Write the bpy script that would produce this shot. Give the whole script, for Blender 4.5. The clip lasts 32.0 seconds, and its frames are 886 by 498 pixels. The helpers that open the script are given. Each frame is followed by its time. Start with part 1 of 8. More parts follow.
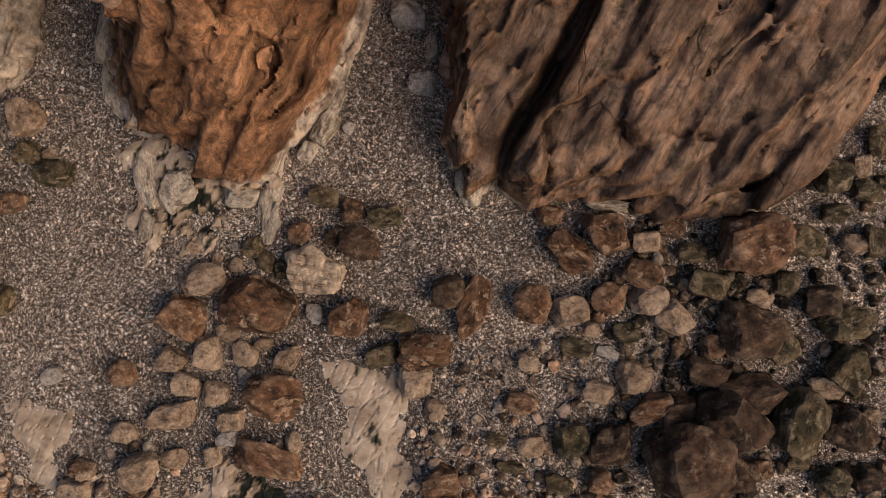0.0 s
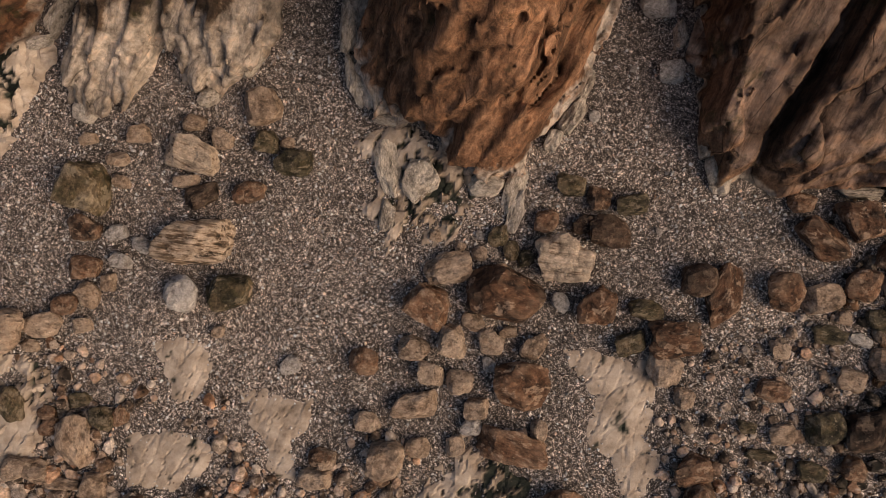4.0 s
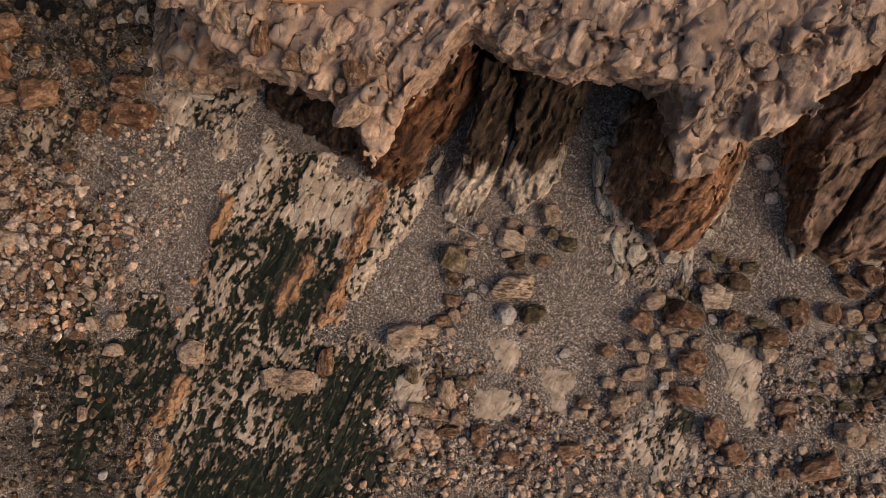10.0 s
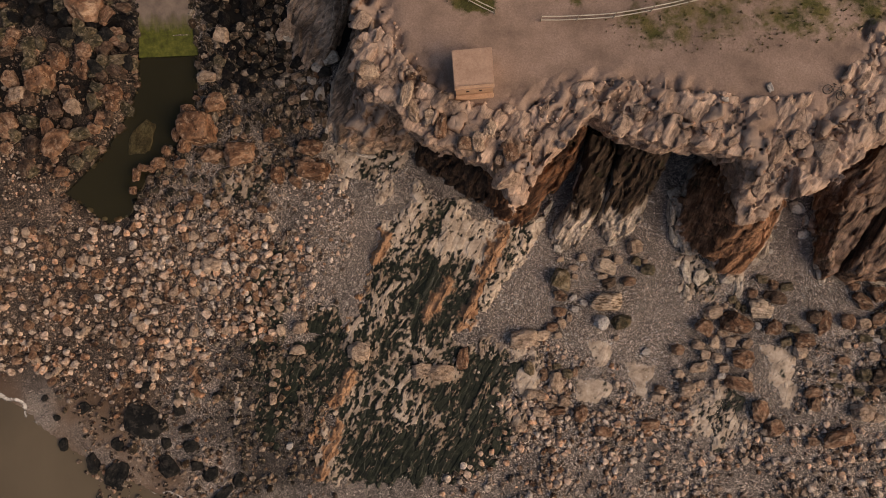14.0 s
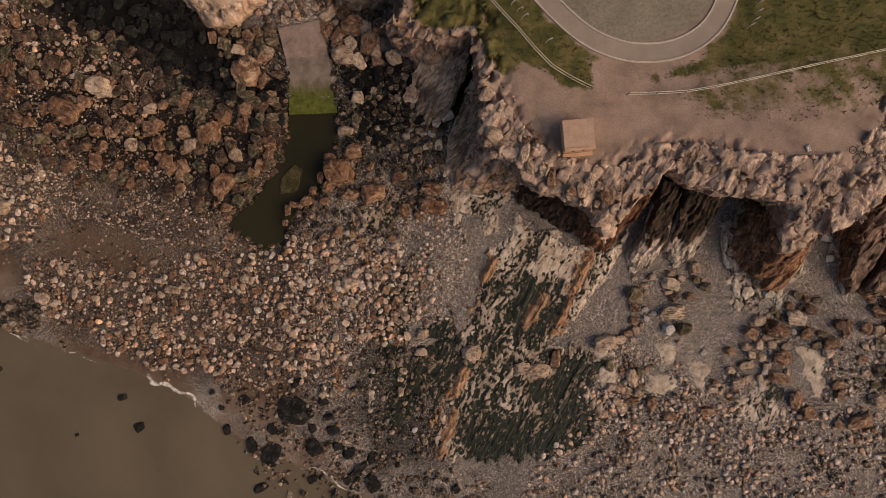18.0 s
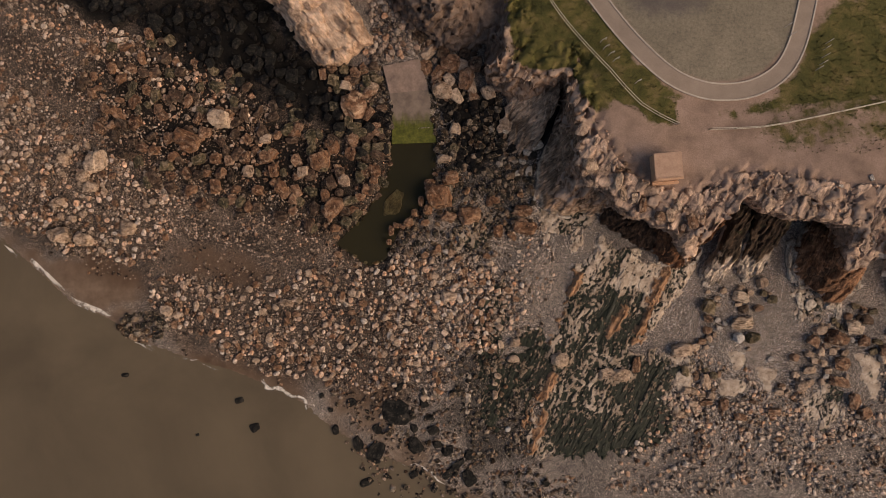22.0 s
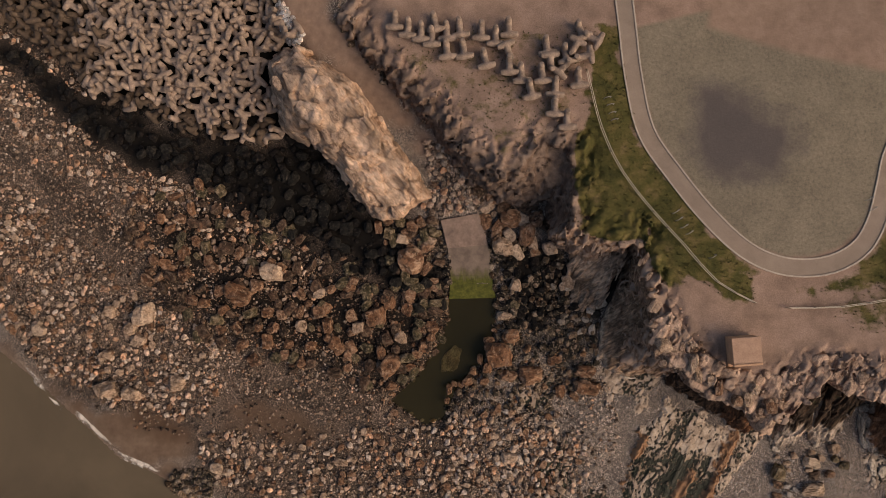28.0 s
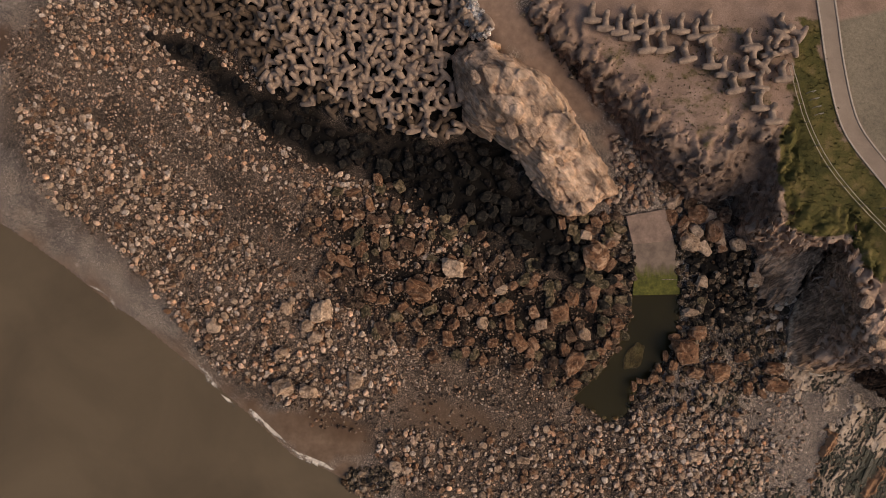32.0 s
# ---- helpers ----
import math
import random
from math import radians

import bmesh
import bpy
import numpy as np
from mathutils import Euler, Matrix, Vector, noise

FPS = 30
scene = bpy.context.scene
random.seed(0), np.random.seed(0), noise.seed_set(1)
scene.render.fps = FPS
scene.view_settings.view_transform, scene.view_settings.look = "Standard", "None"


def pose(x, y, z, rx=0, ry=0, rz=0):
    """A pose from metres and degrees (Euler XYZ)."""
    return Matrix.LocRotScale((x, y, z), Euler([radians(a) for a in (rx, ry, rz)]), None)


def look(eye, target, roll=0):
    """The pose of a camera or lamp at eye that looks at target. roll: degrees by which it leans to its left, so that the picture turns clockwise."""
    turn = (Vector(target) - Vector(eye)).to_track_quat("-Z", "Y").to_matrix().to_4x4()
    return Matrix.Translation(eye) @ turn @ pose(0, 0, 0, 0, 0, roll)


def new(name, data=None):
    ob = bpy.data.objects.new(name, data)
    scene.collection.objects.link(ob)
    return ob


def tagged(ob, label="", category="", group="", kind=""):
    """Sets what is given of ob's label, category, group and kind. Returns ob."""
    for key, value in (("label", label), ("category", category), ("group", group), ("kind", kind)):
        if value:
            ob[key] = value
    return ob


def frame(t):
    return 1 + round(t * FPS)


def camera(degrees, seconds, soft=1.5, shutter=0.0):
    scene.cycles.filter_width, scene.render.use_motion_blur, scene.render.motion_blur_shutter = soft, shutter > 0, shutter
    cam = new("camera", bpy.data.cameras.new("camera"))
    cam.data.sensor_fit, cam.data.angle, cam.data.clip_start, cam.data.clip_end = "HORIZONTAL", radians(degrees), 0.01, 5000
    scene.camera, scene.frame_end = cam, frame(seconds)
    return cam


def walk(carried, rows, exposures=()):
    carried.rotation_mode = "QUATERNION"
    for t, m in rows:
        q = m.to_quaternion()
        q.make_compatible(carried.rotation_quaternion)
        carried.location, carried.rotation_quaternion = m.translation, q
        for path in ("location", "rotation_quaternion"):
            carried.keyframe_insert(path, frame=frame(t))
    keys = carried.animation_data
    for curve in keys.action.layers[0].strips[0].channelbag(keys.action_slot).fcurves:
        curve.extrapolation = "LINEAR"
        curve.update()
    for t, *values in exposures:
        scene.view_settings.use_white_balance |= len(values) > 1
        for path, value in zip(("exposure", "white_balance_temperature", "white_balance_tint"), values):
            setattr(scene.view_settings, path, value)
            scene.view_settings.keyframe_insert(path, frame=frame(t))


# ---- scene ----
cam = camera(72.0, 32.0, soft=0.75)
METRES, EYE, TILT, LEAN, TURN = 114.0, 22.0, -90.0, 3.4, 0.0
DEEP = 1.35
ROWS = [
    (0.0, 0.0, 0.0, 0.0, 0.0, 0.0, -0.0),
    (0.5, -0.0085, 0.0008, -0.0017, -0.03, 0.04, 0.0),
    (1.0, -0.0184, 0.0016, -0.0029, -0.06, 0.04, 0.01),
    (1.5, -0.0284, 0.0022, -0.0038, -0.08, 0.07, 0.02),
    (2.0, -0.0377, 0.0027, -0.0043, -0.06, 0.11, 0.04),
    (2.5, -0.0461, 0.0031, -0.0045, -0.06, 0.12, 0.05),
    (3.0, -0.0552, 0.0037, -0.0046, -0.06, 0.1, 0.06),
    (3.5, -0.0649, 0.0041, -0.0047, -0.07, 0.12, 0.08),
    (4.0, -0.075, 0.0001, -0.0035, -0.07, 0.02, 0.1),
    (4.5, -0.0858, -0.009, -0.0011, -0.1, -0.06, 0.1),
    (6.5, -0.1295, -0.0498, 0.006, -0.06, -0.21, 0.16),
    (7.0, -0.1395, -0.0603, 0.0078, -0.07, -0.15, 0.16),
    (7.5, -0.1489, -0.0707, 0.01, -0.07, -0.14, 0.16),
    (8.0, -0.1579, -0.081, 0.0121, -0.09, -0.08, 0.18),
    (8.5, -0.1666, -0.0915, 0.0147, -0.1, -0.11, 0.19),
    (9.0, -0.1758, -0.1017, 0.0174, -0.13, -0.18, 0.19),
    (9.5, -0.1851, -0.1121, 0.0199, -0.13, -0.2, 0.22),
    (10.0, -0.1945, -0.1226, 0.0219, -0.14, -0.11, 0.24),
    (10.5, -0.2038, -0.1331, 0.0239, -0.15, -0.07, 0.25),
    (11.0, -0.2129, -0.1436, 0.0262, -0.18, -0.04, 0.25),
    (11.5, -0.2217, -0.154, 0.0286, -0.17, -0.05, 0.26),
    (12.0, -0.2318, -0.1645, 0.0309, -0.18, -0.04, 0.28),
    (12.5, -0.2429, -0.175, 0.0331, -0.17, -0.01, 0.29),
    (13.0, -0.2549, -0.1856, 0.0354, -0.2, -0.0, 0.3),
    (13.5, -0.2673, -0.1962, 0.038, -0.19, 0.01, 0.32),
    (14.0, -0.2804, -0.2067, 0.0402, -0.23, 0.01, 0.33),
    (14.5, -0.2936, -0.2175, 0.0423, -0.22, 0.09, 0.36),
    (16.5, -0.343, -0.2597, 0.0537, -0.28, 0.0, 0.44),
    (17.0, -0.3535, -0.2704, 0.056, -0.3, 0.04, 0.44),
    (17.5, -0.3638, -0.2809, 0.0589, -0.32, 0.05, 0.46),
    (18.0, -0.375, -0.2913, 0.0614, -0.34, 0.05, 0.48),
    (18.5, -0.3866, -0.2988, 0.0629, -0.35, 0.12, 0.49),
    (19.0, -0.398, -0.3013, 0.0639, -0.36, 0.16, 0.51),
    (19.5, -0.4101, -0.3021, 0.0652, -0.37, 0.13, 0.53),
    (20.0, -0.4237, -0.308, 0.0684, -0.41, 0.07, 0.56),
    (20.5, -0.4376, -0.3182, 0.0721, -0.42, 0.05, 0.59),
    (21.0, -0.4511, -0.3289, 0.0754, -0.43, 0.07, 0.61),
    (21.5, -0.4634, -0.3359, 0.0777, -0.42, 0.13, 0.61),
    (22.0, -0.4738, -0.3377, 0.0794, -0.43, 0.17, 0.62),
    (22.5, -0.4825, -0.3376, 0.0837, -0.42, 0.18, 0.63),
    (23.0, -0.4898, -0.3368, 0.0925, -0.43, 0.16, 0.63),
    (23.5, -0.4957, -0.3356, 0.1063, -0.42, 0.18, 0.63),
    (24.0, -0.5008, -0.3337, 0.1243, -0.45, 0.2, 0.62),
    (24.5, -0.5051, -0.3314, 0.1463, -0.44, 0.19, 0.59),
    (25.0, -0.509, -0.3289, 0.1718, -0.44, 0.13, 0.59),
    (25.5, -0.5134, -0.3263, 0.1992, -0.43, 0.11, 0.57),
    (26.0, -0.5202, -0.3244, 0.2275, -0.41, 0.06, 0.58),
    (26.5, -0.5254, -0.3236, 0.2459, -0.41, 0.12, 0.6),
    (28.5, -0.5464, -0.3226, 0.2503, -0.41, 0.09, 0.64),
    (29.0, -0.5656, -0.3215, 0.2494, -0.44, 0.07, 0.65),
    (29.5, -0.59, -0.3211, 0.249, -0.48, 0.09, 0.66),
    (30.0, -0.6176, -0.3201, 0.2484, -0.5, 0.09, 0.67),
    (30.5, -0.648, -0.3193, 0.2481, -0.51, 0.12, 0.67),
    (31.0, -0.6764, -0.3186, 0.2479, -0.52, 0.15, 0.66),
    (31.5, -0.704, -0.3179, 0.2478, -0.54, 0.13, 0.64),
    (32.0, -0.7315, -0.3178, 0.2482, -0.57, 0.1, 0.63),
]
walk(cam, [(t, pose(0, 0, EYE, TILT, LEAN, TURN) @ pose(METRES * x, METRES * DEEP * y, METRES * z, 90 + pitch / DEEP, roll, yaw / DEEP)) for t, x, y, z, yaw, pitch, roll in ROWS], exposures=[(0.0, 0.30, 6950, 12), (32.0, 0.30, 6950, 12)])

# ---- world and light ----
world = bpy.data.worlds.new("world")
scene.world = world
world.use_nodes = True
SUN_ELEV, SUN_AZ = 34.0, 112.0    # degrees above the horizon; compass bearing, y being north
wn = world.node_tree
sky = wn.nodes.new("ShaderNodeTexSky")
sky.sky_type, sky.sun_disc = "NISHITA", False
sky.sun_elevation, sky.sun_rotation = radians(SUN_ELEV), radians(SUN_AZ)
sky.dust_density, sky.air_density = 4.0, 1.0
wn.links.new(sky.outputs[0], wn.nodes["Background"].inputs[0])
wn.nodes["Background"].inputs[1].default_value = 0.084
lamp = bpy.data.lights.new("sun", "SUN")
lamp.energy, lamp.angle, lamp.color = 1.9, radians(46), (1.0, 0.78, 0.59)
sun = new("sun", lamp)
az, el = radians(SUN_AZ), radians(SUN_ELEV)
sun.matrix_world = look((0, 0, 0), (-math.sin(az) * math.cos(el), -math.cos(az) * math.cos(el), -math.sin(el)))


# ---- materials ----
def shade(name, rough=0.9, metal=0.0):
    """A material, its node tree, its principled node and a shortcut that adds a node."""
    m = bpy.data.materials.new(name)
    m.use_nodes = True
    t = m.node_tree
    b = t.nodes["Principled BSDF"]
    b.inputs["Roughness"].default_value, b.inputs["Metallic"].default_value = rough, metal
    b.inputs["Specular IOR Level"].default_value = 0.2
    return m, t, b


def link(t, a, b):
    t.links.new(a, b)


def vec(t, scale=(1, 1, 1), turn=(0, 0, 0), local=False):
    """Place in the world in metres, turned and then scaled; local: the object's own."""
    g = t.nodes.new("ShaderNodeTexCoord" if local else "ShaderNodeNewGeometry")
    m = t.nodes.new("ShaderNodeMapping")
    m.inputs["Rotation"].default_value = [radians(a) for a in turn]
    stretch = t.nodes.new("ShaderNodeMapping")
    stretch.inputs["Scale"].default_value = scale
    link(t, m.outputs[0], stretch.inputs["Vector"])
    if local:
        info = t.nodes.new("ShaderNodeObjectInfo")
        add = t.nodes.new("ShaderNodeVectorMath")
        add.operation = "MULTIPLY_ADD"
        link(t, info.outputs["Random"], add.inputs[0])
        add.inputs[1].default_value = (37, 53, 71)
        link(t, g.outputs["Object"], add.inputs[2])
        link(t, add.outputs[0], m.inputs["Vector"])
    else:
        link(t, g.outputs["Position"], m.inputs["Vector"])
    return stretch.outputs[0]


def noise_of(t, v, scale, detail=6.0, rough=0.6, warp=0.0):
    n = t.nodes.new("ShaderNodeTexNoise")
    n.inputs["Scale"].default_value, n.inputs["Detail"].default_value = scale, detail
    n.inputs["Roughness"].default_value, n.inputs["Distortion"].default_value = rough, warp
    link(t, v, n.inputs["Vector"])
    return n.outputs[0]


def cells(t, v, scale, out="Distance", feature="F1"):
    n = t.nodes.new("ShaderNodeTexVoronoi")
    n.feature = feature
    n.inputs["Scale"].default_value = scale
    link(t, v, n.inputs["Vector"])
    return n.outputs[out]


def ramp(t, fac, stops, smooth=False):
    r = t.nodes.new("ShaderNodeValToRGB")
    r.color_ramp.interpolation = "EASE" if smooth else "LINEAR"
    e = r.color_ramp.elements
    while len(e) < len(stops):
        e.new(0.5)
    for k, (at, c) in enumerate(stops):
        e[k].position = at
        e[k].color = (c, c, c, 1) if isinstance(c, (int, float)) else (*c, 1)
    link(t, fac, r.inputs[0])
    return r.outputs[0]


def mixc(t, fac, a, b, kind="MIX"):
    n = t.nodes.new("ShaderNodeMix")
    n.data_type, n.blend_type = "RGBA", kind
    for s, v in ((n.inputs[0], fac), (n.inputs[6], a), (n.inputs[7], b)):
        if isinstance(v, (int, float)):
            s.default_value = v
        elif isinstance(v, tuple):
            s.default_value = (*v, 1)
        else:
            link(t, v, s)
    return n.outputs[2]


def calc(t, op, a, b=0.0, clamp=False):
    n = t.nodes.new("ShaderNodeMath")
    n.operation, n.use_clamp = op, clamp
    for s, v in zip(n.inputs, (a, b)):
        if isinstance(v, (int, float)):
            s.default_value = v
        else:
            link(t, v, s)
    return n.outputs[0]


def attr(t, name):
    n = t.nodes.new("ShaderNodeAttribute")
    n.attribute_name = name
    return n.outputs["Fac"]


def height_z(t):
    g = t.nodes.new("ShaderNodeNewGeometry")
    s = t.nodes.new("ShaderNodeSeparateXYZ")
    link(t, g.outputs["Position"], s.inputs[0])
    return s.outputs[2]


def up(t):
    g = t.nodes.new("ShaderNodeNewGeometry")
    s = t.nodes.new("ShaderNodeSeparateXYZ")
    link(t, g.outputs["Normal"], s.inputs[0])
    return s.outputs[2]


def worn_edge(t, lo=0.515, hi=0.56):
    """1 on the rubbed outer edges of a body, 0 elsewhere."""
    g = t.nodes.new("ShaderNodeNewGeometry")
    return ramp(t, g.outputs["Pointiness"], [(lo, 0.0), (hi, 1.0)])


def bump(t, b, h, dist=0.05, strength=0.6):
    n = t.nodes.new("ShaderNodeBump")
    n.inputs["Strength"].default_value, n.inputs["Distance"].default_value = strength, dist
    link(t, h, n.inputs["Height"])
    link(t, n.outputs[0], b.inputs["Normal"])


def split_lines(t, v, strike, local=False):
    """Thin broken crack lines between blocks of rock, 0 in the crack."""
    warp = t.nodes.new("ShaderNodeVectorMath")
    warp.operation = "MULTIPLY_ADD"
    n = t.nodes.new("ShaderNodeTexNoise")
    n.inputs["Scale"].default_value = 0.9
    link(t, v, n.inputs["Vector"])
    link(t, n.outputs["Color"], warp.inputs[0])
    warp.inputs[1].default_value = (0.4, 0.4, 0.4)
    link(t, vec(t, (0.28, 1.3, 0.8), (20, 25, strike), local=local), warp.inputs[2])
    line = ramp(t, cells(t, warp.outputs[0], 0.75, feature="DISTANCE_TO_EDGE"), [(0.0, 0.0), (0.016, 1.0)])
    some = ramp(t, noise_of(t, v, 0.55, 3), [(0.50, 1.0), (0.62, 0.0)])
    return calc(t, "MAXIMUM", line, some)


def facet_steps(t, v, strike, local=False):
    """Chips and small ledges: flat cells at random heights, at two sizes."""
    out = None
    for scale, gain in ((1.9, 0.40), (5.0, 0.22)):
        warp = t.nodes.new("ShaderNodeVectorMath")
        warp.operation = "MULTIPLY_ADD"
        n = t.nodes.new("ShaderNodeTexNoise")
        n.inputs["Scale"].default_value = scale
        link(t, v, n.inputs["Vector"])
        link(t, n.outputs["Color"], warp.inputs[0])
        warp.inputs[1].default_value = (0.5 / scale,) * 3
        link(t, vec(t, (0.6, 1.6, 1.0), (20, 25, strike), local=local), warp.inputs[2])
        s = t.nodes.new("ShaderNodeSeparateColor")
        link(t, cells(t, warp.outputs[0], scale, "Color"), s.inputs[0])
        part_h = calc(t, "MULTIPLY", s.outputs[0], gain)
        out = part_h if out is None else calc(t, "ADD", out, part_h)
    return out


def rock_material(name, dark, mid, light, pale=None, foot=1.9, moss=0.0, dusty=None, strike=-55.0, local=False, mottle=1.0):
    """Bedded rock: broad tints, beds along the strike, fine grain, a worn pale foot and dust on the top, which on the
    bluff also paints sunlight.
    """
    m, t, b = shade(name, 0.88)
    v = vec(t, local=local)
    beds = vec(t, (0.55, 2.4, 1.2), (20, 25, strike), local=local)
    broad = noise_of(t, v, 0.35 if not local else 0.8, 5, 0.6, 0.5)
    bed = noise_of(t, beds, 0.8 if not local else 1.6, 8, 0.62, 0.6)
    col = ramp(t, bed, [(0.34, dark), (0.48, mid), (0.62, light)])
    col = mixc(t, ramp(t, broad, [(0.35, 0.0), (0.65, 0.6)]), col, mid)
    grain = noise_of(t, v, 14, 4, 0.7)
    col = mixc(t, 0.7, col, ramp(t, grain, [(0.3, 0.45), (0.7, 1.35)]), "MULTIPLY")
    if dusty:
        fac = calc(t, "MULTIPLY", ramp(t, up(t), [(0.55, 0.0), (0.9, 1.0)]), ramp(t, noise_of(t, v, 0.9), [(0.35, 0.3), (0.6, 1.0)]))
        col = mixc(t, fac, col, dusty)
    if moss:
        mz = ramp(t, noise_of(t, v, 0.9, 6, 0.7), [(0.62 - 0.1 * moss, 0.0), (0.74 - 0.1 * moss, 0.8)])
        col = mixc(t, mz, col, (0.035, 0.036, 0.014))
    if pale:
        edge = calc(t, "ADD", height_z(t), calc(t, "MULTIPLY", noise_of(t, v, 0.8), -1.6))
        fac = ramp(t, calc(t, "SUBTRACT", foot - 0.75, edge), [(0.0, 0.0), (0.25, 1.0)])
        tint = ramp(t, noise_of(t, v, 2.5, 6), [(0.35, tuple(0.55 * c for c in pale)), (0.55, pale)])
        col = mixc(t, fac, col, tint)
    col = mixc(t, calc(t, "MULTIPLY", worn_edge(t, 0.51, 0.60), 0.6), col, tuple(min(1.15 * c, 1) for c in light))
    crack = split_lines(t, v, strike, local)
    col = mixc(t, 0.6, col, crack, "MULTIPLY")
    thin = noise_of(t, vec(t, (0.35, 6.0, 2.5), (20, 25, strike), local=local), 1.0, 6, 0.7, 0.4)
    col = mixc(t, 0.75 * mottle, col, ramp(t, thin, [(0.36, 0.42), (0.5, 1.0), (0.64, 1.4)]), "MULTIPLY")
    stain = noise_of(t, v, 1.6, 9, 0.75, 0.4)
    col = mixc(t, 0.7 * mottle, col, ramp(t, stain, [(0.38, (0.42, 0.38, 0.34)), (0.5, (1.0, 1.0, 1.0)), (0.62, (1.4, 1.25, 1.1))]), "MULTIPLY")
    col = mixc(t, 0.9, col, ramp(t, noise_of(t, vec(t, (0.8, 1.5, 1.0), (0, 0, strike), local=local), 0.32, 4, 0.55), [(0.38, 0.55), (0.5, 0.97), (0.62, 1.3)]), "MULTIPLY")
    link(t, col, b.inputs["Base Color"])
    h = calc(t, "ADD", calc(t, "MULTIPLY", noise_of(t, v, 2.6, 9, 0.72), 1.1), calc(t, "MULTIPLY", crack, 0.35))
    h = calc(t, "ADD", h, calc(t, "MULTIPLY", bed, 0.35))
    h = calc(t, "ADD", h, calc(t, "MULTIPLY", thin, 0.45))
    h = calc(t, "ADD", h, facet_steps(t, v, strike, local))
    bump(t, b, h, 0.22, 0.85)
    return m


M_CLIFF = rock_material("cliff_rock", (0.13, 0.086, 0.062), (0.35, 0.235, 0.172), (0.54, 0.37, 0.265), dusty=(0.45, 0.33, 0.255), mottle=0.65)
# the bluff's top tint is dust plus painted sunlight; its flanks stay dark
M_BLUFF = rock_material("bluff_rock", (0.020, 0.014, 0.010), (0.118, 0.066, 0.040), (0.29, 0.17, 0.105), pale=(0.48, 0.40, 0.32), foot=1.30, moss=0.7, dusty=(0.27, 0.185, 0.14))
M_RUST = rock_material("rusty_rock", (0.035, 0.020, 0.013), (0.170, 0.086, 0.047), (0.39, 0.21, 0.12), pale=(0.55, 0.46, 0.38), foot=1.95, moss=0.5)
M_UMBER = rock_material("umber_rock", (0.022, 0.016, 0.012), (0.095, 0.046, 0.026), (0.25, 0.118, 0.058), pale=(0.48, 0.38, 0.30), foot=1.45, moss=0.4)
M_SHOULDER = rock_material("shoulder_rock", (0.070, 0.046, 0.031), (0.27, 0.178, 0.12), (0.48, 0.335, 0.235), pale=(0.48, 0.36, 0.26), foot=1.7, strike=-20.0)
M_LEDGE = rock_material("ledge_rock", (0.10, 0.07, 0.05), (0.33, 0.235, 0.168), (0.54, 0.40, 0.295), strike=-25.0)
# the dark tones above the pale foot include the shade of the cave
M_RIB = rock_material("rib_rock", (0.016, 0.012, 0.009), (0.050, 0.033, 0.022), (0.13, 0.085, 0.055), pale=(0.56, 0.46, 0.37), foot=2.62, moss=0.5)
# near-black tones put the overhang's shade into the rock's colour
M_SHADED_CAVE = rock_material("cave_rock", (0.010, 0.007, 0.005), (0.040, 0.024, 0.016), (0.115, 0.068, 0.042))
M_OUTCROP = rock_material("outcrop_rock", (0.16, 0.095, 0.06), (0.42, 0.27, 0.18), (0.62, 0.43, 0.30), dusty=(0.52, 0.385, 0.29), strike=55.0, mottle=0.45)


def cell_tint(t, info):
    """A second random number for each loose piece."""
    return calc(t, "FRACT", calc(t, "MULTIPLY", info.outputs["Random Per Island"], 37.7))


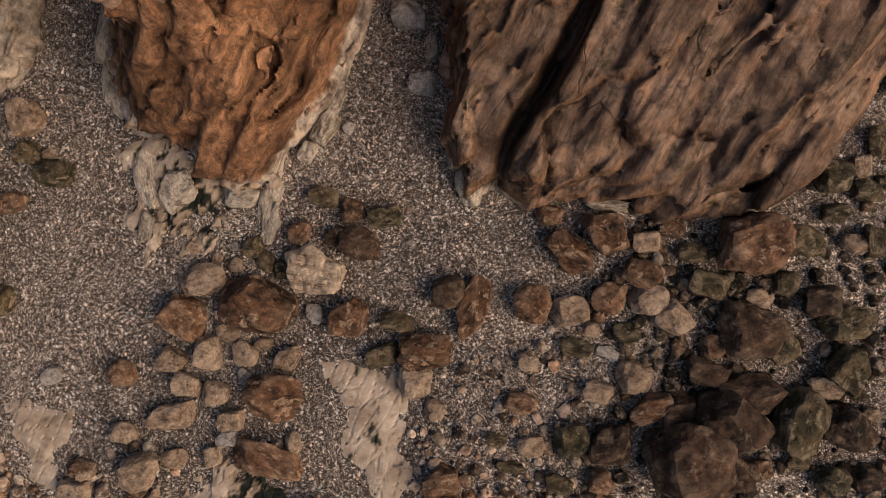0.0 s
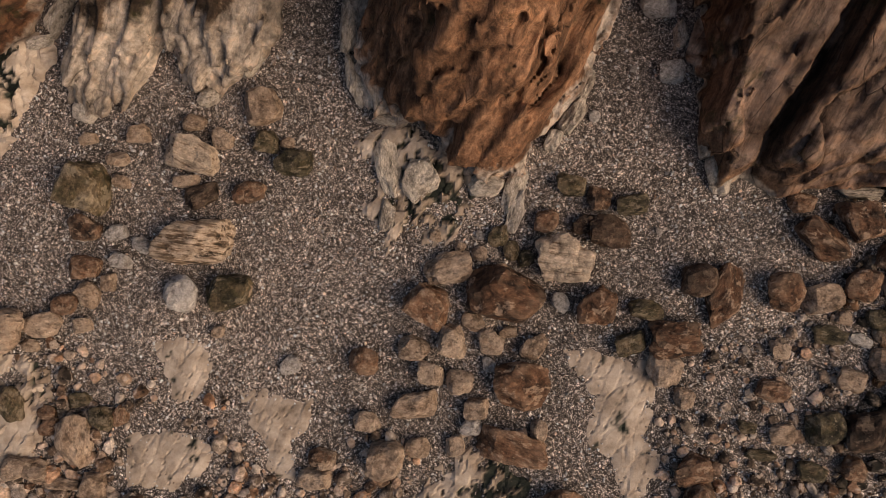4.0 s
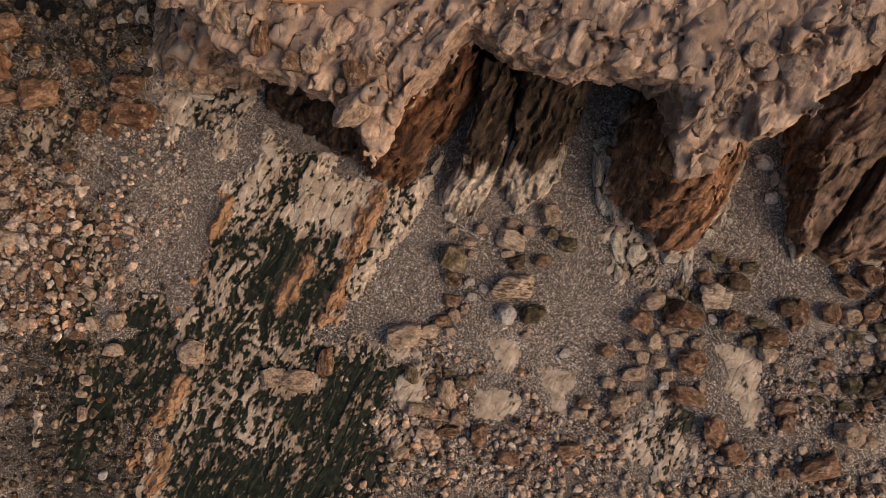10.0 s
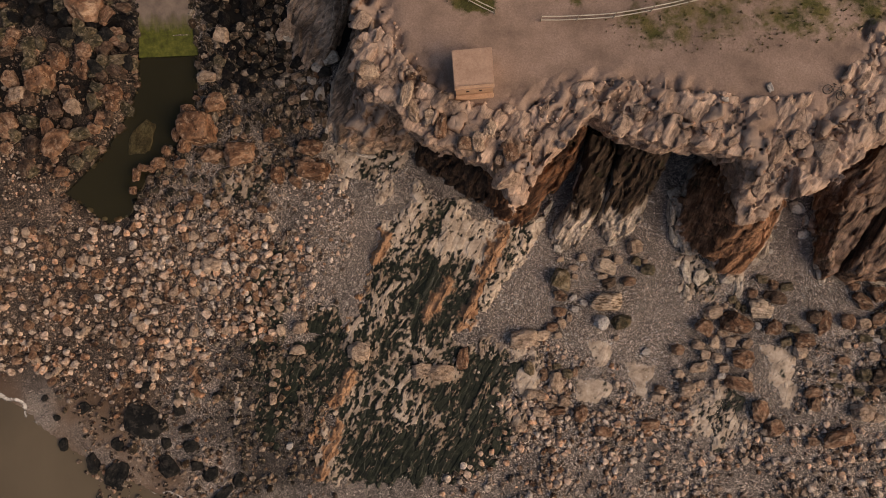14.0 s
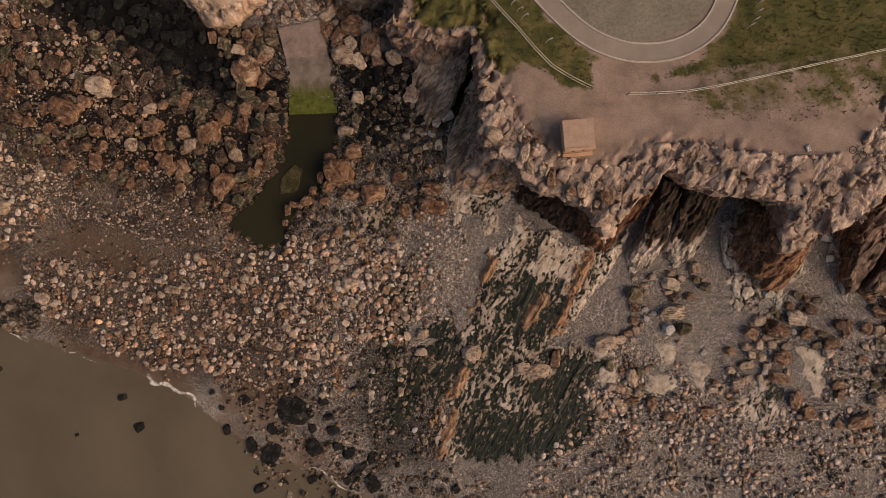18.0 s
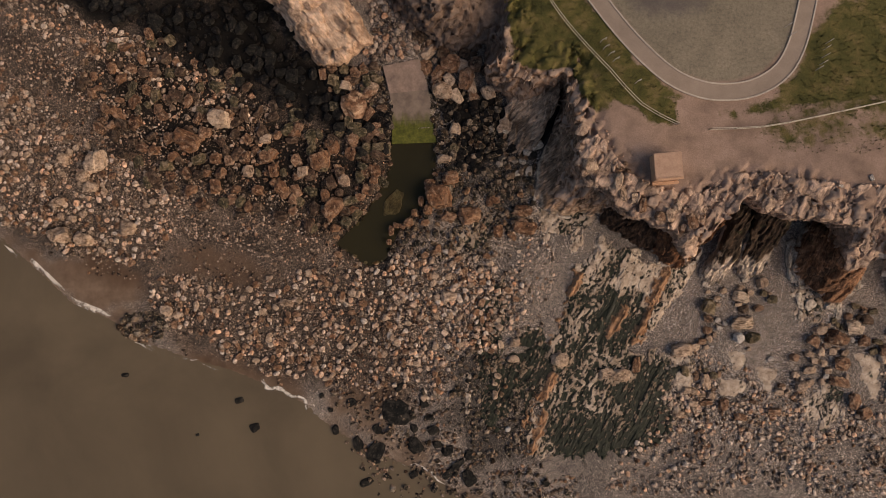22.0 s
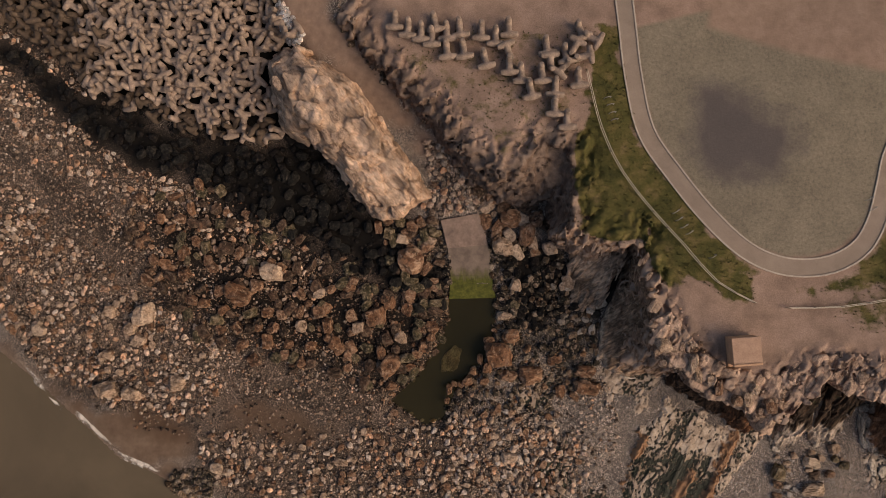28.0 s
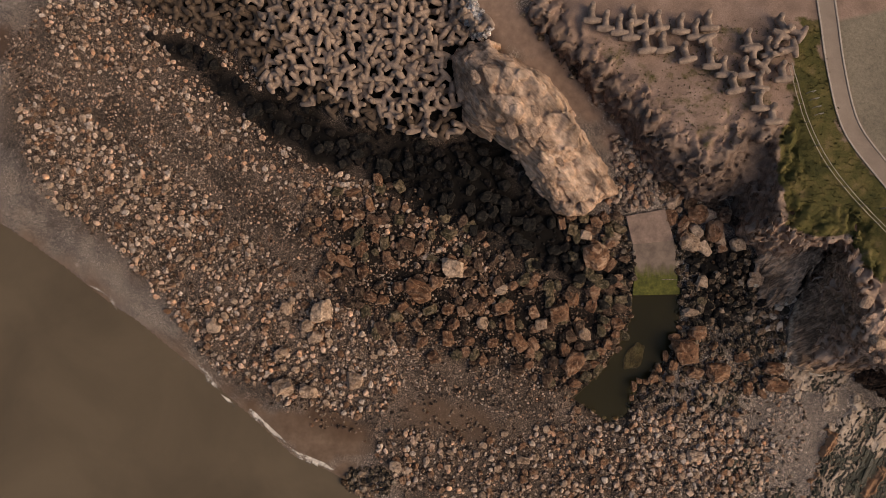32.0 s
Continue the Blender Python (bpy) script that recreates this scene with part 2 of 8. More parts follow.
def boulder_material(name, stops, grain=0.8, island=False, stripe=False, blotch=0.75):
    m, t, b = shade(name, 0.85)
    v = vec(t, local=not island)
    info = t.nodes.new("ShaderNodeNewGeometry" if island else "ShaderNodeObjectInfo")
    n = noise_of(t, vec(t, (0.5, 4.5, 2.5), (0, 0, 8), local=True) if stripe else v, 1.3 if not island else 2.2, 7, 0.65, 0.4)
    n = calc(t, "ADD", n, calc(t, "MULTIPLY", calc(t, "SUBTRACT", info.outputs["Random Per Island" if island else "Random"], 0.5), 0.58 if island else 0.18))
    col = ramp(t, n, stops)
    col = mixc(t, grain, col, ramp(t, noise_of(t, v, 7, 8, 0.8), [(0.32, 0.28), (0.5, 0.95), (0.68, 1.7)]), "MULTIPLY")
    col = mixc(t, 0.8, col, ramp(t, noise_of(t, v, 2.4, 5, 0.6, 0.5), [(0.36, 0.35), (0.5, 1.0), (0.64, 1.35)]), "MULTIPLY")
    if island:
        col = mixc(t, 1.0, col, ramp(t, cell_tint(t, info), [(0.0, (1.25, 0.92, 0.72)), (0.35, (1.0, 1.0, 1.0)), (0.7, (0.86, 0.95, 1.05)), (1.0, (1.12, 0.98, 0.90))]), "MULTIPLY")
    if blotch:
        worn = ramp(t, noise_of(t, v, 1.9 if not island else 3.0, 10, 0.74, 0.3), [(0.545, 0.0), (0.575, blotch)])
        col = mixc(t, worn, col, mixc(t, 0.8, stops[-1][1], ramp(t, noise_of(t, v, 7, 8, 0.8), [(0.32, 0.45), (0.68, 1.35)]), "MULTIPLY"))
    pits = ramp(t, cells(t, v, 3.0), [(0.10, 0.12), (0.22, 1.0)])
    keep = ramp(t, noise_of(t, v, 1.1), [(0.5, 0.0), (0.6, 1.0)])
    col = mixc(t, keep, col, mixc(t, 1.0, col, pits, "MULTIPLY"))
    if not island:
        rub = calc(t, "MULTIPLY", worn_edge(t), ramp(t, noise_of(t, v, 1.7, 5, 0.7), [(0.40, 0.0), (0.65, 0.4)]))
        col = mixc(t, rub, col, stops[-1][1])
    link(t, col, b.inputs["Base Color"])
    bump(t, b, calc(t, "ADD", noise_of(t, v, 3.0, 9, 0.72), calc(t, "MULTIPLY", pits, 0.3)), 0.22, 0.9)
    return m


BOULDER = {
    "b": boulder_material("brown_boulder", [(0.32, (0.030, 0.018, 0.012)), (0.48, (0.125, 0.062, 0.034)), (0.62, (0.215, 0.118, 0.070)), (0.78, (0.43, 0.295, 0.20))]),
    "s": boulder_material("banded_boulder", [(0.36, (0.04, 0.03, 0.018)), (0.46, (0.16, 0.10, 0.06)), (0.52, (0.42, 0.31, 0.22)), (0.7, (0.50, 0.39, 0.29))], stripe=True),
    "p": boulder_material("tan_boulder", [(0.30, (0.13, 0.085, 0.055)), (0.45, (0.30, 0.205, 0.14)), (0.65, (0.47, 0.35, 0.255))]),
    "u": boulder_material("umber_boulder", [(0.32, (0.014, 0.010, 0.007)), (0.50, (0.048, 0.028, 0.018)), (0.66, (0.10, 0.056, 0.035)), (0.84, (0.26, 0.185, 0.13))], blotch=0.5),
    "r": boulder_material("cliff_block", [(0.30, (0.09, 0.055, 0.038)), (0.45, (0.26, 0.175, 0.125)), (0.62, (0.36, 0.255, 0.19)), (0.8, (0.50, 0.36, 0.26))]),
    "w": boulder_material("cream_rock", [(0.30, (0.24, 0.19, 0.145)), (0.5, (0.45, 0.38, 0.305)), (0.7, (0.58, 0.50, 0.415))]),
    "g": boulder_material("pale_boulder", [(0.30, (0.22, 0.18, 0.15)), (0.5, (0.42, 0.37, 0.33)), (0.7, (0.55, 0.50, 0.45))]),
    "d": boulder_material("mossy_boulder", [(0.35, (0.018, 0.016, 0.010)), (0.50, (0.055, 0.045, 0.022)), (0.62, (0.13, 0.09, 0.05)), (0.75, (0.28, 0.22, 0.15))]),
    "o": boulder_material("orange_boulder", [(0.30, (0.04, 0.02, 0.012)), (0.48, (0.13, 0.062, 0.032)), (0.64, (0.21, 0.108, 0.058)), (0.80, (0.40, 0.26, 0.17))]),
    "k": boulder_material("black_boulder", [(0.35, (0.004, 0.004, 0.004)), (0.60, (0.011, 0.010, 0.008)), (0.88, (0.05, 0.042, 0.034))]),
}


# ---- shapes ----
def mesh_of(name, verts, faces, material, smooth=False):
    me = bpy.data.meshes.new(name)
    verts, faces = np.asarray(verts, np.float32), np.asarray(faces, np.int32)
    me.vertices.add(len(verts))
    me.vertices.foreach_set("co", verts.ravel())
    n = faces.shape[1]
    me.loops.add(faces.size)
    me.loops.foreach_set("vertex_index", faces.ravel())
    me.polygons.add(len(faces))
    me.polygons.foreach_set("loop_start", np.arange(0, faces.size, n, dtype=np.int32))
    me.polygons.foreach_set("use_smooth", np.full(len(faces), smooth))
    me.update(calc_edges=True)
    if material:
        me.materials.append(material)
    return me


def float_layer(me, name, values):
    me.attributes.new(name, "FLOAT", "POINT").data.foreach_set("value", np.asarray(values, np.float32))


def lattice(p, seed):
    """Smooth noise in -1..1 at the points p (n, 3)."""
    i = np.floor(p).astype(np.int64)
    f = p - i
    f = f * f * (3 - 2 * f)
    out = 0.0
    for dx in (0, 1):
        for dy in (0, 1):
            for dz in (0, 1):
                h = ((i[:, 0] + dx) * 73856093 ^ (i[:, 1] + dy) * 19349663 ^ (i[:, 2] + dz) * 83492791 ^ seed * 2654435761) & 0x7FFFFFFF
                h = (h * 1103515245 + 12345 ^ h >> 13) & 0x7FFFFFFF
                h = (h * 22695477 + 1 ^ h >> 11) & 0xFFFFF
                w = (f[:, 0] if dx else 1 - f[:, 0]) * (f[:, 1] if dy else 1 - f[:, 1]) * (f[:, 2] if dz else 1 - f[:, 2])
                out = out + w * (h / 524287.5 - 1)
    return out


def fbm(p, seed, octaves=4, gain=0.5):
    out, a = 0.0, 1.0
    for k in range(octaves):
        out = out + a * lattice(p * 2.0 ** k + 17.3 * k, seed + k)
        a *= gain
    return out


def blocks(p, seed):
    """Nearest of jittered cell centres: the cell's own value in -1..1, the gap to the second nearest, and the height of the cell's own tilted face."""
    i = np.floor(p).astype(np.int64)
    f = (p - i).astype(np.float32)
    d1 = np.full(len(p), 9.0, np.float32)
    d2 = d1.copy()
    best = np.zeros(len(p), np.int64)
    where = np.zeros((3, len(p)), np.float32)
    for dx in (-1, 0, 1):
        hx = (i[:, 0] + dx) * 73856093 ^ seed * 2654435761
        for dy in (-1, 0, 1):
            hy = hx ^ (i[:, 1] + dy) * 19349663
            for dz in (-1, 0, 1):
                h = (hy ^ (i[:, 2] + dz) * 83492791) & 0x7FFFFFFF
                h = (h * 1103515245 + 12345 ^ h >> 13) & 0x7FFFFFFF
                ax = f[:, 0] - np.float32(dx + 0.15) - (h & 1023).astype(np.float32) * np.float32(0.7 / 1023)
                ay = f[:, 1] - np.float32(dy + 0.15) - (h >> 10 & 1023).astype(np.float32) * np.float32(0.7 / 1023)
                az = f[:, 2] - np.float32(dz + 0.15) - (h >> 20 & 1023).astype(np.float32) * np.float32(0.7 / 1023)
                d = ax * ax + ay * ay + az * az
                near = d < d1
                d2 = np.where(near, d1, np.minimum(d2, d))
                d1 = np.where(near, d, d1)
                best[near] = h[near]
                for k, c in enumerate((ax, ay, az)):
                    where[k][near] = c[near]
    val = (best * 7919 >> 5 & 1023) / 511.5 - 1
    tilt = where[0] * ((best * 31 >> 3 & 255) / 127.5 - 1) + where[1] * ((best * 57 >> 7 & 255) / 127.5 - 1) + where[2] * ((best * 91 >> 11 & 255) / 127.5 - 1)
    return val, np.sqrt(d2) - np.sqrt(d1), tilt


def reach(px, py, poly):
    """Signed distance to a closed outline, negative inside."""
    poly = np.asarray(poly, float)
    best = np.full(px.shape, 1e9)
    inside = np.zeros(px.shape, bool)
    for (ax, ay), (bx, by) in zip(poly, np.roll(poly, -1, 0)):
        ex, ey = bx - ax, by - ay
        k = np.clip(((px - ax) * ex + (py - ay) * ey) / (ex * ex + ey * ey + 1e-9), 0, 1)
        best = np.minimum(best, (px - ax - k * ex) ** 2 + (py - ay - k * ey) ** 2)
        cross = (ay > py) != (by > py)
        inside ^= cross & (px < (bx - ax) * (py - ay) / (by - ay + 1e-12) + ax)
    return np.where(inside, -1, 1) * np.sqrt(best)


def skin(f, origin, h):
    """Vertices and quads of the zero surface of a grid of values (negative inside)."""
    s = f < 0
    nx, ny, nz = f.shape
    cnt = np.zeros((nx - 1, ny - 1, nz - 1), np.int8)
    for dx in (0, 1):
        for dy in (0, 1):
            for dz in (0, 1):
                cnt += s[dx:nx - 1 + dx, dy:ny - 1 + dy, dz:nz - 1 + dz]
    ci, cj, ck = np.nonzero((cnt > 0) & (cnt < 8))
    ids = np.full(cnt.shape, -1, np.int64)
    ids[ci, cj, ck] = np.arange(len(ci))
    acc, num = np.zeros((len(ci), 3)), np.zeros(len(ci))
    corners = [(a, b, c) for a in (0, 1) for b in (0, 1) for c in (0, 1)]
    for a in corners:
        for axis in range(3):
            if a[axis]:
                continue
            b = tuple(v + (k == axis) for k, v in enumerate(a))
            fa, fb = f[ci + a[0], cj + a[1], ck + a[2]], f[ci + b[0], cj + b[1], ck + b[2]]
            hit = (fa < 0) != (fb < 0)
            k = np.where(hit, fa / np.where(hit, fa - fb, 1), 0)
            q = np.array(a, float)[None] + k[:, None] * np.eye(3)[axis][None]
            acc += q * hit[:, None]
            num += hit
    verts = (np.stack([ci, cj, ck], 1) + acc / num[:, None]) * h + np.asarray(origin)
    quads = []
    for axis in range(3):
        o = [k for k in range(3) if k != axis]
        lo = [slice(None)] * 3
        hi = [slice(None)] * 3
        lo[axis], hi[axis] = slice(0, -1), slice(1, None)
        a, b = s[tuple(lo)], s[tuple(hi)]
        e = np.stack(np.nonzero(a != b), 1)
        e = e[(e[:, o[0]] > 0) & (e[:, o[1]] > 0) & (e[:, o[0]] < f.shape[o[0]] - 1) & (e[:, o[1]] < f.shape[o[1]] - 1)]
        flip = s[tuple(e.T)]
        c = []
        for du, dv in ((0, 0), (1, 0), (1, 1), (0, 1)):
            q = e.copy()
            q[:, o[0]] -= 1 - du
            q[:, o[1]] -= 1 - dv
            c.append(ids[tuple(q.T)])
        c = np.stack(c, 1)
        if axis == 1:
            flip = ~flip
        c[~flip] = c[~flip][:, ::-1]
        quads.append(c)
    return verts, np.concatenate(quads)


def largest(verts, quads):
    """The largest connected body of a mesh, without loose crumbs."""
    mark = np.arange(len(verts))
    while True:
        low = mark[quads].min(1)
        after = mark.copy()
        for a in range(4):
            np.minimum.at(after, quads[:, a], low)
        after = after[after]
        if (after == mark).all():
            break
        mark = after
    keep = mark == np.bincount(mark).argmax()
    index = np.cumsum(keep) - 1
    return verts[keep], index[quads[keep[quads[:, 0]]]]


def turned(p, degrees, dip):
    """Coordinates along the strike of the beds, across them, and up the dip."""
    a, d = radians(degrees), radians(dip)
    u = p[:, 0] * math.cos(a) + p[:, 1] * math.sin(a)
    w = -p[:, 0] * math.sin(a) + p[:, 1] * math.cos(a)
    return np.stack([u, w * math.cos(d) + p[:, 2] * math.sin(d), -w * math.sin(d) + p[:, 2] * math.cos(d)], 1)


def rock_mass(name, levels, top, material, h=0.2, seed=1, rough=0.5, block=(1.8, 0.8, 1.2), strike=58.0, dip=35.0, lean=0.6, crack=0.25, label="", category="rock", kind="", flat=0.0, ledge=0.35, bed=1.1):
    """A body of rock: outlines at several heights, a top height (number or function of x, y), broken up along its beds."""
    allp = np.concatenate([np.asarray(p) for _, p in levels])
    lo, hi = allp.min(0) - 1.2, allp.max(0) + 1.2
    zlo = levels[0][0]
    gx, gy = np.arange(lo[0], hi[0], h), np.arange(lo[1], hi[1], h)
    X, Y = np.meshgrid(gx, gy, indexing="ij")
    T = top(X, Y) if callable(top) else np.full(X.shape, float(top))
    gz = np.arange(zlo, T.max() + 1.3, h)
    D = [reach(X, Y, p) for _, p in levels]
    zs = [z for z, _ in levels]
    f = np.empty((len(gx), len(gy), len(gz)), np.float32)
    for k, z in enumerate(gz):
        i = int(np.clip(np.searchsorted(zs, z) - 1, 0, max(len(zs) - 2, 0)))
        if len(zs) == 1:
            d = D[0]
        else:
            w = np.clip((z - zs[i]) / (zs[i + 1] - zs[i]), 0, 1)
            d = D[i] * (1 - w) + D[i + 1] * w
        cap = z - T
        f[:, :, k] = np.maximum(d, cap) + lean * 0.25 * np.exp(-np.abs(d - cap) / max(lean, 0.05))
    band = np.abs(f) < 1.35 * rough + 0.15
    if flat:
        band &= D[-1][:, :, None] > -4.5
    I = np.stack(np.nonzero(band), 1)
    p = np.stack([gx[I[:, 0]], gy[I[:, 1]], gz[I[:, 2]]], 1)
    q = turned(p, strike, dip)
    q = q + 0.35 * np.stack([lattice(p * 0.7, seed + 91), lattice(p * 0.7, seed + 92), lattice(p * 0.7, seed + 93)], 1)
    val, gap, tilt = blocks(q / np.array(block), seed)
    val2, gap2, tilt2 = blocks(q / (np.array(block) * 0.42), seed + 5)
    step = q[:, 1] / bed + 0.35 * lattice(p * 0.25, seed + 60)
    step = (step - np.floor(step)) ** 1.5 - 0.4
    n = 0.40 * val + 0.20 * val2 + 0.85 * tilt + 0.40 * tilt2 + 0.30 * fbm(p * 0.3, seed + 20, 3) + ledge * step
    n = n - crack * np.exp(-gap / 0.10) * 1.2 - crack * 0.5 * np.exp(-gap2 / 0.12)
    if flat:
        upper = np.clip((p[:, 2] - (T[I[:, 0], I[:, 1]] - 2.6)) / 1.2, 0, 1) * np.clip((-D[-1][I[:, 0], I[:, 1]] - 1.6) / 2.0, 0, 1)
        n = n * (1 - flat * upper)
    f[tuple(I.T)] -= (rough * n).astype(np.float32)
    f[:, :, 0] = 1
    verts, quads = skin(f, (gx[0], gy[0], zlo), h)
    for _ in range(1):
        mid, num = np.zeros_like(verts), np.zeros(len(verts))
        for a in range(4):
            nb = quads[:, (a + 1) % 4]
            for c in range(3):
                mid[:, c] += np.bincount(quads[:, a], verts[nb, c], len(verts))
            num += np.bincount(quads[:, a], minlength=len(verts))
        verts = 0.72 * verts + 0.28 * mid / np.maximum(num, 1)[:, None]
    verts, quads = largest(verts, quads)
    ob = new(name, mesh_of(name, verts, quads, material, True))
    return tagged(ob, label, category, kind=kind)


SEA, BEACH = 0.45, 1.0


def ball(detail):
    bm = bmesh.new()
    bmesh.ops.create_icosphere(bm, subdivisions=detail, radius=1.0)
    v = np.array([x.co[:] for x in bm.verts])
    fc = np.array([[w.index for w in x.verts] for x in bm.faces])
    bm.free()
    return v, fc


def stone_shape(v, seed, square=0.5):
    """A worn block: a ball squared up by a few random planes and roughened."""
    r = np.random.default_rng(seed)
    n = r.normal(size=(11, 3))
    n[:6] = np.concatenate([np.eye(3), -np.eye(3)]) + r.normal(scale=0.22, size=(6, 3))
    n /= np.linalg.norm(n, axis=1)[:, None]
    d = r.uniform(0.62, 0.92, 11)
    s = v @ n.T
    k = np.where(s > 1e-3, d / np.maximum(s, 1e-3), 9).min(1)
    k = np.minimum(k, 1.15) * square + 0.85 * (1 - square)
    p = v * k[:, None]
    p = p * (1 + 0.12 * fbm(v * 1.4, seed + 3, 3)[:, None] + 0.06 * fbm(v * 5.0, seed + 9, 2)[:, None])
    p /= np.abs(p).max(0)
    return p


BALL3, BALL1 = ball(4), ball(2)
STONE_MESH = []
for k in range(14):
    STONE_MESH.append(mesh_of("boulder", stone_shape(BALL3[0], 100 + k, 1.0 if k % 4 else 0.85), BALL3[1], BOULDER["b"]))
BLOCK_BALL = ball(3)
SMALL_MESH = [mesh_of("boulder", stone_shape(BLOCK_BALL[0], 100 + k, 1.0 if k % 4 else 0.85), BLOCK_BALL[1], BOULDER["b"]) for k in range(14)]
BLOCK_MESH = [mesh_of("rock_block", stone_shape(BLOCK_BALL[0], 500 + k, 1.0), BLOCK_BALL[1], BOULDER["r"]) for k in range(10)]
BOULDER_LABEL = {
    "b": "weathered brown boulder with pale worn edges lying on shingle",
    "s": "banded tan and brown boulder with dark grooves on shingle",
    "u": "dark umber boulder with rusty stains lying among stones",
    "p": "tan sea-worn limestone boulder lying on grey shingle",
    "g": "pale whitish rounded stone lying on grey shingle",
    "o": "orange-brown broken boulder with dark pits among stones",
    "w": "cream sea-worn rock",
    "r": "broken cliff rock",
    "d": "dark boulder stained with green moss lying on shingle",
    "k": "black algae-coated wet boulder near the outcrop",
}
boulder_count = 0


def foot_stone(parent, x, y, sx, sy, sz, turn, z=BEACH):
    """A pale sea-worn lump at the foot of a rock, part of it."""
    ob = new("foot_stone", (STONE_MESH if max(sx, sy) > 0.75 else SMALL_MESH)[int(abs(x * 7 + y * 3)) % 14])
    ob.parent = parent
    ob.material_slots[0].link, ob.material_slots[0].material = "OBJECT", BOULDER["w"]
    ob.matrix_world = Matrix.LocRotScale((x, y, z + 0.12 * sz), Euler((0, 0, radians(turn))), (sx, sy, sz))
    return tagged(ob, "pale sea-worn lump of rock")


def rim_blocks(parent, line, n, size, height, seed, inward=(-0.3, 2.2), strike=62.0):
    """Broken angular blocks along the edge of a cliff, each a part of it; inward lies to the line's left."""
    r = np.random.default_rng(seed)
    line = np.asarray(line)
    seg = np.diff(line, axis=0)
    length = np.hypot(seg[:, 0], seg[:, 1])
    pick = r.choice(len(seg), n, p=length / length.sum())
    u = r.uniform(0, 1, n)
    for k in range(n):
        d = seg[pick[k]] / length[pick[k]]
        x, y = line[pick[k]] + seg[pick[k]] * u[k] + np.array([-d[1], d[0]]) * r.uniform(*inward)
        ob = new("rock_block", BLOCK_MESH[k % 10])
        ob.parent = parent
        s = size[0] + (size[1] - size[0]) * r.uniform() ** 2
        ob.matrix_world = Matrix.LocRotScale((x, y, height(x, y) - 0.2 * s + r.uniform(-0.1, 0.1)), Euler((r.normal(scale=0.12), r.normal(scale=0.12), radians(strike) + r.normal(scale=0.14))), (s * r.uniform(0.9, 1.8), s * r.uniform(0.6, 1.1), s * r.uniform(0.35, 0.6)))


def boulder(x, y, sx, sy, sz, turn=0.0, kind="b", z=BEACH):
    """A boulder with half sizes sx, sy, sz, sunk a little into the ground at height z."""
    global boulder_count
    boulder_count += 1
    me = (STONE_MESH if max(sx, sy) > 0.75 else SMALL_MESH)[(boulder_count * 5) % 14]
    ob = new("boulder", me)
    ob.material_slots[0].link = "OBJECT"
    ob.material_slots[0].material = BOULDER[kind]
    ob.matrix_world = Matrix.LocRotScale((x, y, z + sz * 0.55), Euler((0, 0, radians(turn))), (sx * 1.08, sy * 1.08, sz))
    return tagged(ob, BOULDER_LABEL[kind], "boulder", "boulders on the beach")


def inside_of(poly, n, seed):
    r = np.random.default_rng(seed)
    poly = np.asarray(poly)
    out = np.zeros((0, 2))
    while len(out) < n:
        c = r.uniform(poly.min(0), poly.max(0), (4 * n, 2))
        out = np.concatenate([out, c[reach(c[:, 0], c[:, 1], poly) < 0]])
    return out[:n]


def spread(poly, tries, size, seed, gap=0.8, keep_out=()):
    """Places in an outline for stones of the given half widths (size(x, y, u) of a random u), none over another."""
    at = inside_of(poly, tries, seed)
    r = np.random.default_rng(seed + 1)
    s = size(at[:, 0], at[:, 1], r.uniform(0, 1, tries))
    for other in keep_out:
        ok = reach(at[:, 0], at[:, 1], other) > (-0.25 if other is POOL else 0.2)
        at, s = at[ok], s[ok]
    order = np.argsort(-s)
    at, s = at[order], s[order]
    cell = 1.2
    grid, good = {}, []
    for k, ((x, y), w) in enumerate(zip(at.tolist(), s.tolist())):
        i, j = int(x // cell), int(y // cell)
        clear = True
        for a in (i - 1, i, i + 1):
            for b in (j - 1, j, j + 1):
                for ox, oy, ow in grid.get((a, b), ()):
                    if (ox - x) ** 2 + (oy - y) ** 2 < (gap * (ow + w)) ** 2:
                        clear = False
                        break
                if not clear:
                    break
            if not clear:
                break
        if clear:
            grid.setdefault((i, j), []).append((x, y, w))
            good.append(k)
    return at[good], s[good]


STONE_SMALL = [stone_shape(BALL1[0], 300 + k, 0.97) for k in range(8)]
GRAIN = [stone_shape(ball(1)[0], 360 + k, 0.5) for k in range(8)]
GRAIN_FACES = ball(1)[1]
EIGHT = np.array([(1, 0, 0), (0, 1, 0), (-1, 0, 0), (0, -1, 0), (0, 0, 1), (0, 0, -1)], float)
PEBBLE = [EIGHT * np.random.default_rng(340 + k).uniform(0.75, 1.2, (6, 1)) + np.random.default_rng(350 + k).normal(scale=0.15, size=(6, 3)) for k in range(6)]
PEBBLE_FACES = np.array([(0, 1, 4), (1, 2, 4), (2, 3, 4), (3, 0, 4), (1, 0, 5), (2, 1, 5), (3, 2, 5), (0, 3, 5)])


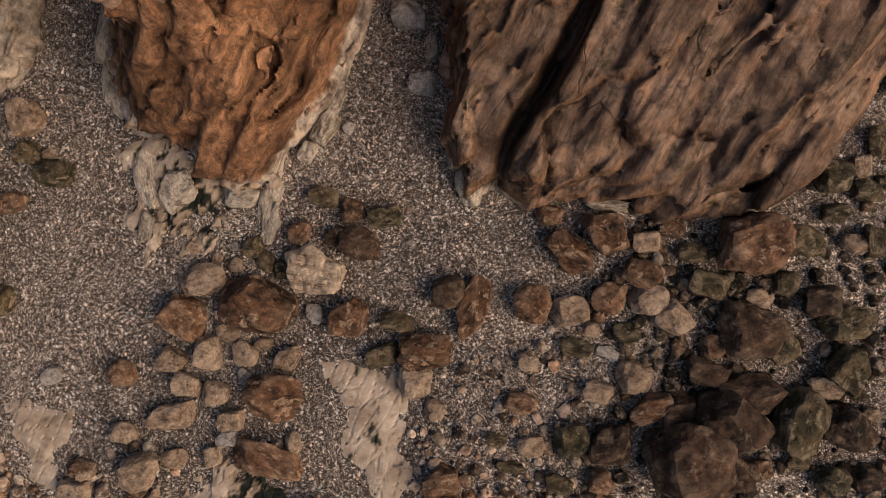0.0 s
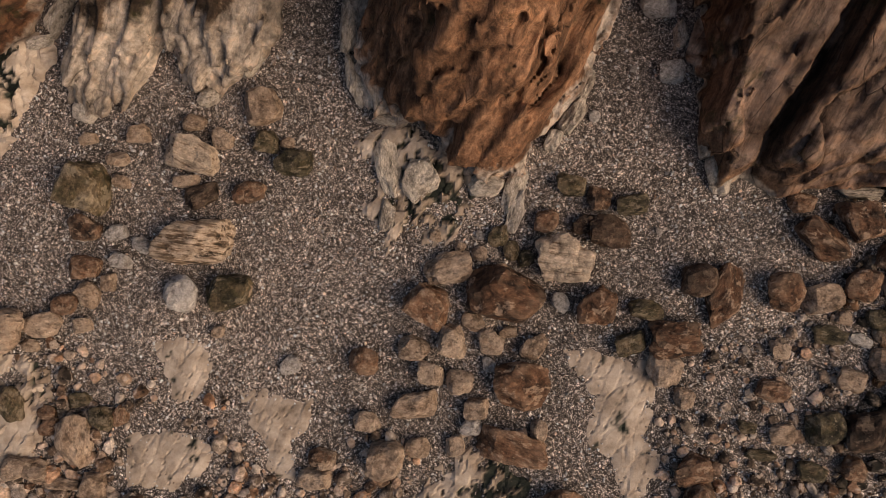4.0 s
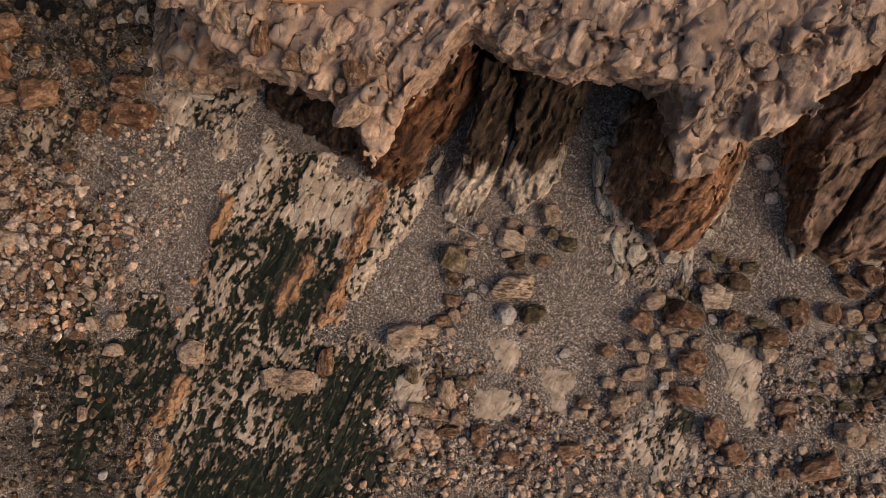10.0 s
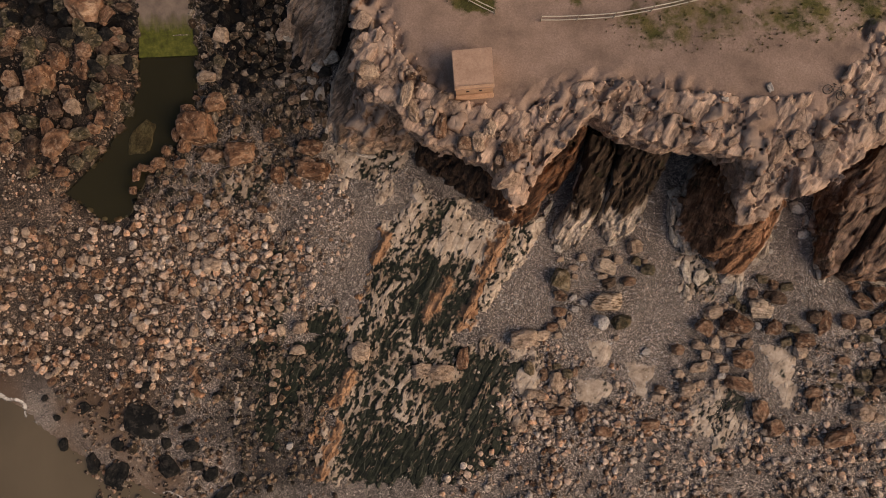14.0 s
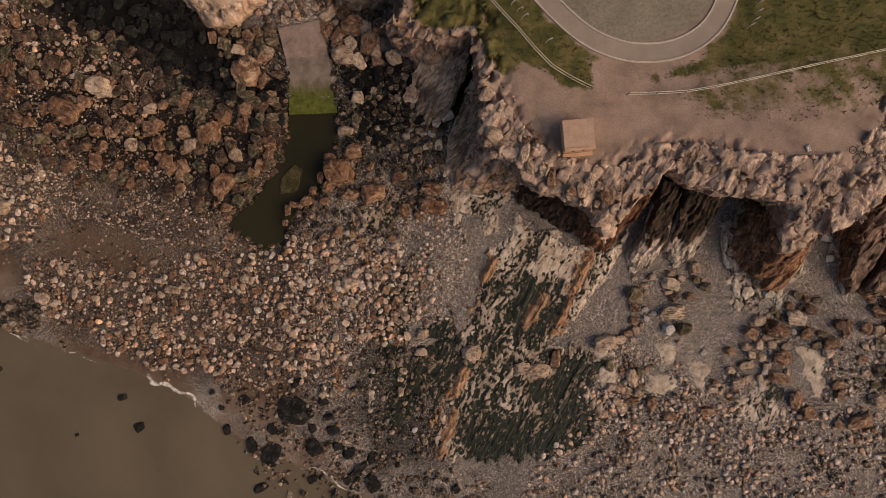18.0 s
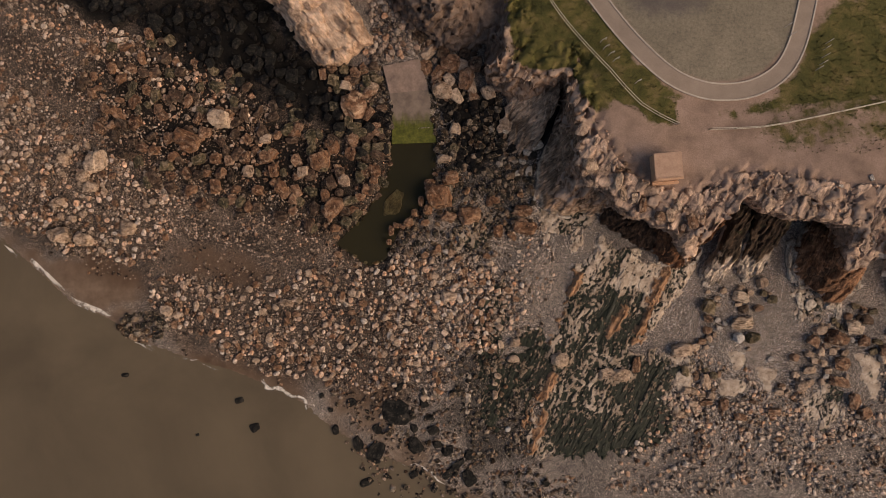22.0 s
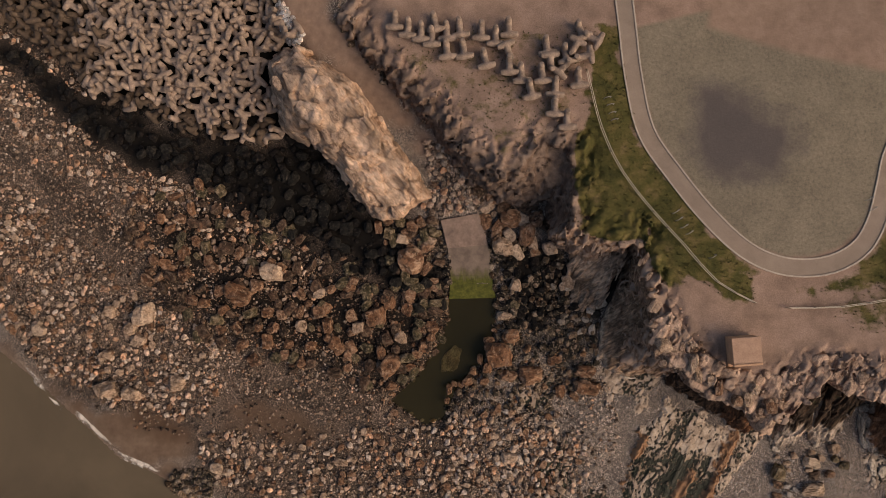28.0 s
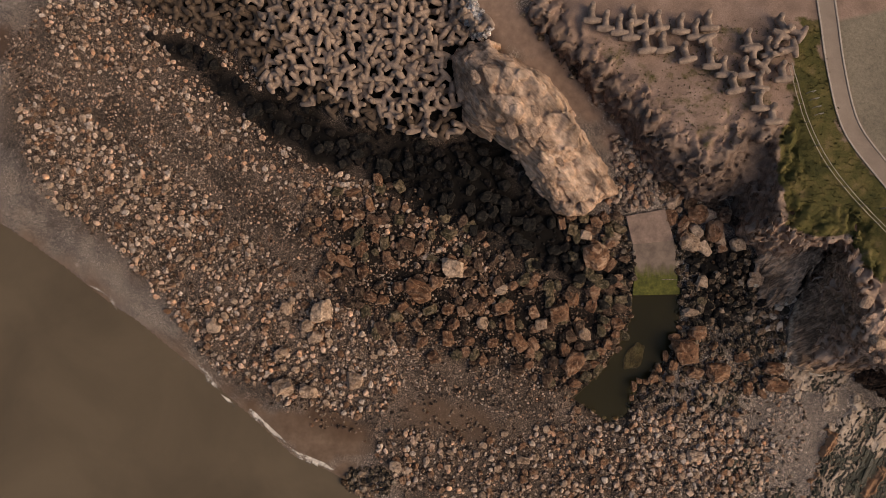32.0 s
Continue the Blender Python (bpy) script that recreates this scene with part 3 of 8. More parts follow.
def stones(name, places, size, material, label, category, shapes=STONE_SMALL, faces=BALL1[1], seed=3, sink=0.45, ground=None, flatness=(0.5, 0.85)):
    """Many loose stones as one body of stuff; places (n, 2), size (n,) half widths."""
    if shapes is STONE_SMALL:
        fine = size < 0.17
        if fine.all():
            return stones(name, places, size, material, label, category, GRAIN, GRAIN_FACES, seed, sink, ground, flatness)
        if fine.any():
            g = None if ground is None else np.broadcast_to(ground, len(places))
            small = stones(name, places[fine], size[fine], material, label, category, GRAIN, GRAIN_FACES, seed + 400, sink, None if g is None else g[fine], flatness)
            small.name = "small_" + name
            places, size = places[~fine], size[~fine]
            ground = None if g is None else g[~fine]
    r = np.random.default_rng(seed)
    vs, fs, base = [], [], 0
    which = r.integers(0, len(shapes), len(places))
    for k, sh in enumerate(shapes):
        i = np.nonzero(which == k)[0]
        if not len(i):
            continue
        a = r.uniform(0, 6.283, len(i))
        sc = size[i][:, None] * np.stack([r.uniform(0.8, 1.25, len(i)), r.uniform(0.7, 1.05, len(i)), r.uniform(*flatness, len(i))], 1)
        v = sh[None] * sc[:, None]
        x = v[:, :, 0] * np.cos(a)[:, None] - v[:, :, 1] * np.sin(a)[:, None] + places[i, 0][:, None]
        y = v[:, :, 0] * np.sin(a)[:, None] + v[:, :, 1] * np.cos(a)[:, None] + places[i, 1][:, None]
        g = ground_height(places[i, 0], places[i, 1]) if ground is None else np.broadcast_to(ground, len(places))[i]
        z = v[:, :, 2] + (g + sc[:, 2] * sink)[:, None]
        vs.append(np.stack([x, y, z], 2).reshape(-1, 3))
        fs.append((faces[None] + base + (np.arange(len(i)) * len(sh))[:, None, None]).reshape(-1, 3))
        base += len(i) * len(sh)
    ob = new(name, mesh_of(name, np.concatenate(vs), np.concatenate(fs), material))
    return tagged(ob, label, category, kind="stuff")


# ---- the plan: outlines in metres ----
LAND_WEST = [(-140.6, 56.5), (-128.0, 62.0), (-95.0, 62.0), (-116.1, 60.0), (-109.0, 52.0), (-99.8, 45.5), (-79.5, 42.2), (-69.3, 32.4), (-62.6, 29.6), (-56.0, 17.3), (-43.9, 13.8), (-47.4, 9.5), (-46.9, 5.1), (-48.9, -1.6), (-47.0, -5.5), (-52.9, -6.5), (-54.0, -11.4), (-60.0, -8.0), (-58.6, -10.7), (-68.6, -8.8), (-78.8, -6.2), (-91.8, -2.2), (-94.6, 4.8), (-110.2, 11.1), (-126.0, 28.9), (-138.5, 39.1)]
SHORE = [(-141.0, 56.7), (-146.0, 46.6), (-146.0, 36.4), (-141.4, 32.7), (-136.9, 29.8), (-131.7, 26.1), (-126.5, 22.0), (-123.0, 19.8), (-118.5, 16.1), (-114.8, 13.2), (-110.5, 9.4), (-106.8, 6.2), (-103.2, 2.8), (-99.6, 1.4), (-97.0, 0.0), (-95.5, -2.0), (-91.0, -3.2), (-87.5, -4.5), (-82.5, -5.8), (-79.5, -7.0), (-75.5, -8.6), (-72.3, -10.4), (-70.8, -12.0), (-68.0, -14.0), (-64.0, -16.2), (-59.3, -18.1), (-55.3, -19.9), (-52.0, -22.0), (-48.0, -30.0), (-45.0, -70.0), (-260.0, -70.0), (-260.0, 60.0)]
POOL = [(-61.3, 23.3), (-55.7, 23.3), (-55.8, 19.1), (-57.1, 15.0), (-60.5, 11.6), (-62.3, 7.8), (-64.4, 7.1), (-68.5, 10.0), (-64.8, 13.6), (-62.6, 17.1), (-61.4, 19.9)]
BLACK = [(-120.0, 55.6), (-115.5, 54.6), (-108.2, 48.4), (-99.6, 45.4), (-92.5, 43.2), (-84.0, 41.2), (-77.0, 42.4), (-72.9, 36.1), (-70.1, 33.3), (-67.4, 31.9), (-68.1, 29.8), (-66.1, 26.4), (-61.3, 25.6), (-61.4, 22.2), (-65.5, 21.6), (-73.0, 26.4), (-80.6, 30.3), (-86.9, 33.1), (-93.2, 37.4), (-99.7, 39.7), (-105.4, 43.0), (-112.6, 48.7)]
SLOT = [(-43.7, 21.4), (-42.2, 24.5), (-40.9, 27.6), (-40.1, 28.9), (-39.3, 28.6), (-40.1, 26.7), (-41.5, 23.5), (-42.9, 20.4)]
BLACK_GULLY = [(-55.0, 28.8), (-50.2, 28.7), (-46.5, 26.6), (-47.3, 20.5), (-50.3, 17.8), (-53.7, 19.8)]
BY_POOL = [(-92.2, 37.7), (-80.1, 29.8), (-73.1, 26.2), (-63.3, 23.3), (-62.0, 21.2), (-63.0, 16.8), (-69.0, 10.9), (-73.2, 12.3), (-84.6, 15.1), (-91.7, 17.9), (-99.6, 25.8), (-101.8, 34.3)]
SHORE_COBBLES = [(-92.5, 5.9), (-78.7, 5.1), (-68.5, 7.7), (-61.1, 8.3), (-51.8, 10.2), (-45.4, 4.9), (-46.1, -5.5), (-52.0, -9.4), (-61.2, -8.8), (-70.6, -7.5), (-78.8, -5.5), (-85.6, -2.2), (-91.8, 1.2)]
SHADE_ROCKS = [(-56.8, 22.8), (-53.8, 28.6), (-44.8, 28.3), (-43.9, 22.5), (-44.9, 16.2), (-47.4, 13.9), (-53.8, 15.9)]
DOLOS_MOUND = [(-122.0, 60.0), (-115.0, 63.0), (-95.0, 64.0), (-72.0, 66.0), (-82.7, 58.1), (-78.8, 54.4), (-81.8, 50.0), (-80.9, 43.0), (-84.5, 42.2), (-90.6, 43.4), (-97.5, 45.6), (-104.6, 48.5), (-108.8, 52.9), (-114.5, 57.0)]
TRACK = [(-82.0, 66.0), (-80.6, 58.3), (-77.9, 54.9), (-73.9, 49.4), (-70.6, 45.9), (-66.6, 41.8), (-63.8, 39.8), (-61.6, 41.0), (-65.2, 45.8), (-70.5, 52.6), (-74.0, 57.0), (-72.0, 66.0)]
STREAK = [(-127.4, 48.5), (-123.0, 46.3), (-117.8, 44.0), (-112.7, 39.6), (-107.6, 36.7), (-104.8, 33.8), (-99.8, 29.5), (-95.5, 24.6), (-93.0, 17.0), (-88.0, 12.5), (-78.0, 9.0), (-72.0, 9.2), (-79.0, 11.2), (-88.5, 15.0), (-95.6, 21.7), (-99.8, 25.3), (-104.1, 28.9), (-109.1, 33.9), (-114.2, 38.9), (-120.1, 41.9), (-127.5, 44.2)]
SAND_BAY = [(-109.4, 8.7), (-105.8, 9.1), (-99.1, 8.4), (-94.0, 6.3), (-93.2, 3.0), (-96.0, 0.7), (-98.6, 1.4), (-103.0, 3.0)]
SAND_STRIP = [(-90.0, 10.2), (-84.1, 10.4), (-80.8, 9.2), (-76.4, 6.8), (-79.1, 5.2), (-84.4, 6.2), (-89.3, 7.4)]
SAND_SOUTH = [(-70.0, -9.4), (-64.4, -7.3), (-61.1, -8.6), (-61.8, -13.3), (-57.0, -16.0), (-56.0, -18.0), (-62.0, -16.5), (-66.5, -13.5)]
RAMP = [(-79.8, 56.0), (-82.0, 66.0), (-72.0, 66.0), (-72.9, 55.8), (-69.5, 51.7), (-65.5, 47.5), (-61.6, 42.1), (-58.3, 38.0), (-59.0, 33.4), (-63.0, 33.4), (-66.3, 36.8), (-68.3, 42.2), (-72.3, 49.1), (-76.4, 51.9)]
SLAB = [(-35.3, 10.5), (-33.5, 9.3), (-31.3, 8.5), (-29.2, 6.9), (-27.7, 6.9), (-25.9, 7.2), (-24.5, 7.7), (-25.2, 5.5), (-26.3, 3.7), (-27.8, 1.6), (-29.2, 0.5), (-30.3, -1.6), (-31.4, -3.4), (-27.8, -4.8), (-24.6, -5.1), (-24.6, -6.8), (-26.7, -7.2), (-26.7, -9.7), (-27.4, -13.6), (-29.6, -15.8), (-34.3, -16.4), (-41.1, -16.7), (-45.5, -17.1), (-45.0, -13.2), (-43.0, -9.8), (-44.4, -7.4), (-44.4, -3.5), (-41.0, -0.7), (-39.8, 3.6), (-37.1, 8.4)]
SLAB_WEST = [(-48.3, 5.6), (-46.8, 5.6), (-47.3, 2.2), (-47.4, -0.9), (-49.6, -1.6), (-49.8, 2.2)]

WEED_FLAT = [(-54.0, -4.2), (-46.0, -3.6), (-42.6, -9.0), (-44.5, -17.0), (-51.0, -18.5), (-54.5, -12.0)]
RIDGE_A = [(-42.2, -2.1), (-40.5, 2.0), (-38.2, 5.9)]
RIDGE_B = [(-34.8, -1.6), (-32.6, 1.6)]
RIDGE_C = [(-45.8, -13.2), (-43.5, -9.9), (-41.4, -7.0)]
RIDGE_D = [(-31.2, -2.3), (-29.4, 2.0), (-27.7, 6.2)]
RIDGE_E = [(-44.5, -16.1), (-42.5, -11.2)]
SLAB_RIDGES = [(a, b) for line in (RIDGE_A, RIDGE_B, RIDGE_C, RIDGE_D, RIDGE_E) for a, b in zip(line, line[1:])]


def ground_height(x, y):
    x, y = np.asarray(x, float), np.asarray(y, float)
    shape = x.shape
    x, y = x.ravel(), y.ravel()
    d = reach(x, y, SHORE)
    z = np.where(d > 0, SEA + (BEACH - SEA) * np.clip(d / 9.0, 0, 1) ** 0.7, SEA + np.maximum(0.05 * d, -4))
    p = np.stack([x, y, 0 * x], 1)
    z = z + 0.06 * fbm(p * 0.22, 7, 3) * np.clip(d / 4, 0, 1)
    k = reach(x, y, POOL)
    z = np.where(k < 1.0, np.minimum(z, 0.45 + 0.45 * np.clip(k, -2, 1)), z)
    k = reach(x, y, RAMP)
    r = 1.55 + np.clip((y - 33) * 0.125, 0, 4)
    w = np.clip(1 - k / 3.0, 0, 1)
    z = z + np.clip(r - z, 0, 9) * w * w * (3 - 2 * w)
    k = reach(x, y, DOLOS_MOUND)
    w = np.clip(-k / 7.0, 0, 1)
    z = np.where(w > 0, np.maximum(z, BEACH + 1.9 * w), z)
    return z.reshape(shape)


# ---- ground ----
def ground_material():
    """Shingle with white pebbles, wet brown sand near the water, blackened stones below the outcrop; painted shade in
    stone gaps and the cleft.
    """
    m, t, b = shade("shingle", 0.9)
    v = vec(t)
    broad = noise_of(t, v, 0.25, 5, 0.6)
    peb = cells(t, v, 16.0, "Color")
    sep = t.nodes.new("ShaderNodeSeparateColor")
    link(t, peb, sep.inputs[0])
    small = cells(t, v, 38.0, "Color")
    sep2 = t.nodes.new("ShaderNodeSeparateColor")
    link(t, small, sep2.inputs[0])
    col = ramp(t, sep2.outputs[0], [(0.0, (0.028, 0.024, 0.021)), (0.5, (0.090, 0.077, 0.068)), (0.78, (0.19, 0.165, 0.145)), (0.88, (0.62, 0.57, 0.52))])
    big = ramp(t, sep.outputs[1], [(0.80, 0.0), (0.84, 1.0)])
    near = ramp(t, cells(t, v, 16.0), [(0.30, 1.0), (0.42, 0.0)])
    white = calc(t, "MULTIPLY", calc(t, "MULTIPLY", big, near), ramp(t, broad, [(0.35, 0.25), (0.6, 1.0)]))
    col = mixc(t, white, col, ramp(t, sep.outputs[2], [(0.0, (0.30, 0.24, 0.20)), (1.0, (0.62, 0.57, 0.51))]))
    col = mixc(t, 0.8, col, ramp(t, broad, [(0.3, (0.5, 0.47, 0.46)), (0.7, (1.3, 1.16, 1.05))]), "MULTIPLY")
    stone = t.nodes.new("ShaderNodeSeparateColor")
    link(t, cells(t, v, 5.5, "Color"), stone.inputs[0])
    lump = calc(t, "MULTIPLY", ramp(t, stone.outputs[0], [(0.86, 0.0), (0.88, 1.0)]), ramp(t, cells(t, v, 5.5), [(0.30, 1.0), (0.36, 0.0)]))
    col = mixc(t, lump, col, ramp(t, stone.outputs[1], [(0.0, (0.10, 0.08, 0.065)), (0.5, (0.32, 0.26, 0.215)), (1.0, (0.62, 0.55, 0.48))]))
    col = mixc(t, 0.7, col, ramp(t, noise_of(t, v, 4.5, 5, 0.8), [(0.32, 0.5), (0.5, 1.0), (0.68, 1.6)]), "MULTIPLY")
    fleck = t.nodes.new("ShaderNodeSeparateColor")
    link(t, cells(t, v, 10.0, "Color"), fleck.inputs[0])
    col = mixc(t, 0.85, col, ramp(t, fleck.outputs[2], [(0.0, 0.42), (0.45, 0.85), (0.8, 1.3), (1.0, 2.6)]), "MULTIPLY")
    sand = ramp(t, noise_of(t, v, 0.8, 6), [(0.3, (0.12, 0.078, 0.05)), (0.7, (0.19, 0.13, 0.088))])
    col = mixc(t, attr(t, "sand"), col, sand)
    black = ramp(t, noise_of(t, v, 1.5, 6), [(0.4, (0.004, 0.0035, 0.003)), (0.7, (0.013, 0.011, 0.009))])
    # black also paints the shade in stone gaps and in the cleft
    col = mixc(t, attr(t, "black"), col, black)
    dirt = ramp(t, noise_of(t, v, 0.9, 8, 0.65), [(0.3, (0.17, 0.115, 0.085)), (0.7, (0.29, 0.20, 0.15))])
    col = mixc(t, attr(t, "dirt"), col, dirt)
    # darker gravel, with some of the shade between cobbles put into its colour
    col = mixc(t, attr(t, "coarse"), col, mixc(t, 1.0, col, (0.64, 0.575, 0.52), "MULTIPLY"))
    link(t, col, b.inputs["Base Color"])
    wet = calc(t, "MULTIPLY", attr(t, "sand"), -0.45)
    link(t, calc(t, "ADD", wet, 0.92), b.inputs["Roughness"])
    hgt = calc(t, "ADD", calc(t, "MULTIPLY", cells(t, v, 16.0), -0.6), calc(t, "MULTIPLY", cells(t, v, 38.0), -0.4))
    bump(t, b, hgt, 0.04, 0.6)
    return m


M_SHINGLE = ground_material()
gx = np.concatenate([[-3000, -900, -400, -260], np.arange(-200, -62, 0.7), np.arange(-62, 14, 0.38), np.arange(14, 60, 2.0), [90, 300, 900, 3000]])
gy = np.concatenate([[-3000, -900, -300, -120], np.arange(-70, -20, 1.0), np.arange(-20, 16, 0.38), np.arange(16, 70, 0.6), [80, 120, 300, 900, 3000]])
GX, GY = np.meshgrid(gx, gy, indexing="ij")
GZ = ground_height(GX, GY)
n0, n1 = GX.shape
i0 = (np.arange(n0 - 1)[:, None] * n1 + np.arange(n1 - 1)[None]).ravel()
me = mesh_of("ground", np.stack([GX.ravel(), GY.ravel(), GZ.ravel()], 1), np.stack([i0, i0 + n1, i0 + n1 + 1, i0 + 1], 1), M_SHINGLE, True)
fx, fy = GX.ravel(), GY.ravel()
edge = 1.5 * fbm(np.stack([fx, fy, 0 * fx], 1) * 0.35, 31, 4)
soft = lambda d, w: np.clip(0.5 - (d + edge) / w, 0, 1)
float_layer(me, "sand", np.maximum.reduce([soft(reach(fx, fy, SHORE) - 0.4, 2.4), soft(reach(fx, fy, SAND_BAY), 1.5), 0.8 * soft(reach(fx, fy, SAND_STRIP), 2.0), 0.9 * soft(reach(fx, fy, SAND_SOUTH), 2.0)]))
# under BY_POOL, SHORE_COBBLES, DOLOS_MOUND and in SLOT the black is painted shade
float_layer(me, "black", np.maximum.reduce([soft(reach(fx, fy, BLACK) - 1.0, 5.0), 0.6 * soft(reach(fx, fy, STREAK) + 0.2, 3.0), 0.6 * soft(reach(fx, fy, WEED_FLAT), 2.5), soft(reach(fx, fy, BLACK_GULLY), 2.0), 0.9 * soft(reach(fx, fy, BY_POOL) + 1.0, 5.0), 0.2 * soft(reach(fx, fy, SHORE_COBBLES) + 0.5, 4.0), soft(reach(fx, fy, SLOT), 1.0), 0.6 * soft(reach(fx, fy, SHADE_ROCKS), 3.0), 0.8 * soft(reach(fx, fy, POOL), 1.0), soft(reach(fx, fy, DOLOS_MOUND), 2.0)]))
float_layer(me, "coarse", soft(reach(fx, fy, LAND_WEST) - 0.5, 3.0) * np.clip((-54 - fx) / 8, 0, 1))
float_layer(me, "dirt", soft(reach(fx, fy, TRACK) - 0.1, 1.5))
ground = tagged(new("ground", me), "grey shingle and sand beach with white pebbles", "beach", kind="structure")


# ---- water ----
def water_material(name, deep, rough):
    m, t, b = shade(name, rough)
    v = vec(t)
    col = ramp(t, noise_of(t, v, 0.07, 5, 0.55, 0.4), [(0.3, tuple(0.8 * c for c in deep)), (0.7, tuple(1.2 * c for c in deep))])
    link(t, col, b.inputs["Base Color"])
    b.inputs["IOR"].default_value = 1.33
    b.inputs["Specular IOR Level"].default_value = 0.5
    bump(t, b, calc(t, "ADD", noise_of(t, v, 0.8, 4), calc(t, "MULTIPLY", noise_of(t, v, 3.0, 3), 0.3)), 0.05, 0.25)
    return m


def sheet(name, poly, z, material, label, category, kind=""):
    bm = bmesh.new()
    bm.faces.new([bm.verts.new((x, y, z)) for x, y in poly])
    bmesh.ops.triangulate(bm, faces=bm.faces[:])
    bmesh.ops.recalc_face_normals(bm, faces=bm.faces[:])
    if bm.faces[:][0].normal.z < 0:
        bmesh.ops.reverse_faces(bm, faces=bm.faces[:])
    me = bpy.data.meshes.new(name)
    bm.to_mesh(me)
    bm.free()
    me.materials.append(material)
    return tagged(new(name, me), label, category, kind=kind)


M_SEA = water_material("muddy_sea_water", (0.112, 0.086, 0.055), 0.25)
sheet("water", [(-1500, -1500), (-20, -1500), (-20, -40), (-45, 75), (-1500, 900)], SEA, M_SEA, "calm muddy brown sea water", "sea", "structure")
M_POOL = water_material("tide_pool_water", (0.012, 0.013, 0.010), 0.12)
veil = M_POOL.node_tree.nodes.new("ShaderNodeBsdfTransparent")
veil.inputs[0].default_value = (0.80, 0.81, 0.60, 1)
mixed = M_POOL.node_tree.nodes.new("ShaderNodeMixShader")
mixed.inputs[0].default_value = 0.5
link(M_POOL.node_tree, M_POOL.node_tree.nodes["Principled BSDF"].outputs[0], mixed.inputs[1])
link(M_POOL.node_tree, veil.outputs[0], mixed.inputs[2])
link(M_POOL.node_tree, mixed.outputs[0], M_POOL.node_tree.nodes["Material Output"].inputs[0])
sheet("tide_pool", POOL, 0.72, M_POOL, "dark still tide pool at the foot of the slipway", "pool", "structure")

# ---- cliffs and rock masses ----
def plateau_top(x, y):
    return np.clip(9.2 - 0.1 * (y - 18), 4.8, 9.7) + 0.25 * np.sin(x * 0.21) * np.sin(y * 0.17 + 1)


P_TOP = [(-37.2, 17.0), (-35.7, 15.9), (-35.7, 14.4), (-33.7, 13.2), (-31.6, 11.9), (-29.1, 11.1), (-27.1, 9.0), (-25.9, 10.0), (-24.8, 12.9), (-22.6, 13.3), (-21.0, 13.6), (-18.6, 13.5), (-15.8, 13.1), (-13.4, 12.2), (-11.1, 11.3), (-10.0, 10.0), (-8.8, 7.7), (-7.5, 8.7), (-5.6, 10.1), (-3.3, 11.3), (-0.3, 12.7), (0.3, 15.4), (1.1, 18.5), (9.0, 26.0), (14.0, 45.0), (14.0, 66.0), (-72.0, 66.0), (-72.8, 55.0), (-69.2, 50.3), (-65.3, 46.9), (-61.4, 42.3), (-58.8, 39.5), (-55.6, 36.8), (-53.4, 37.0), (-50.0, 40.7), (-47.3, 39.9), (-47.0, 34.6), (-47.4, 31.8), (-49.2, 30.2), (-46.5, 28.9), (-42.8, 28.8), (-41.7, 28.7), (-40.4, 29.5), (-40.3, 27.8), (-39.8, 23.4), (-38.6, 20.4), (-40.0, 18.6), (-37.7, 16.6)]
P_BASE = [(-39.8, 27.9), (-40.3, 23.1), (-40.8, 17.7), (-41.6, 15.0), (-39.6, 14.0), (-36.9, 14.3), (-34.6, 14.2), (-33.0, 12.3), (-32.2, 13.8), (-29.9, 13.8), (-27.0, 13.7), (-24.7, 14.7), (-21.9, 16.2), (-20.0, 18.1), (-17.2, 18.5), (-13.1, 17.5), (-7.2, 16.4), (-5.9, 13.6), (-5.0, 12.2), (-3.2, 15.0), (-0.1, 17.2), (3.9, 19.9), (8.0, 24.0), (14.0, 45.0), (14.0, 66.0), (-73.0, 66.0), (-74.4, 56.1), (-70.3, 50.2), (-66.3, 45.7), (-62.6, 41.2), (-59.0, 37.0), (-53.6, 33.8), (-49.5, 34.1), (-48.9, 29.3), (-46.6, 27.3), (-42.9, 26.6), (-40.9, 28.6)]
P_TOP = [(x + 0.7, y + 0.7) if x < -33 and k < 8 else (x, y + 1.3) if k < 23 else (x, y) for k, (x, y) in enumerate(P_TOP)]
plateau = rock_mass("cliff", [(0.4, P_BASE), (2.6, P_BASE), (7.0, P_TOP), (9.5, P_TOP)], plateau_top, None, h=0.28, seed=3, rough=0.95, flat=0.97, block=(1.5, 0.9, 1.2), ledge=0.3, crack=0.4, label="broken brown sea cliff with a grassy plateau on top", category="cliff", kind="structure")

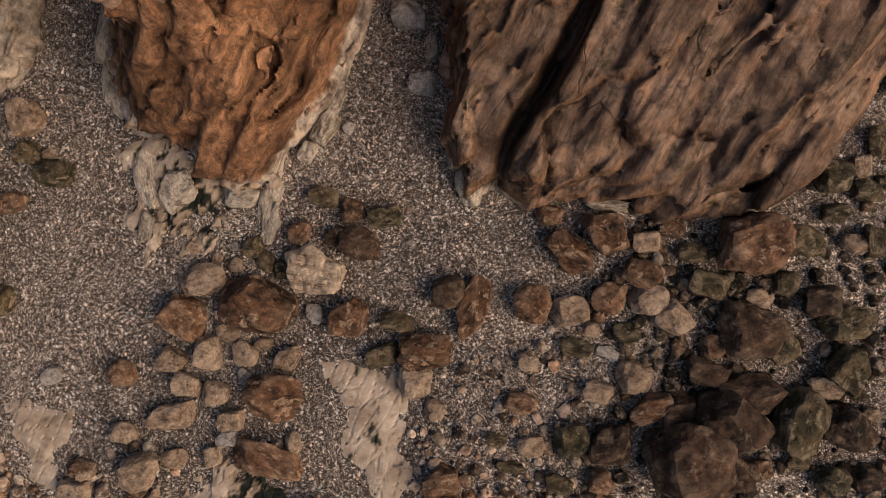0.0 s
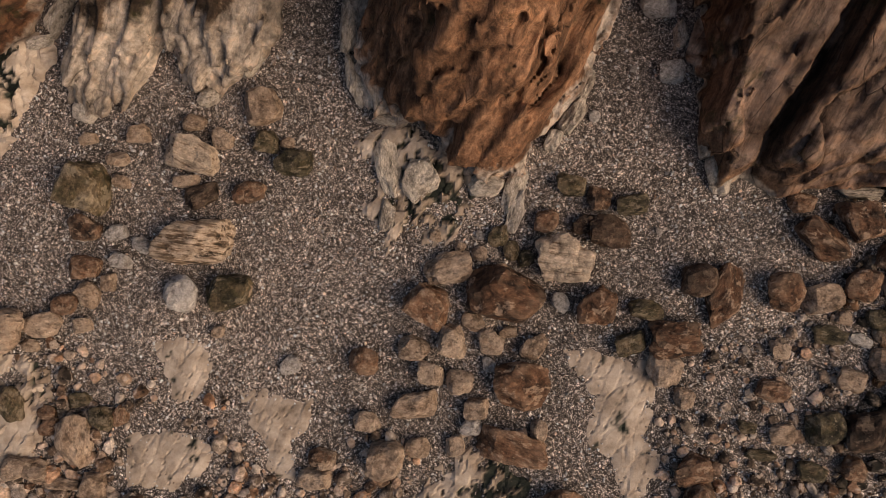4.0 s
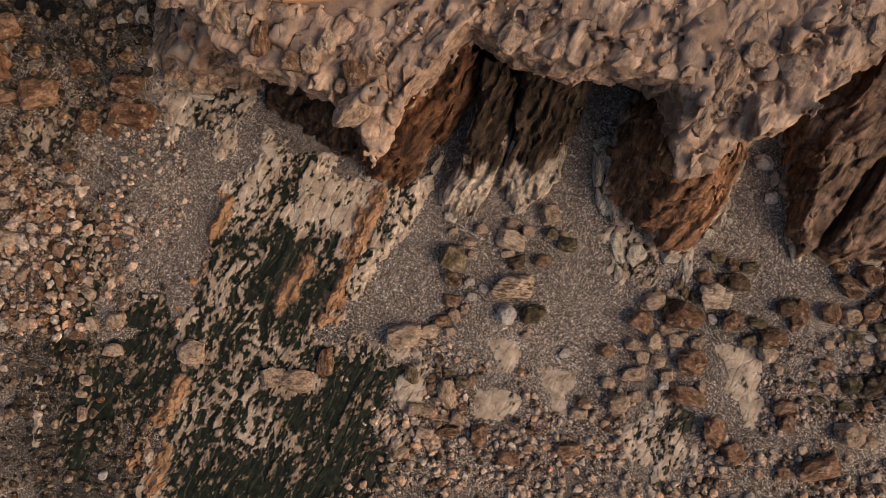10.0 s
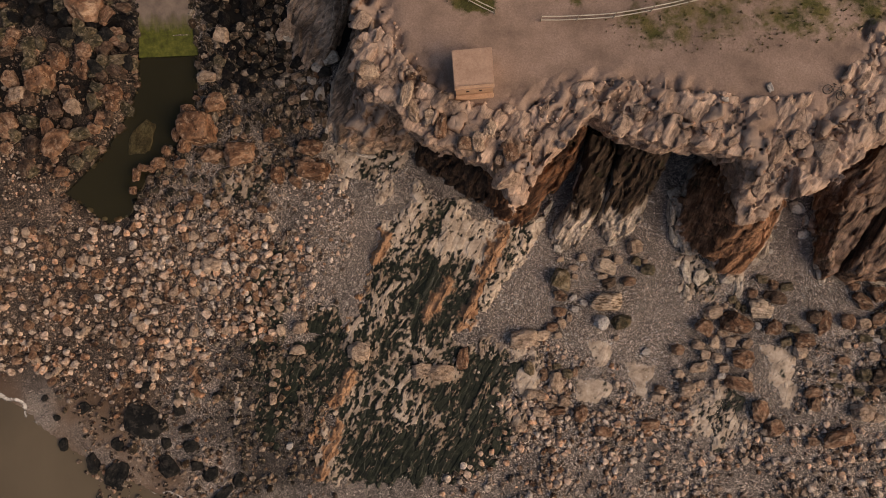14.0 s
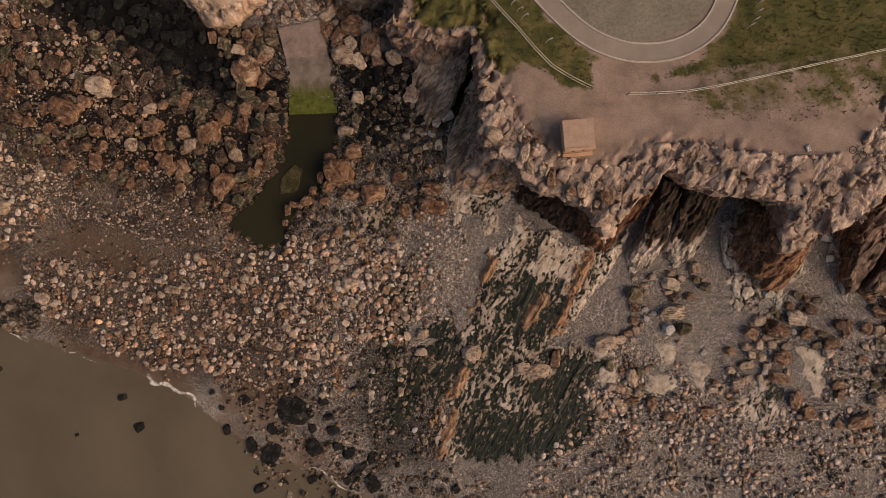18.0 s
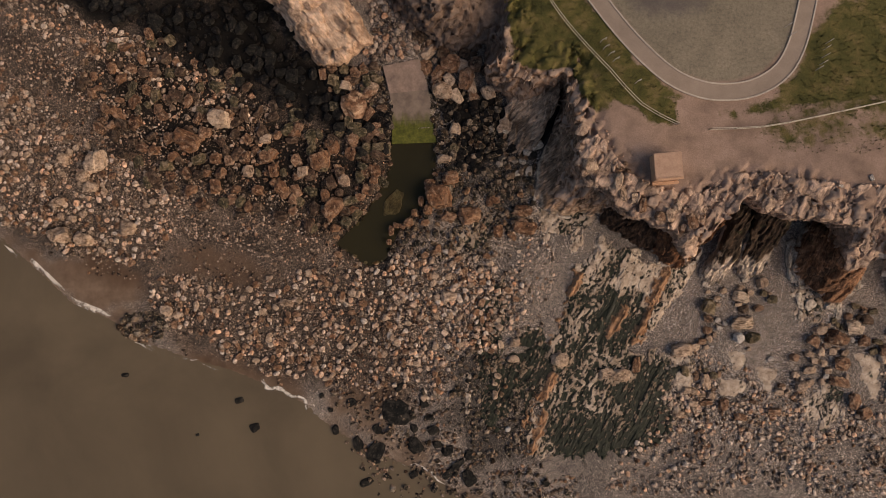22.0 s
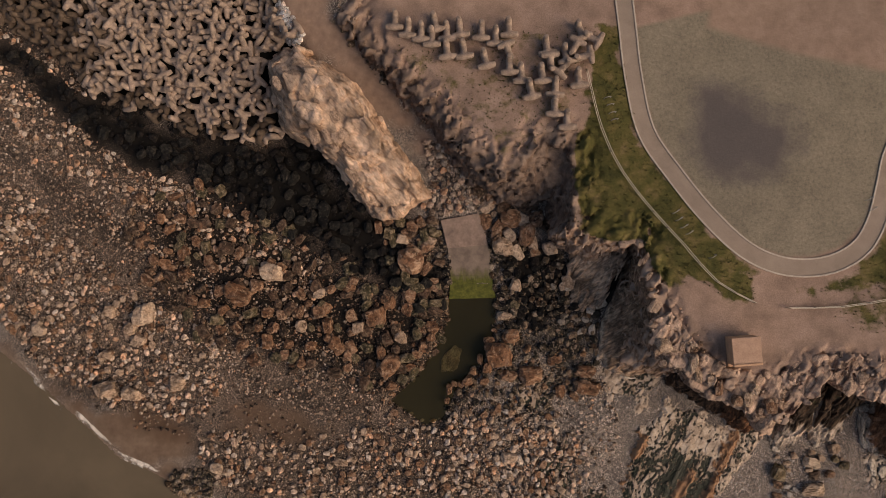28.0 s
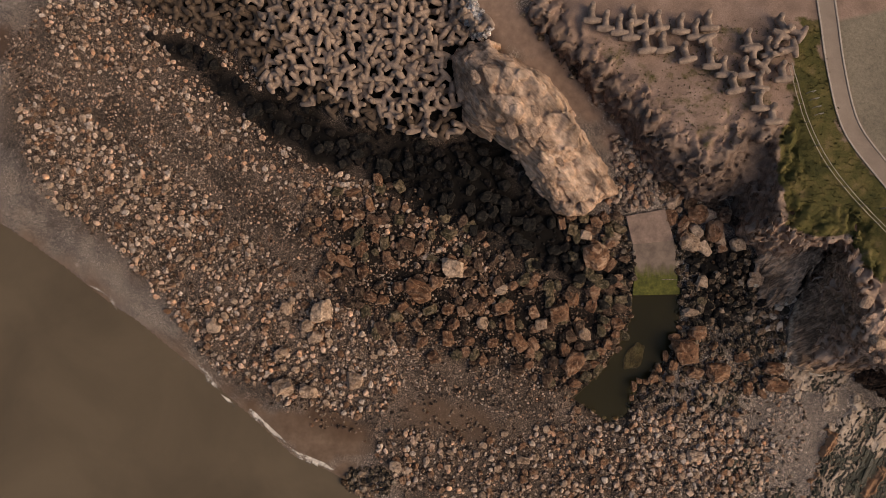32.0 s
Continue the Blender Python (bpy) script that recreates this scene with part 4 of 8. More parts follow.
RIM = [(0.8, 18.3), (0.0, 15.2), (-0.6, 12.8), (-3.6, 11.5), (-5.9, 10.4), (-8.2, 9.0), (-9.7, 8.1), (-10.3, 10.3), (-11.3, 11.5), (-13.6, 12.4), (-15.9, 13.2), (-18.7, 13.6), (-21.1, 13.7), (-22.7, 13.5), (-24.9, 13.1), (-25.9, 10.1), (-27.1, 9.3), (-29.1, 11.3), (-31.6, 12.1), (-33.6, 13.4), (-35.6, 14.5), (-35.6, 15.8), (-37.1, 16.8), (-38.5, 18.9), (-39.3, 21.0)]
EDGE = [(-39.4, 20.5), (-39.3, 18.2), (-38.1, 16.9), (-36.4, 15.5), (-35.8, 14.3), (-34.6, 13.1), (-33.2, 12.5), (-32.2, 12.3), (-30.7, 11.3), (-29.6, 10.9), (-28.8, 10.4), (-27.9, 9.2), (-27.1, 7.2), (-26.1, 8.5), (-25.2, 10.8), (-24.6, 11.4), (-23.2, 12.4), (-22.1, 13.8), (-21.2, 14.5), (-19.6, 13.2), (-17.5, 12.6), (-15.7, 11.8), (-14.2, 12.0), (-12.0, 11.6), (-10.7, 11.1), (-10.1, 9.9), (-10.5, 8.2), (-9.8, 6.2), (-8.0, 6.8), (-6.3, 8.3), (-4.8, 8.7), (-3.3, 10.2), (-1.5, 11.4), (0.2, 12.6), (0.8, 15.8), (1.7, 18.5)]
EDGE_BACK = [(-1.0, 20.5), (-3.0, 17.0), (-6.0, 15.5), (-9.5, 15.5), (-12.0, 16.0), (-16.0, 16.5), (-20.0, 17.5), (-23.5, 16.8), (-26.0, 15.2), (-29.0, 15.4), (-32.0, 16.0), (-34.0, 17.5), (-36.0, 20.0), (-37.3, 21.8)]
EDGE_FOOT = [(x + (1.2 if x < -33 else 0.0), y + (0.9 if -28 < x < -26 or -10.5 < x < -7.5 else 2.0)) for x, y in EDGE]


def edge_top(x, y):
    """The edge stands a little over the plateau, dips under its soil inland and falls towards the two spurs."""
    p = np.stack([x.ravel(), y.ravel(), 0 * x.ravel()], 1)
    d = -reach(x, y, EDGE + EDGE_BACK)
    z = plateau_top(x, y) + 0.30 - 0.2 * d + 0.30 * fbm(p * 0.45, 611, 3).reshape(x.shape)
    z = np.where((x > -28.8) & (x < -25.0), np.minimum(z, 7.1 + 0.6 * (y - 7.8)), z)
    return np.where((x > -11.0) & (x < -6.5), np.minimum(z, 7.7 + 0.45 * (y - 7.2)), z)


cliff_edge = rock_mass("cliff_edge", [(4.4, EDGE_FOOT + EDGE_BACK), (6.2, EDGE + EDGE_BACK), (9.9, EDGE + EDGE_BACK)], edge_top, M_CLIFF, h=0.125, seed=23, rough=0.42, block=(1.9, 1.2, 1.3), strike=62, dip=20, lean=0.12, ledge=0.12, bed=1.4, crack=0.45, label="broken tan and orange rock along the cliff edge", category="cliff", kind="structure")
rim_blocks(plateau, RIM[::-1], 40, (0.3, 0.95), lambda x, y: float(plateau_top(np.float64(x), np.float64(y))), 701)
GULLY_RIM = [(-37.2, 16.4), (-39.5, 18.4), (-38.1, 20.2), (-39.3, 23.3), (-39.7, 27.1), (-40.5, 29.1), (-42.6, 29.1), (-46.3, 28.9), (-49.1, 30.2)]
rim_blocks(plateau, GULLY_RIM, 14, (0.3, 0.8), lambda x, y: float(plateau_top(np.float64(x), np.float64(y))), 702, (-0.2, 1.0))

BLUFF = [(-1.2, 9.8), (-1.1, 8.6), (-1.0, 5.7), (-0.9, 3.1), (-0.4, 1.5), (0.4, 2.1), (1.1, 1.8), (2.2, 1.5), (4.8, 1.3), (6.9, 1.0), (9.3, 1.4), (10.6, 2.0), (11.3, 2.9), (12.4, 4.3), (14.0, 6.0), (14.9, 8.2), (13.0, 18.0), (5.0, 20.0), (1.0, 16.0)]
BLUFF_TOP = [(-0.3, 8.0), (-0.2, 7.0), (-0.1, 5.3), (0.0, 3.7), (1.2, 3.0), (3.3, 3.1), (5.7, 3.7), (7.8, 4.5), (9.5, 5.5), (10.5, 7.1), (11.0, 16.0), (5.0, 18.0)]
BLUFF_CLEFT = [(0.2, 1.9), (0.6, 3.5), (1.1, 4.4), (1.7, 5.3), (2.2, 6.3), (3.2, 8.0), (3.9, 7.9), (3.2, 6.3), (2.5, 5.0), (1.7, 4.0), (1.2, 3.2), (0.8, 1.9)]


def bluff_top(x, y):
    d = reach(x, y, BLUFF_CLEFT)
    return 3.3 + 0.22 * (y - 4) + 0.2 * np.sin(0.9 * x - 0.5 * y) - 2.4 * np.clip(-0.02 - d, 0, 1) ** 0.5


bluff = rock_mass("rock_bluff", [(0.4, BLUFF), (1.3, BLUFF), (2.3, [(x, y + 0.5) for x, y in BLUFF]), (4.3, BLUFF_TOP)], bluff_top, M_BLUFF, h=0.12, seed=11, rough=0.5, block=(3.2, 1.4, 2.2), strike=52, dip=15, ledge=0.35, bed=1.8, crack=0.35, label="large brown layered rock bluff rising from the shingle", category="rock")

SPUR = [(-12.8, 9.3), (-12.7, 6.5), (-12.4, 4.5), (-11.5, 3.9), (-10.1, 3.7), (-9.5, 2.4), (-8.3, 1.7), (-7.0, 2.2), (-5.5, 4.2), (-4.5, 6.4), (-3.2, 8.6), (-3.6, 8.7), (-0.3, 12.7), (-0.3, 14.8), (-6.9, 14.9), (-10.7, 12.6), (-12.4, 9.2)]
SPUR_MID = [(-11.4, 8.0), (-11.4, 5.5), (-10.8, 3.9), (-9.6, 3.7), (-8.5, 2.8), (-7.4, 2.7), (-6.7, 4.1), (-5.8, 5.9), (-4.7, 7.8), (-4.9, 8.9), (-2.4, 12.3), (-7.7, 13.1), (-10.6, 11.2), (-11.5, 8.7)]
SPUR_RIDGE = [(-10.3, 7.1), (-9.8, 6.1), (-9.4, 5.0), (-8.6, 4.0), (-8.0, 3.2), (-7.7, 4.8), (-7.2, 6.4), (-8.4, 7.3), (-5.7, 9.4), (-4.5, 11.8), (-8.4, 12.2), (-9.9, 10.4), (-10.5, 7.7)]
spur = rock_mass("rock_spur", [(0.4, SPUR), (1.5, SPUR), (3.2, SPUR_MID), (5.6, SPUR_RIDGE), (8.0, SPUR_RIDGE)], lambda x, y: np.clip(2.3 + 1.1 * (y - 2.6), 1.6, 6.8), M_RUST, h=0.12, seed=12, rough=0.5, block=(2.2, 0.9, 1.5), strike=62, dip=20, ledge=0.4, bed=0.9, label="pointed orange-brown rock spur with a pale worn foot", category="rock")

for x, y, sx, sy, sz, turn in (
    (-0.31, 2.11, 0.5, 0.75, 0.55, 10), (-0.81, 3.22, 0.3, 0.6, 0.6, 0), (1.57, 1.85, 0.75, 0.3, 0.4, -8),
    (-1.61, 6.91, 0.25, 0.5, 0.4, 0), (7.22, 1.44, 1.6, 0.3, 0.4, 4), (4.42, 1.45, 0.9, 0.25, 0.35, -2),
):
    foot_stone(bluff, x, y, sx, sy, sz, turn)
for x, y, sx, sy, sz, turn in (
    (-5.30, 4.20, 0.4, 0.9, 0.7, -28), (-5.00, 5.17, 0.35, 0.8, 0.6, -25), (-5.92, 3.44, 0.3, 0.5, 0.4, -25), (-7.25, 0.81, 0.3, 0.9, 0.3, -20),
    (-13.0, 7.60, 0.45, 1.2, 0.7, -3), (-12.85, 5.70, 0.4, 1.1, 0.6, 3), (-12.6, 9.3, 0.8, 0.6, 0.6, 10), (-11.64, 4.16, 0.7, 0.25, 0.4, -12), (-10.56, 2.21, 0.8, 0.9, 0.35, 20), (-11.66, 2.42, 0.5, 1.1, 0.3, 10), (-11.77, 0.73, 0.35, 0.7, 0.2, 0), (-8.28, 1.80, 0.7, 0.5, 0.4, 0), (-7.29, 1.59, 0.4, 0.9, 0.3, -20),
):
    foot_stone(spur, x, y, sx, sy, sz, turn)

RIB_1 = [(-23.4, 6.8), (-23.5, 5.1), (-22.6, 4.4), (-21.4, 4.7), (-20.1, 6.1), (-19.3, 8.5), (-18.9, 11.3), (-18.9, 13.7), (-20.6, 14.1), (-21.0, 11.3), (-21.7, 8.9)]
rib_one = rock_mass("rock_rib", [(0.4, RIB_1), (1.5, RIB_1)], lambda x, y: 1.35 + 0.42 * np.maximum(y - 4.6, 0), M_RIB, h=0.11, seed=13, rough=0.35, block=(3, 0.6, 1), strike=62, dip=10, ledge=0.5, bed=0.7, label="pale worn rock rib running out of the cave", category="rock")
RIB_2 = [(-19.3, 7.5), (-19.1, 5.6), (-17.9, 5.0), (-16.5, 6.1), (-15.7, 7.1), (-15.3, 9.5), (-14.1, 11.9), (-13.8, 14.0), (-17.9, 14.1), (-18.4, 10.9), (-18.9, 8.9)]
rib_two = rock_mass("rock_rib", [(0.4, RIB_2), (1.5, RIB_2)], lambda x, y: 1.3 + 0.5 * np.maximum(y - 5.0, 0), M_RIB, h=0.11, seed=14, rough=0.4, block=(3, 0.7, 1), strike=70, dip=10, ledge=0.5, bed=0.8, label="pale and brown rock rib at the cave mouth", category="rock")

BUTTRESS = [(-30.2, 11.5), (-29.5, 9.0), (-28.6, 7.4), (-27.4, 6.7), (-24.9, 7.4), (-23.8, 9.1), (-22.6, 10.0), (-21.5, 11.4), (-20.6, 13.4), (-20.6, 15.9), (-24.1, 15.3), (-29.5, 14.7)]
BUTTRESS_TOP = [(-28.8, 11.8), (-27.6, 9.2), (-26.2, 8.7), (-24.1, 10.1), (-22.5, 11.7), (-21.2, 14.2), (-23.8, 14.3), (-28.4, 13.4)]
buttress = rock_mass("rock_buttress", [(0.4, BUTTRESS), (1.4, BUTTRESS), (4.5, BUTTRESS_TOP)], lambda x, y: 1.9 + 0.62 * np.maximum(y - 5.6, 0), M_UMBER, h=0.13, seed=15, rough=0.5, block=(2.2, 0.7, 1.2), strike=58, ledge=0.4, bed=0.8, label="rusty brown rock buttress under the overhanging prow", category="rock")

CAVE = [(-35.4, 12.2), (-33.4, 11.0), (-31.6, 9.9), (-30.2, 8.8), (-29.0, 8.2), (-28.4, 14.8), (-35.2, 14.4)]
# added low mass whose dark colour carries the shade below the cliff
rock_mass("cave_rock", [(0.4, CAVE), (1.2, CAVE), (4.5, [(x + 0.4, y + 2.2) for x, y in CAVE])], lambda x, y: 1.5 + 0.5 * np.maximum(y - 8.6, 0), M_SHADED_CAVE, h=0.14, seed=19, rough=0.5, block=(1.8, 0.7, 1.0), strike=58, ledge=0.4, bed=0.8, label="rock under the overhanging cliff, coloured dark for the shade there", category="rock")

foot_stone(rib_one, -22.86, 4.53, 0.5, 0.35, 0.35, -20)
foot_stone(rib_one, -23.42, 5.98, 0.25, 0.6, 0.35, -8)
foot_stone(rib_two, -18.17, 5.06, 0.45, 0.35, 0.35, 15)
foot_stone(rib_two, -16.65, 6.16, 0.3, 0.6, 0.4, -40)
foot_stone(buttress, -23.75, 8.18, 0.3, 0.9, 0.5, -30)
foot_stone(buttress, -24.53, 7.13, 0.6, 0.3, 0.4, 20)

SHOULDER = [(-43.7, 15.7), (-42.9, 19.4), (-41.5, 23.5), (-40.1, 26.9), (-39.1, 28.2), (-37.8, 26.5), (-36.5, 21.8), (-34.9, 17.0), (-33.6, 15.0), (-35.6, 13.5), (-40.1, 13.0), (-42.6, 13.7)]
SHOULDER_TOP = [(-40.3, 27.6), (-39.8, 25.2), (-39.5, 22.6), (-39.0, 19.4), (-38.5, 17.5), (-36.8, 15.7), (-35.4, 15.5), (-35.8, 18.2), (-37.3, 22.0), (-38.7, 26.5)]
shoulder = rock_mass("rock_shoulder", [(0.4, SHOULDER), (1.3, SHOULDER), (5.6, SHOULDER_TOP), (9.0, SHOULDER_TOP)], lambda x, y: 7.9 + 0 * x, M_SHOULDER, h=0.14, seed=17, rough=0.42, block=(4.5, 0.9, 2.0), strike=72, dip=25, ledge=0.55, bed=0.9, crack=0.45, label="steep grey-brown rock shoulder beside the gully", category="rock")
RAMP_ROCK = [(-47.6, 21.8), (-46.2, 20.3), (-43.7, 21.1), (-42.0, 24.2), (-40.6, 27.1), (-40.8, 29.1), (-45.5, 28.5), (-47.2, 26.6)]
ramp_line = [(-44.9, 19.1), (-48.9, 25.3)]


def ramp_top(x, y):
    (ax, ay), (bx, by) = ramp_line
    n = math.hypot(bx - ax, by - ay)
    return np.clip(1.1 + 0.42 * ((x - ax) * (by - ay) - (y - ay) * (bx - ax)) / n, 1.0, 4.2)


ledge_rock = rock_mass("rock_ledge", [(0.4, RAMP_ROCK), (4.4, RAMP_ROCK)], ramp_top, M_LEDGE, h=0.12, seed=18, rough=0.32, block=(4.0, 0.7, 2.0), strike=66, dip=10, ledge=0.5, bed=0.7, crack=0.4, label="tilted grey-tan rock ledge beside a dark cleft", category="rock")
for x, y, sx, sy, sz, turn in ((-43.07, 22.01, 0.9, 0.75, 0.8, 10), (-44.22, 21.00, 0.7, 0.6, 0.6, 0), (-44.91, 19.98, 0.5, 0.5, 0.4, 0), (-44.11, 18.69, 0.5, 0.7, 0.4, 0), (-45.53, 18.56, 0.4, 0.5, 0.4, 0), (-47.16, 24.09, 0.75, 0.7, 0.7, 0)):
    foot_stone(ledge_rock, x, y, sx, sy, sz, turn)
for x, y, sx, sy, sz, turn in ((-42.41, 14.33, 0.6, 0.3, 0.3, -30), (-39.94, 13.11, 1.1, 0.35, 0.35, -5), (-43.47, 15.69, 0.25, 0.8, 0.4, -15)):
    foot_stone(shoulder, x, y, sx, sy, sz, turn)

OUTCROP = [(-83.0, 51.6), (-82.8, 48.4), (-81.1, 43.6), (-77.6, 41.3), (-74.8, 38.9), (-72.8, 35.5), (-70.0, 32.3), (-67.8, 32.2), (-63.5, 34.8), (-64.3, 37.7), (-66.5, 40.8), (-69.2, 44.3), (-71.9, 48.9), (-75.4, 51.6), (-78.2, 53.3), (-81.0, 53.6)]
OUTCROP_MID = [(-81.3, 50.3), (-81.0, 47.0), (-79.4, 43.0), (-76.2, 41.2), (-73.6, 39.3), (-71.3, 35.6), (-69.0, 33.3), (-66.1, 34.5), (-65.2, 36.9), (-67.2, 40.5), (-69.6, 44.4), (-71.8, 47.8), (-75.5, 50.2), (-78.5, 51.8)]
OUTCROP_TOP = [(-79.5, 48.6), (-78.5, 45.4), (-77.2, 43.5), (-75.0, 42.1), (-72.4, 40.0), (-69.9, 36.3), (-68.3, 35.6), (-68.0, 38.2), (-68.9, 41.0), (-70.8, 44.6), (-72.7, 46.9), (-75.9, 48.9)]
outcrop = rock_mass("rock_outcrop", [(0.4, OUTCROP), (2.5, OUTCROP), (5.5, OUTCROP_MID), (8.0, OUTCROP_TOP)], lambda x, y: np.clip(4.0 + 0.55 * (y - 35), 3.5, 8.4), M_OUTCROP, h=0.17, seed=16, rough=0.6, block=(2.8, 2.2, 2.0), strike=-55, ledge=0.25, bed=2.2, label="long orange and buff rock outcrop beside the track", category="rock")

CREST = [(-78.7, 48.1), (-77.4, 45.5), (-76.1, 43.9), (-74.2, 41.9), (-72.2, 39.6), (-70.7, 37.0), (-69.1, 34.5), (-67.5, 33.1)]
rim_blocks(outcrop, CREST, 16, (0.5, 1.0), lambda x, y: float(np.clip(4.0 + 0.55 * (y - 35), 3.5, 8.4)) - 0.15, 703, (-1.6, 1.6), -55.0)

# ---- bedrock platform ----
def slab_material():
    m, t, b = shade("bedded_platform", 0.8)
    v = vec(t)
    pale = ramp(t, noise_of(t, v, 1.2, 7, 0.65), [(0.3, (0.20, 0.145, 0.10)), (0.5, (0.40, 0.315, 0.24)), (0.7, (0.58, 0.48, 0.385))])
    rust = ramp(t, noise_of(t, v, 1.0, 6), [(0.3, (0.15, 0.074, 0.038)), (0.7, (0.38, 0.22, 0.125))])
    dark = ramp(t, noise_of(t, v, 2.0, 6), [(0.35, (0.007, 0.008, 0.005)), (0.6, (0.020, 0.023, 0.013)), (0.75, (0.06, 0.055, 0.035))])
    brown = ramp(t, noise_of(t, v, 1.4, 7, 0.7), [(0.3, (0.085, 0.058, 0.038)), (0.5, (0.19, 0.135, 0.092)), (0.7, (0.34, 0.255, 0.185))])
    col = mixc(t, attr(t, "tan"), pale, brown)
    col = mixc(t, attr(t, "rust"), col, rust)
    col = mixc(t, attr(t, "weed"), col, dark)
    link(t, col, b.inputs["Base Color"])
    link(t, calc(t, "SUBTRACT", 0.9, calc(t, "MULTIPLY", attr(t, "weed"), 0.45)), b.inputs["Roughness"])
    bump(t, b, noise_of(t, v, 4, 8, 0.7), 0.06, 0.7)
    return m


M_SLAB = slab_material()


def platform(name, poly, seed, rise=0.35, weed=0.0, label="", weed_line=None, patchy=0.0, ridges=(), bright_side=0.0, ragged=0.5, smooth=False):
    """A low bedded rock platform: pale knobs in rows along the strike, weed and wet hollows between them."""
    poly = np.asarray(poly)
    lo, hi = poly.min(0) - 1.2, poly.max(0) + 1.2
    x, y = np.meshgrid(np.arange(lo[0], hi[0], 0.092), np.arange(lo[1], hi[1], 0.092), indexing="ij")
    fx, fy = x.ravel(), y.ravel()
    near = reach(fx, fy, poly)
    p = np.stack([fx, fy, 0 * fx], 1)
    d = near + ragged * fbm(p * 0.9, seed + 1, 4, 0.65)
    q = turned(p, 63, 0) + 0.22 * np.stack([lattice(p * 0.5, seed + 71), lattice(p * 0.5, seed + 72), 0 * fx], 1)
    knob = fbm(q * (2.1, 3.6, 1), seed + 2, 3, 0.75) + 0.5 * fbm(p * 4.5, seed + 3, 2)
    row = lattice(q * (0.05, 0.7, 1), seed + 8)
    fine = lattice(q * (0.10, 2.6, 1), seed + 9)
    vv, gap, _ = blocks(q * (0.8, 2.4, 1) + 0.3, seed + 4)
    wet = weed_line(fx, fy) if weed_line else weed + 0 * fx
    wet = wet + patchy * fbm(q * (0.20, 0.42, 1), seed + 6, 4, 0.6) + (0.0 if smooth else 0.25) * np.exp(-np.abs(fine) / 0.05)
    if bright_side:
        across = q[:, 1] - q[:, 1].mean()
        wet = wet - 1.6 * np.exp(np.minimum(d, 0) / bright_side) * np.clip(-across / 2.0, 0, 1) * np.clip((fy + 6) / 5, 0, 1)
    high = knob + 0.25 * vv - wet + 0.25 * np.clip(row, 0, 1)
    k = np.clip(high * 3.0 + 0.5, 0, 1)
    lift = 0.04 * fbm(p * 0.8, seed + 12, 3) if smooth else 0.10 * k - 0.05 + 0.28 * np.clip(row - 0.35, 0, 1) + 0.05 * vv
    z = ground_height(fx, fy) + np.clip(-d / 0.6, -1, 1) * rise * 0.5 + lift - (0.05 if smooth else 0.03) * np.exp(-gap / 0.05)
    spine = np.full(fx.shape, 9.0)
    for (ax, ay), (bx, by) in ridges:
        s = np.clip(((fx - ax) * (bx - ax) + (fy - ay) * (by - ay)) / ((bx - ax) ** 2 + (by - ay) ** 2), 0, 1)
        spine = np.minimum(spine, np.hypot(fx - ax - s * (bx - ax), fy - ay - s * (by - ay)))
    spine = np.clip(1 - (spine + 0.5 * fbm(p * 1.1, seed + 14, 4, 0.65)) / 0.72, 0, 1)
    z = z + 0.35 * spine * (0.7 + 0.6 * fine)
    k = np.maximum(k, np.clip(spine * 2.5, 0, 1))
    z = np.where(d > 0.3, ground_height(fx, fy) - 0.3, z)
    n0, n1 = x.shape
    i0 = (np.arange(n0 - 1)[:, None] * n1 + np.arange(n1 - 1)[None]).ravel()
    quads = np.stack([i0, i0 + n1, i0 + n1 + 1, i0 + 1], 1)
    quads = quads[(d[quads] < 0.5).any(1)]
    used, inv = np.unique(quads, return_inverse=True)
    me = mesh_of(name, np.stack([fx, fy, z], 1)[used], inv.reshape(-1, 4), M_SLAB)
    float_layer(me, "weed", (1 - k)[used])
    float_layer(me, "tan", np.clip(0.25 + 1.3 * wet + 0.4 * fbm(p * 0.5, seed + 31, 3), 0, 0.9)[used])
    float_layer(me, "rust", np.clip(spine * 2.5, 0, 1)[used])
    return tagged(new(name, me), label, "bedrock", kind="structure")


platform("rock_platform", SLAB, 41, 0.4, label="bedded pale rock platform with black weed in its hollows", weed_line=lambda x, y: np.clip(0.72 - 0.30 * (y - 2.6), -0.10, 0.56), patchy=0.75, ridges=SLAB_RIDGES, bright_side=1.1, ragged=0.9)
platform("rock_ridge", [(-28.6, 6.9), (-24.5, 7.7), (-24.5, 6.4), (-26.3, 3.4), (-29.1, -0.9), (-30.7, -2.1), (-31.2, -1.2), (-29.5, 2.3), (-27.9, 5.0)], 42, 0.75, -0.45, label="cream knobbly rock edge along the weedy platform", patchy=0.25, ragged=0.45)
platform("rock_platform", SLAB_WEST, 43, 0.2, 0.35, label="weedy black and tan rock ledge among cobbles", patchy=0.6, ragged=0.8)
platform("rock_platform", [(-45.4, -1.6), (-42.5, 0.3), (-41.7, -3.5), (-43.0, -5.5), (-44.0, -9.3), (-45.0, -11.7), (-45.9, -8.4), (-46.4, -4.5)], 46, 0.2, 0.55, label="weed-blackened rock edge west of the platform", patchy=0.7, ragged=0.9)
platform("rock_platform", [(-49.9, 3.5), (-47.2, 3.8), (-46.5, 0.9), (-48.0, -2.4), (-47.6, -5.2), (-45.7, -5.2), (-42.7, -4.8), (-43.1, -7.0), (-45.8, -9.6), (-48.4, -13.3), (-50.7, -13.3), (-50.3, -7.5), (-51.4, -2.4)], 45, 0.25, 0.75, label="weed-covered dark rock ledge west of the platform", patchy=0.6, ragged=0.9)
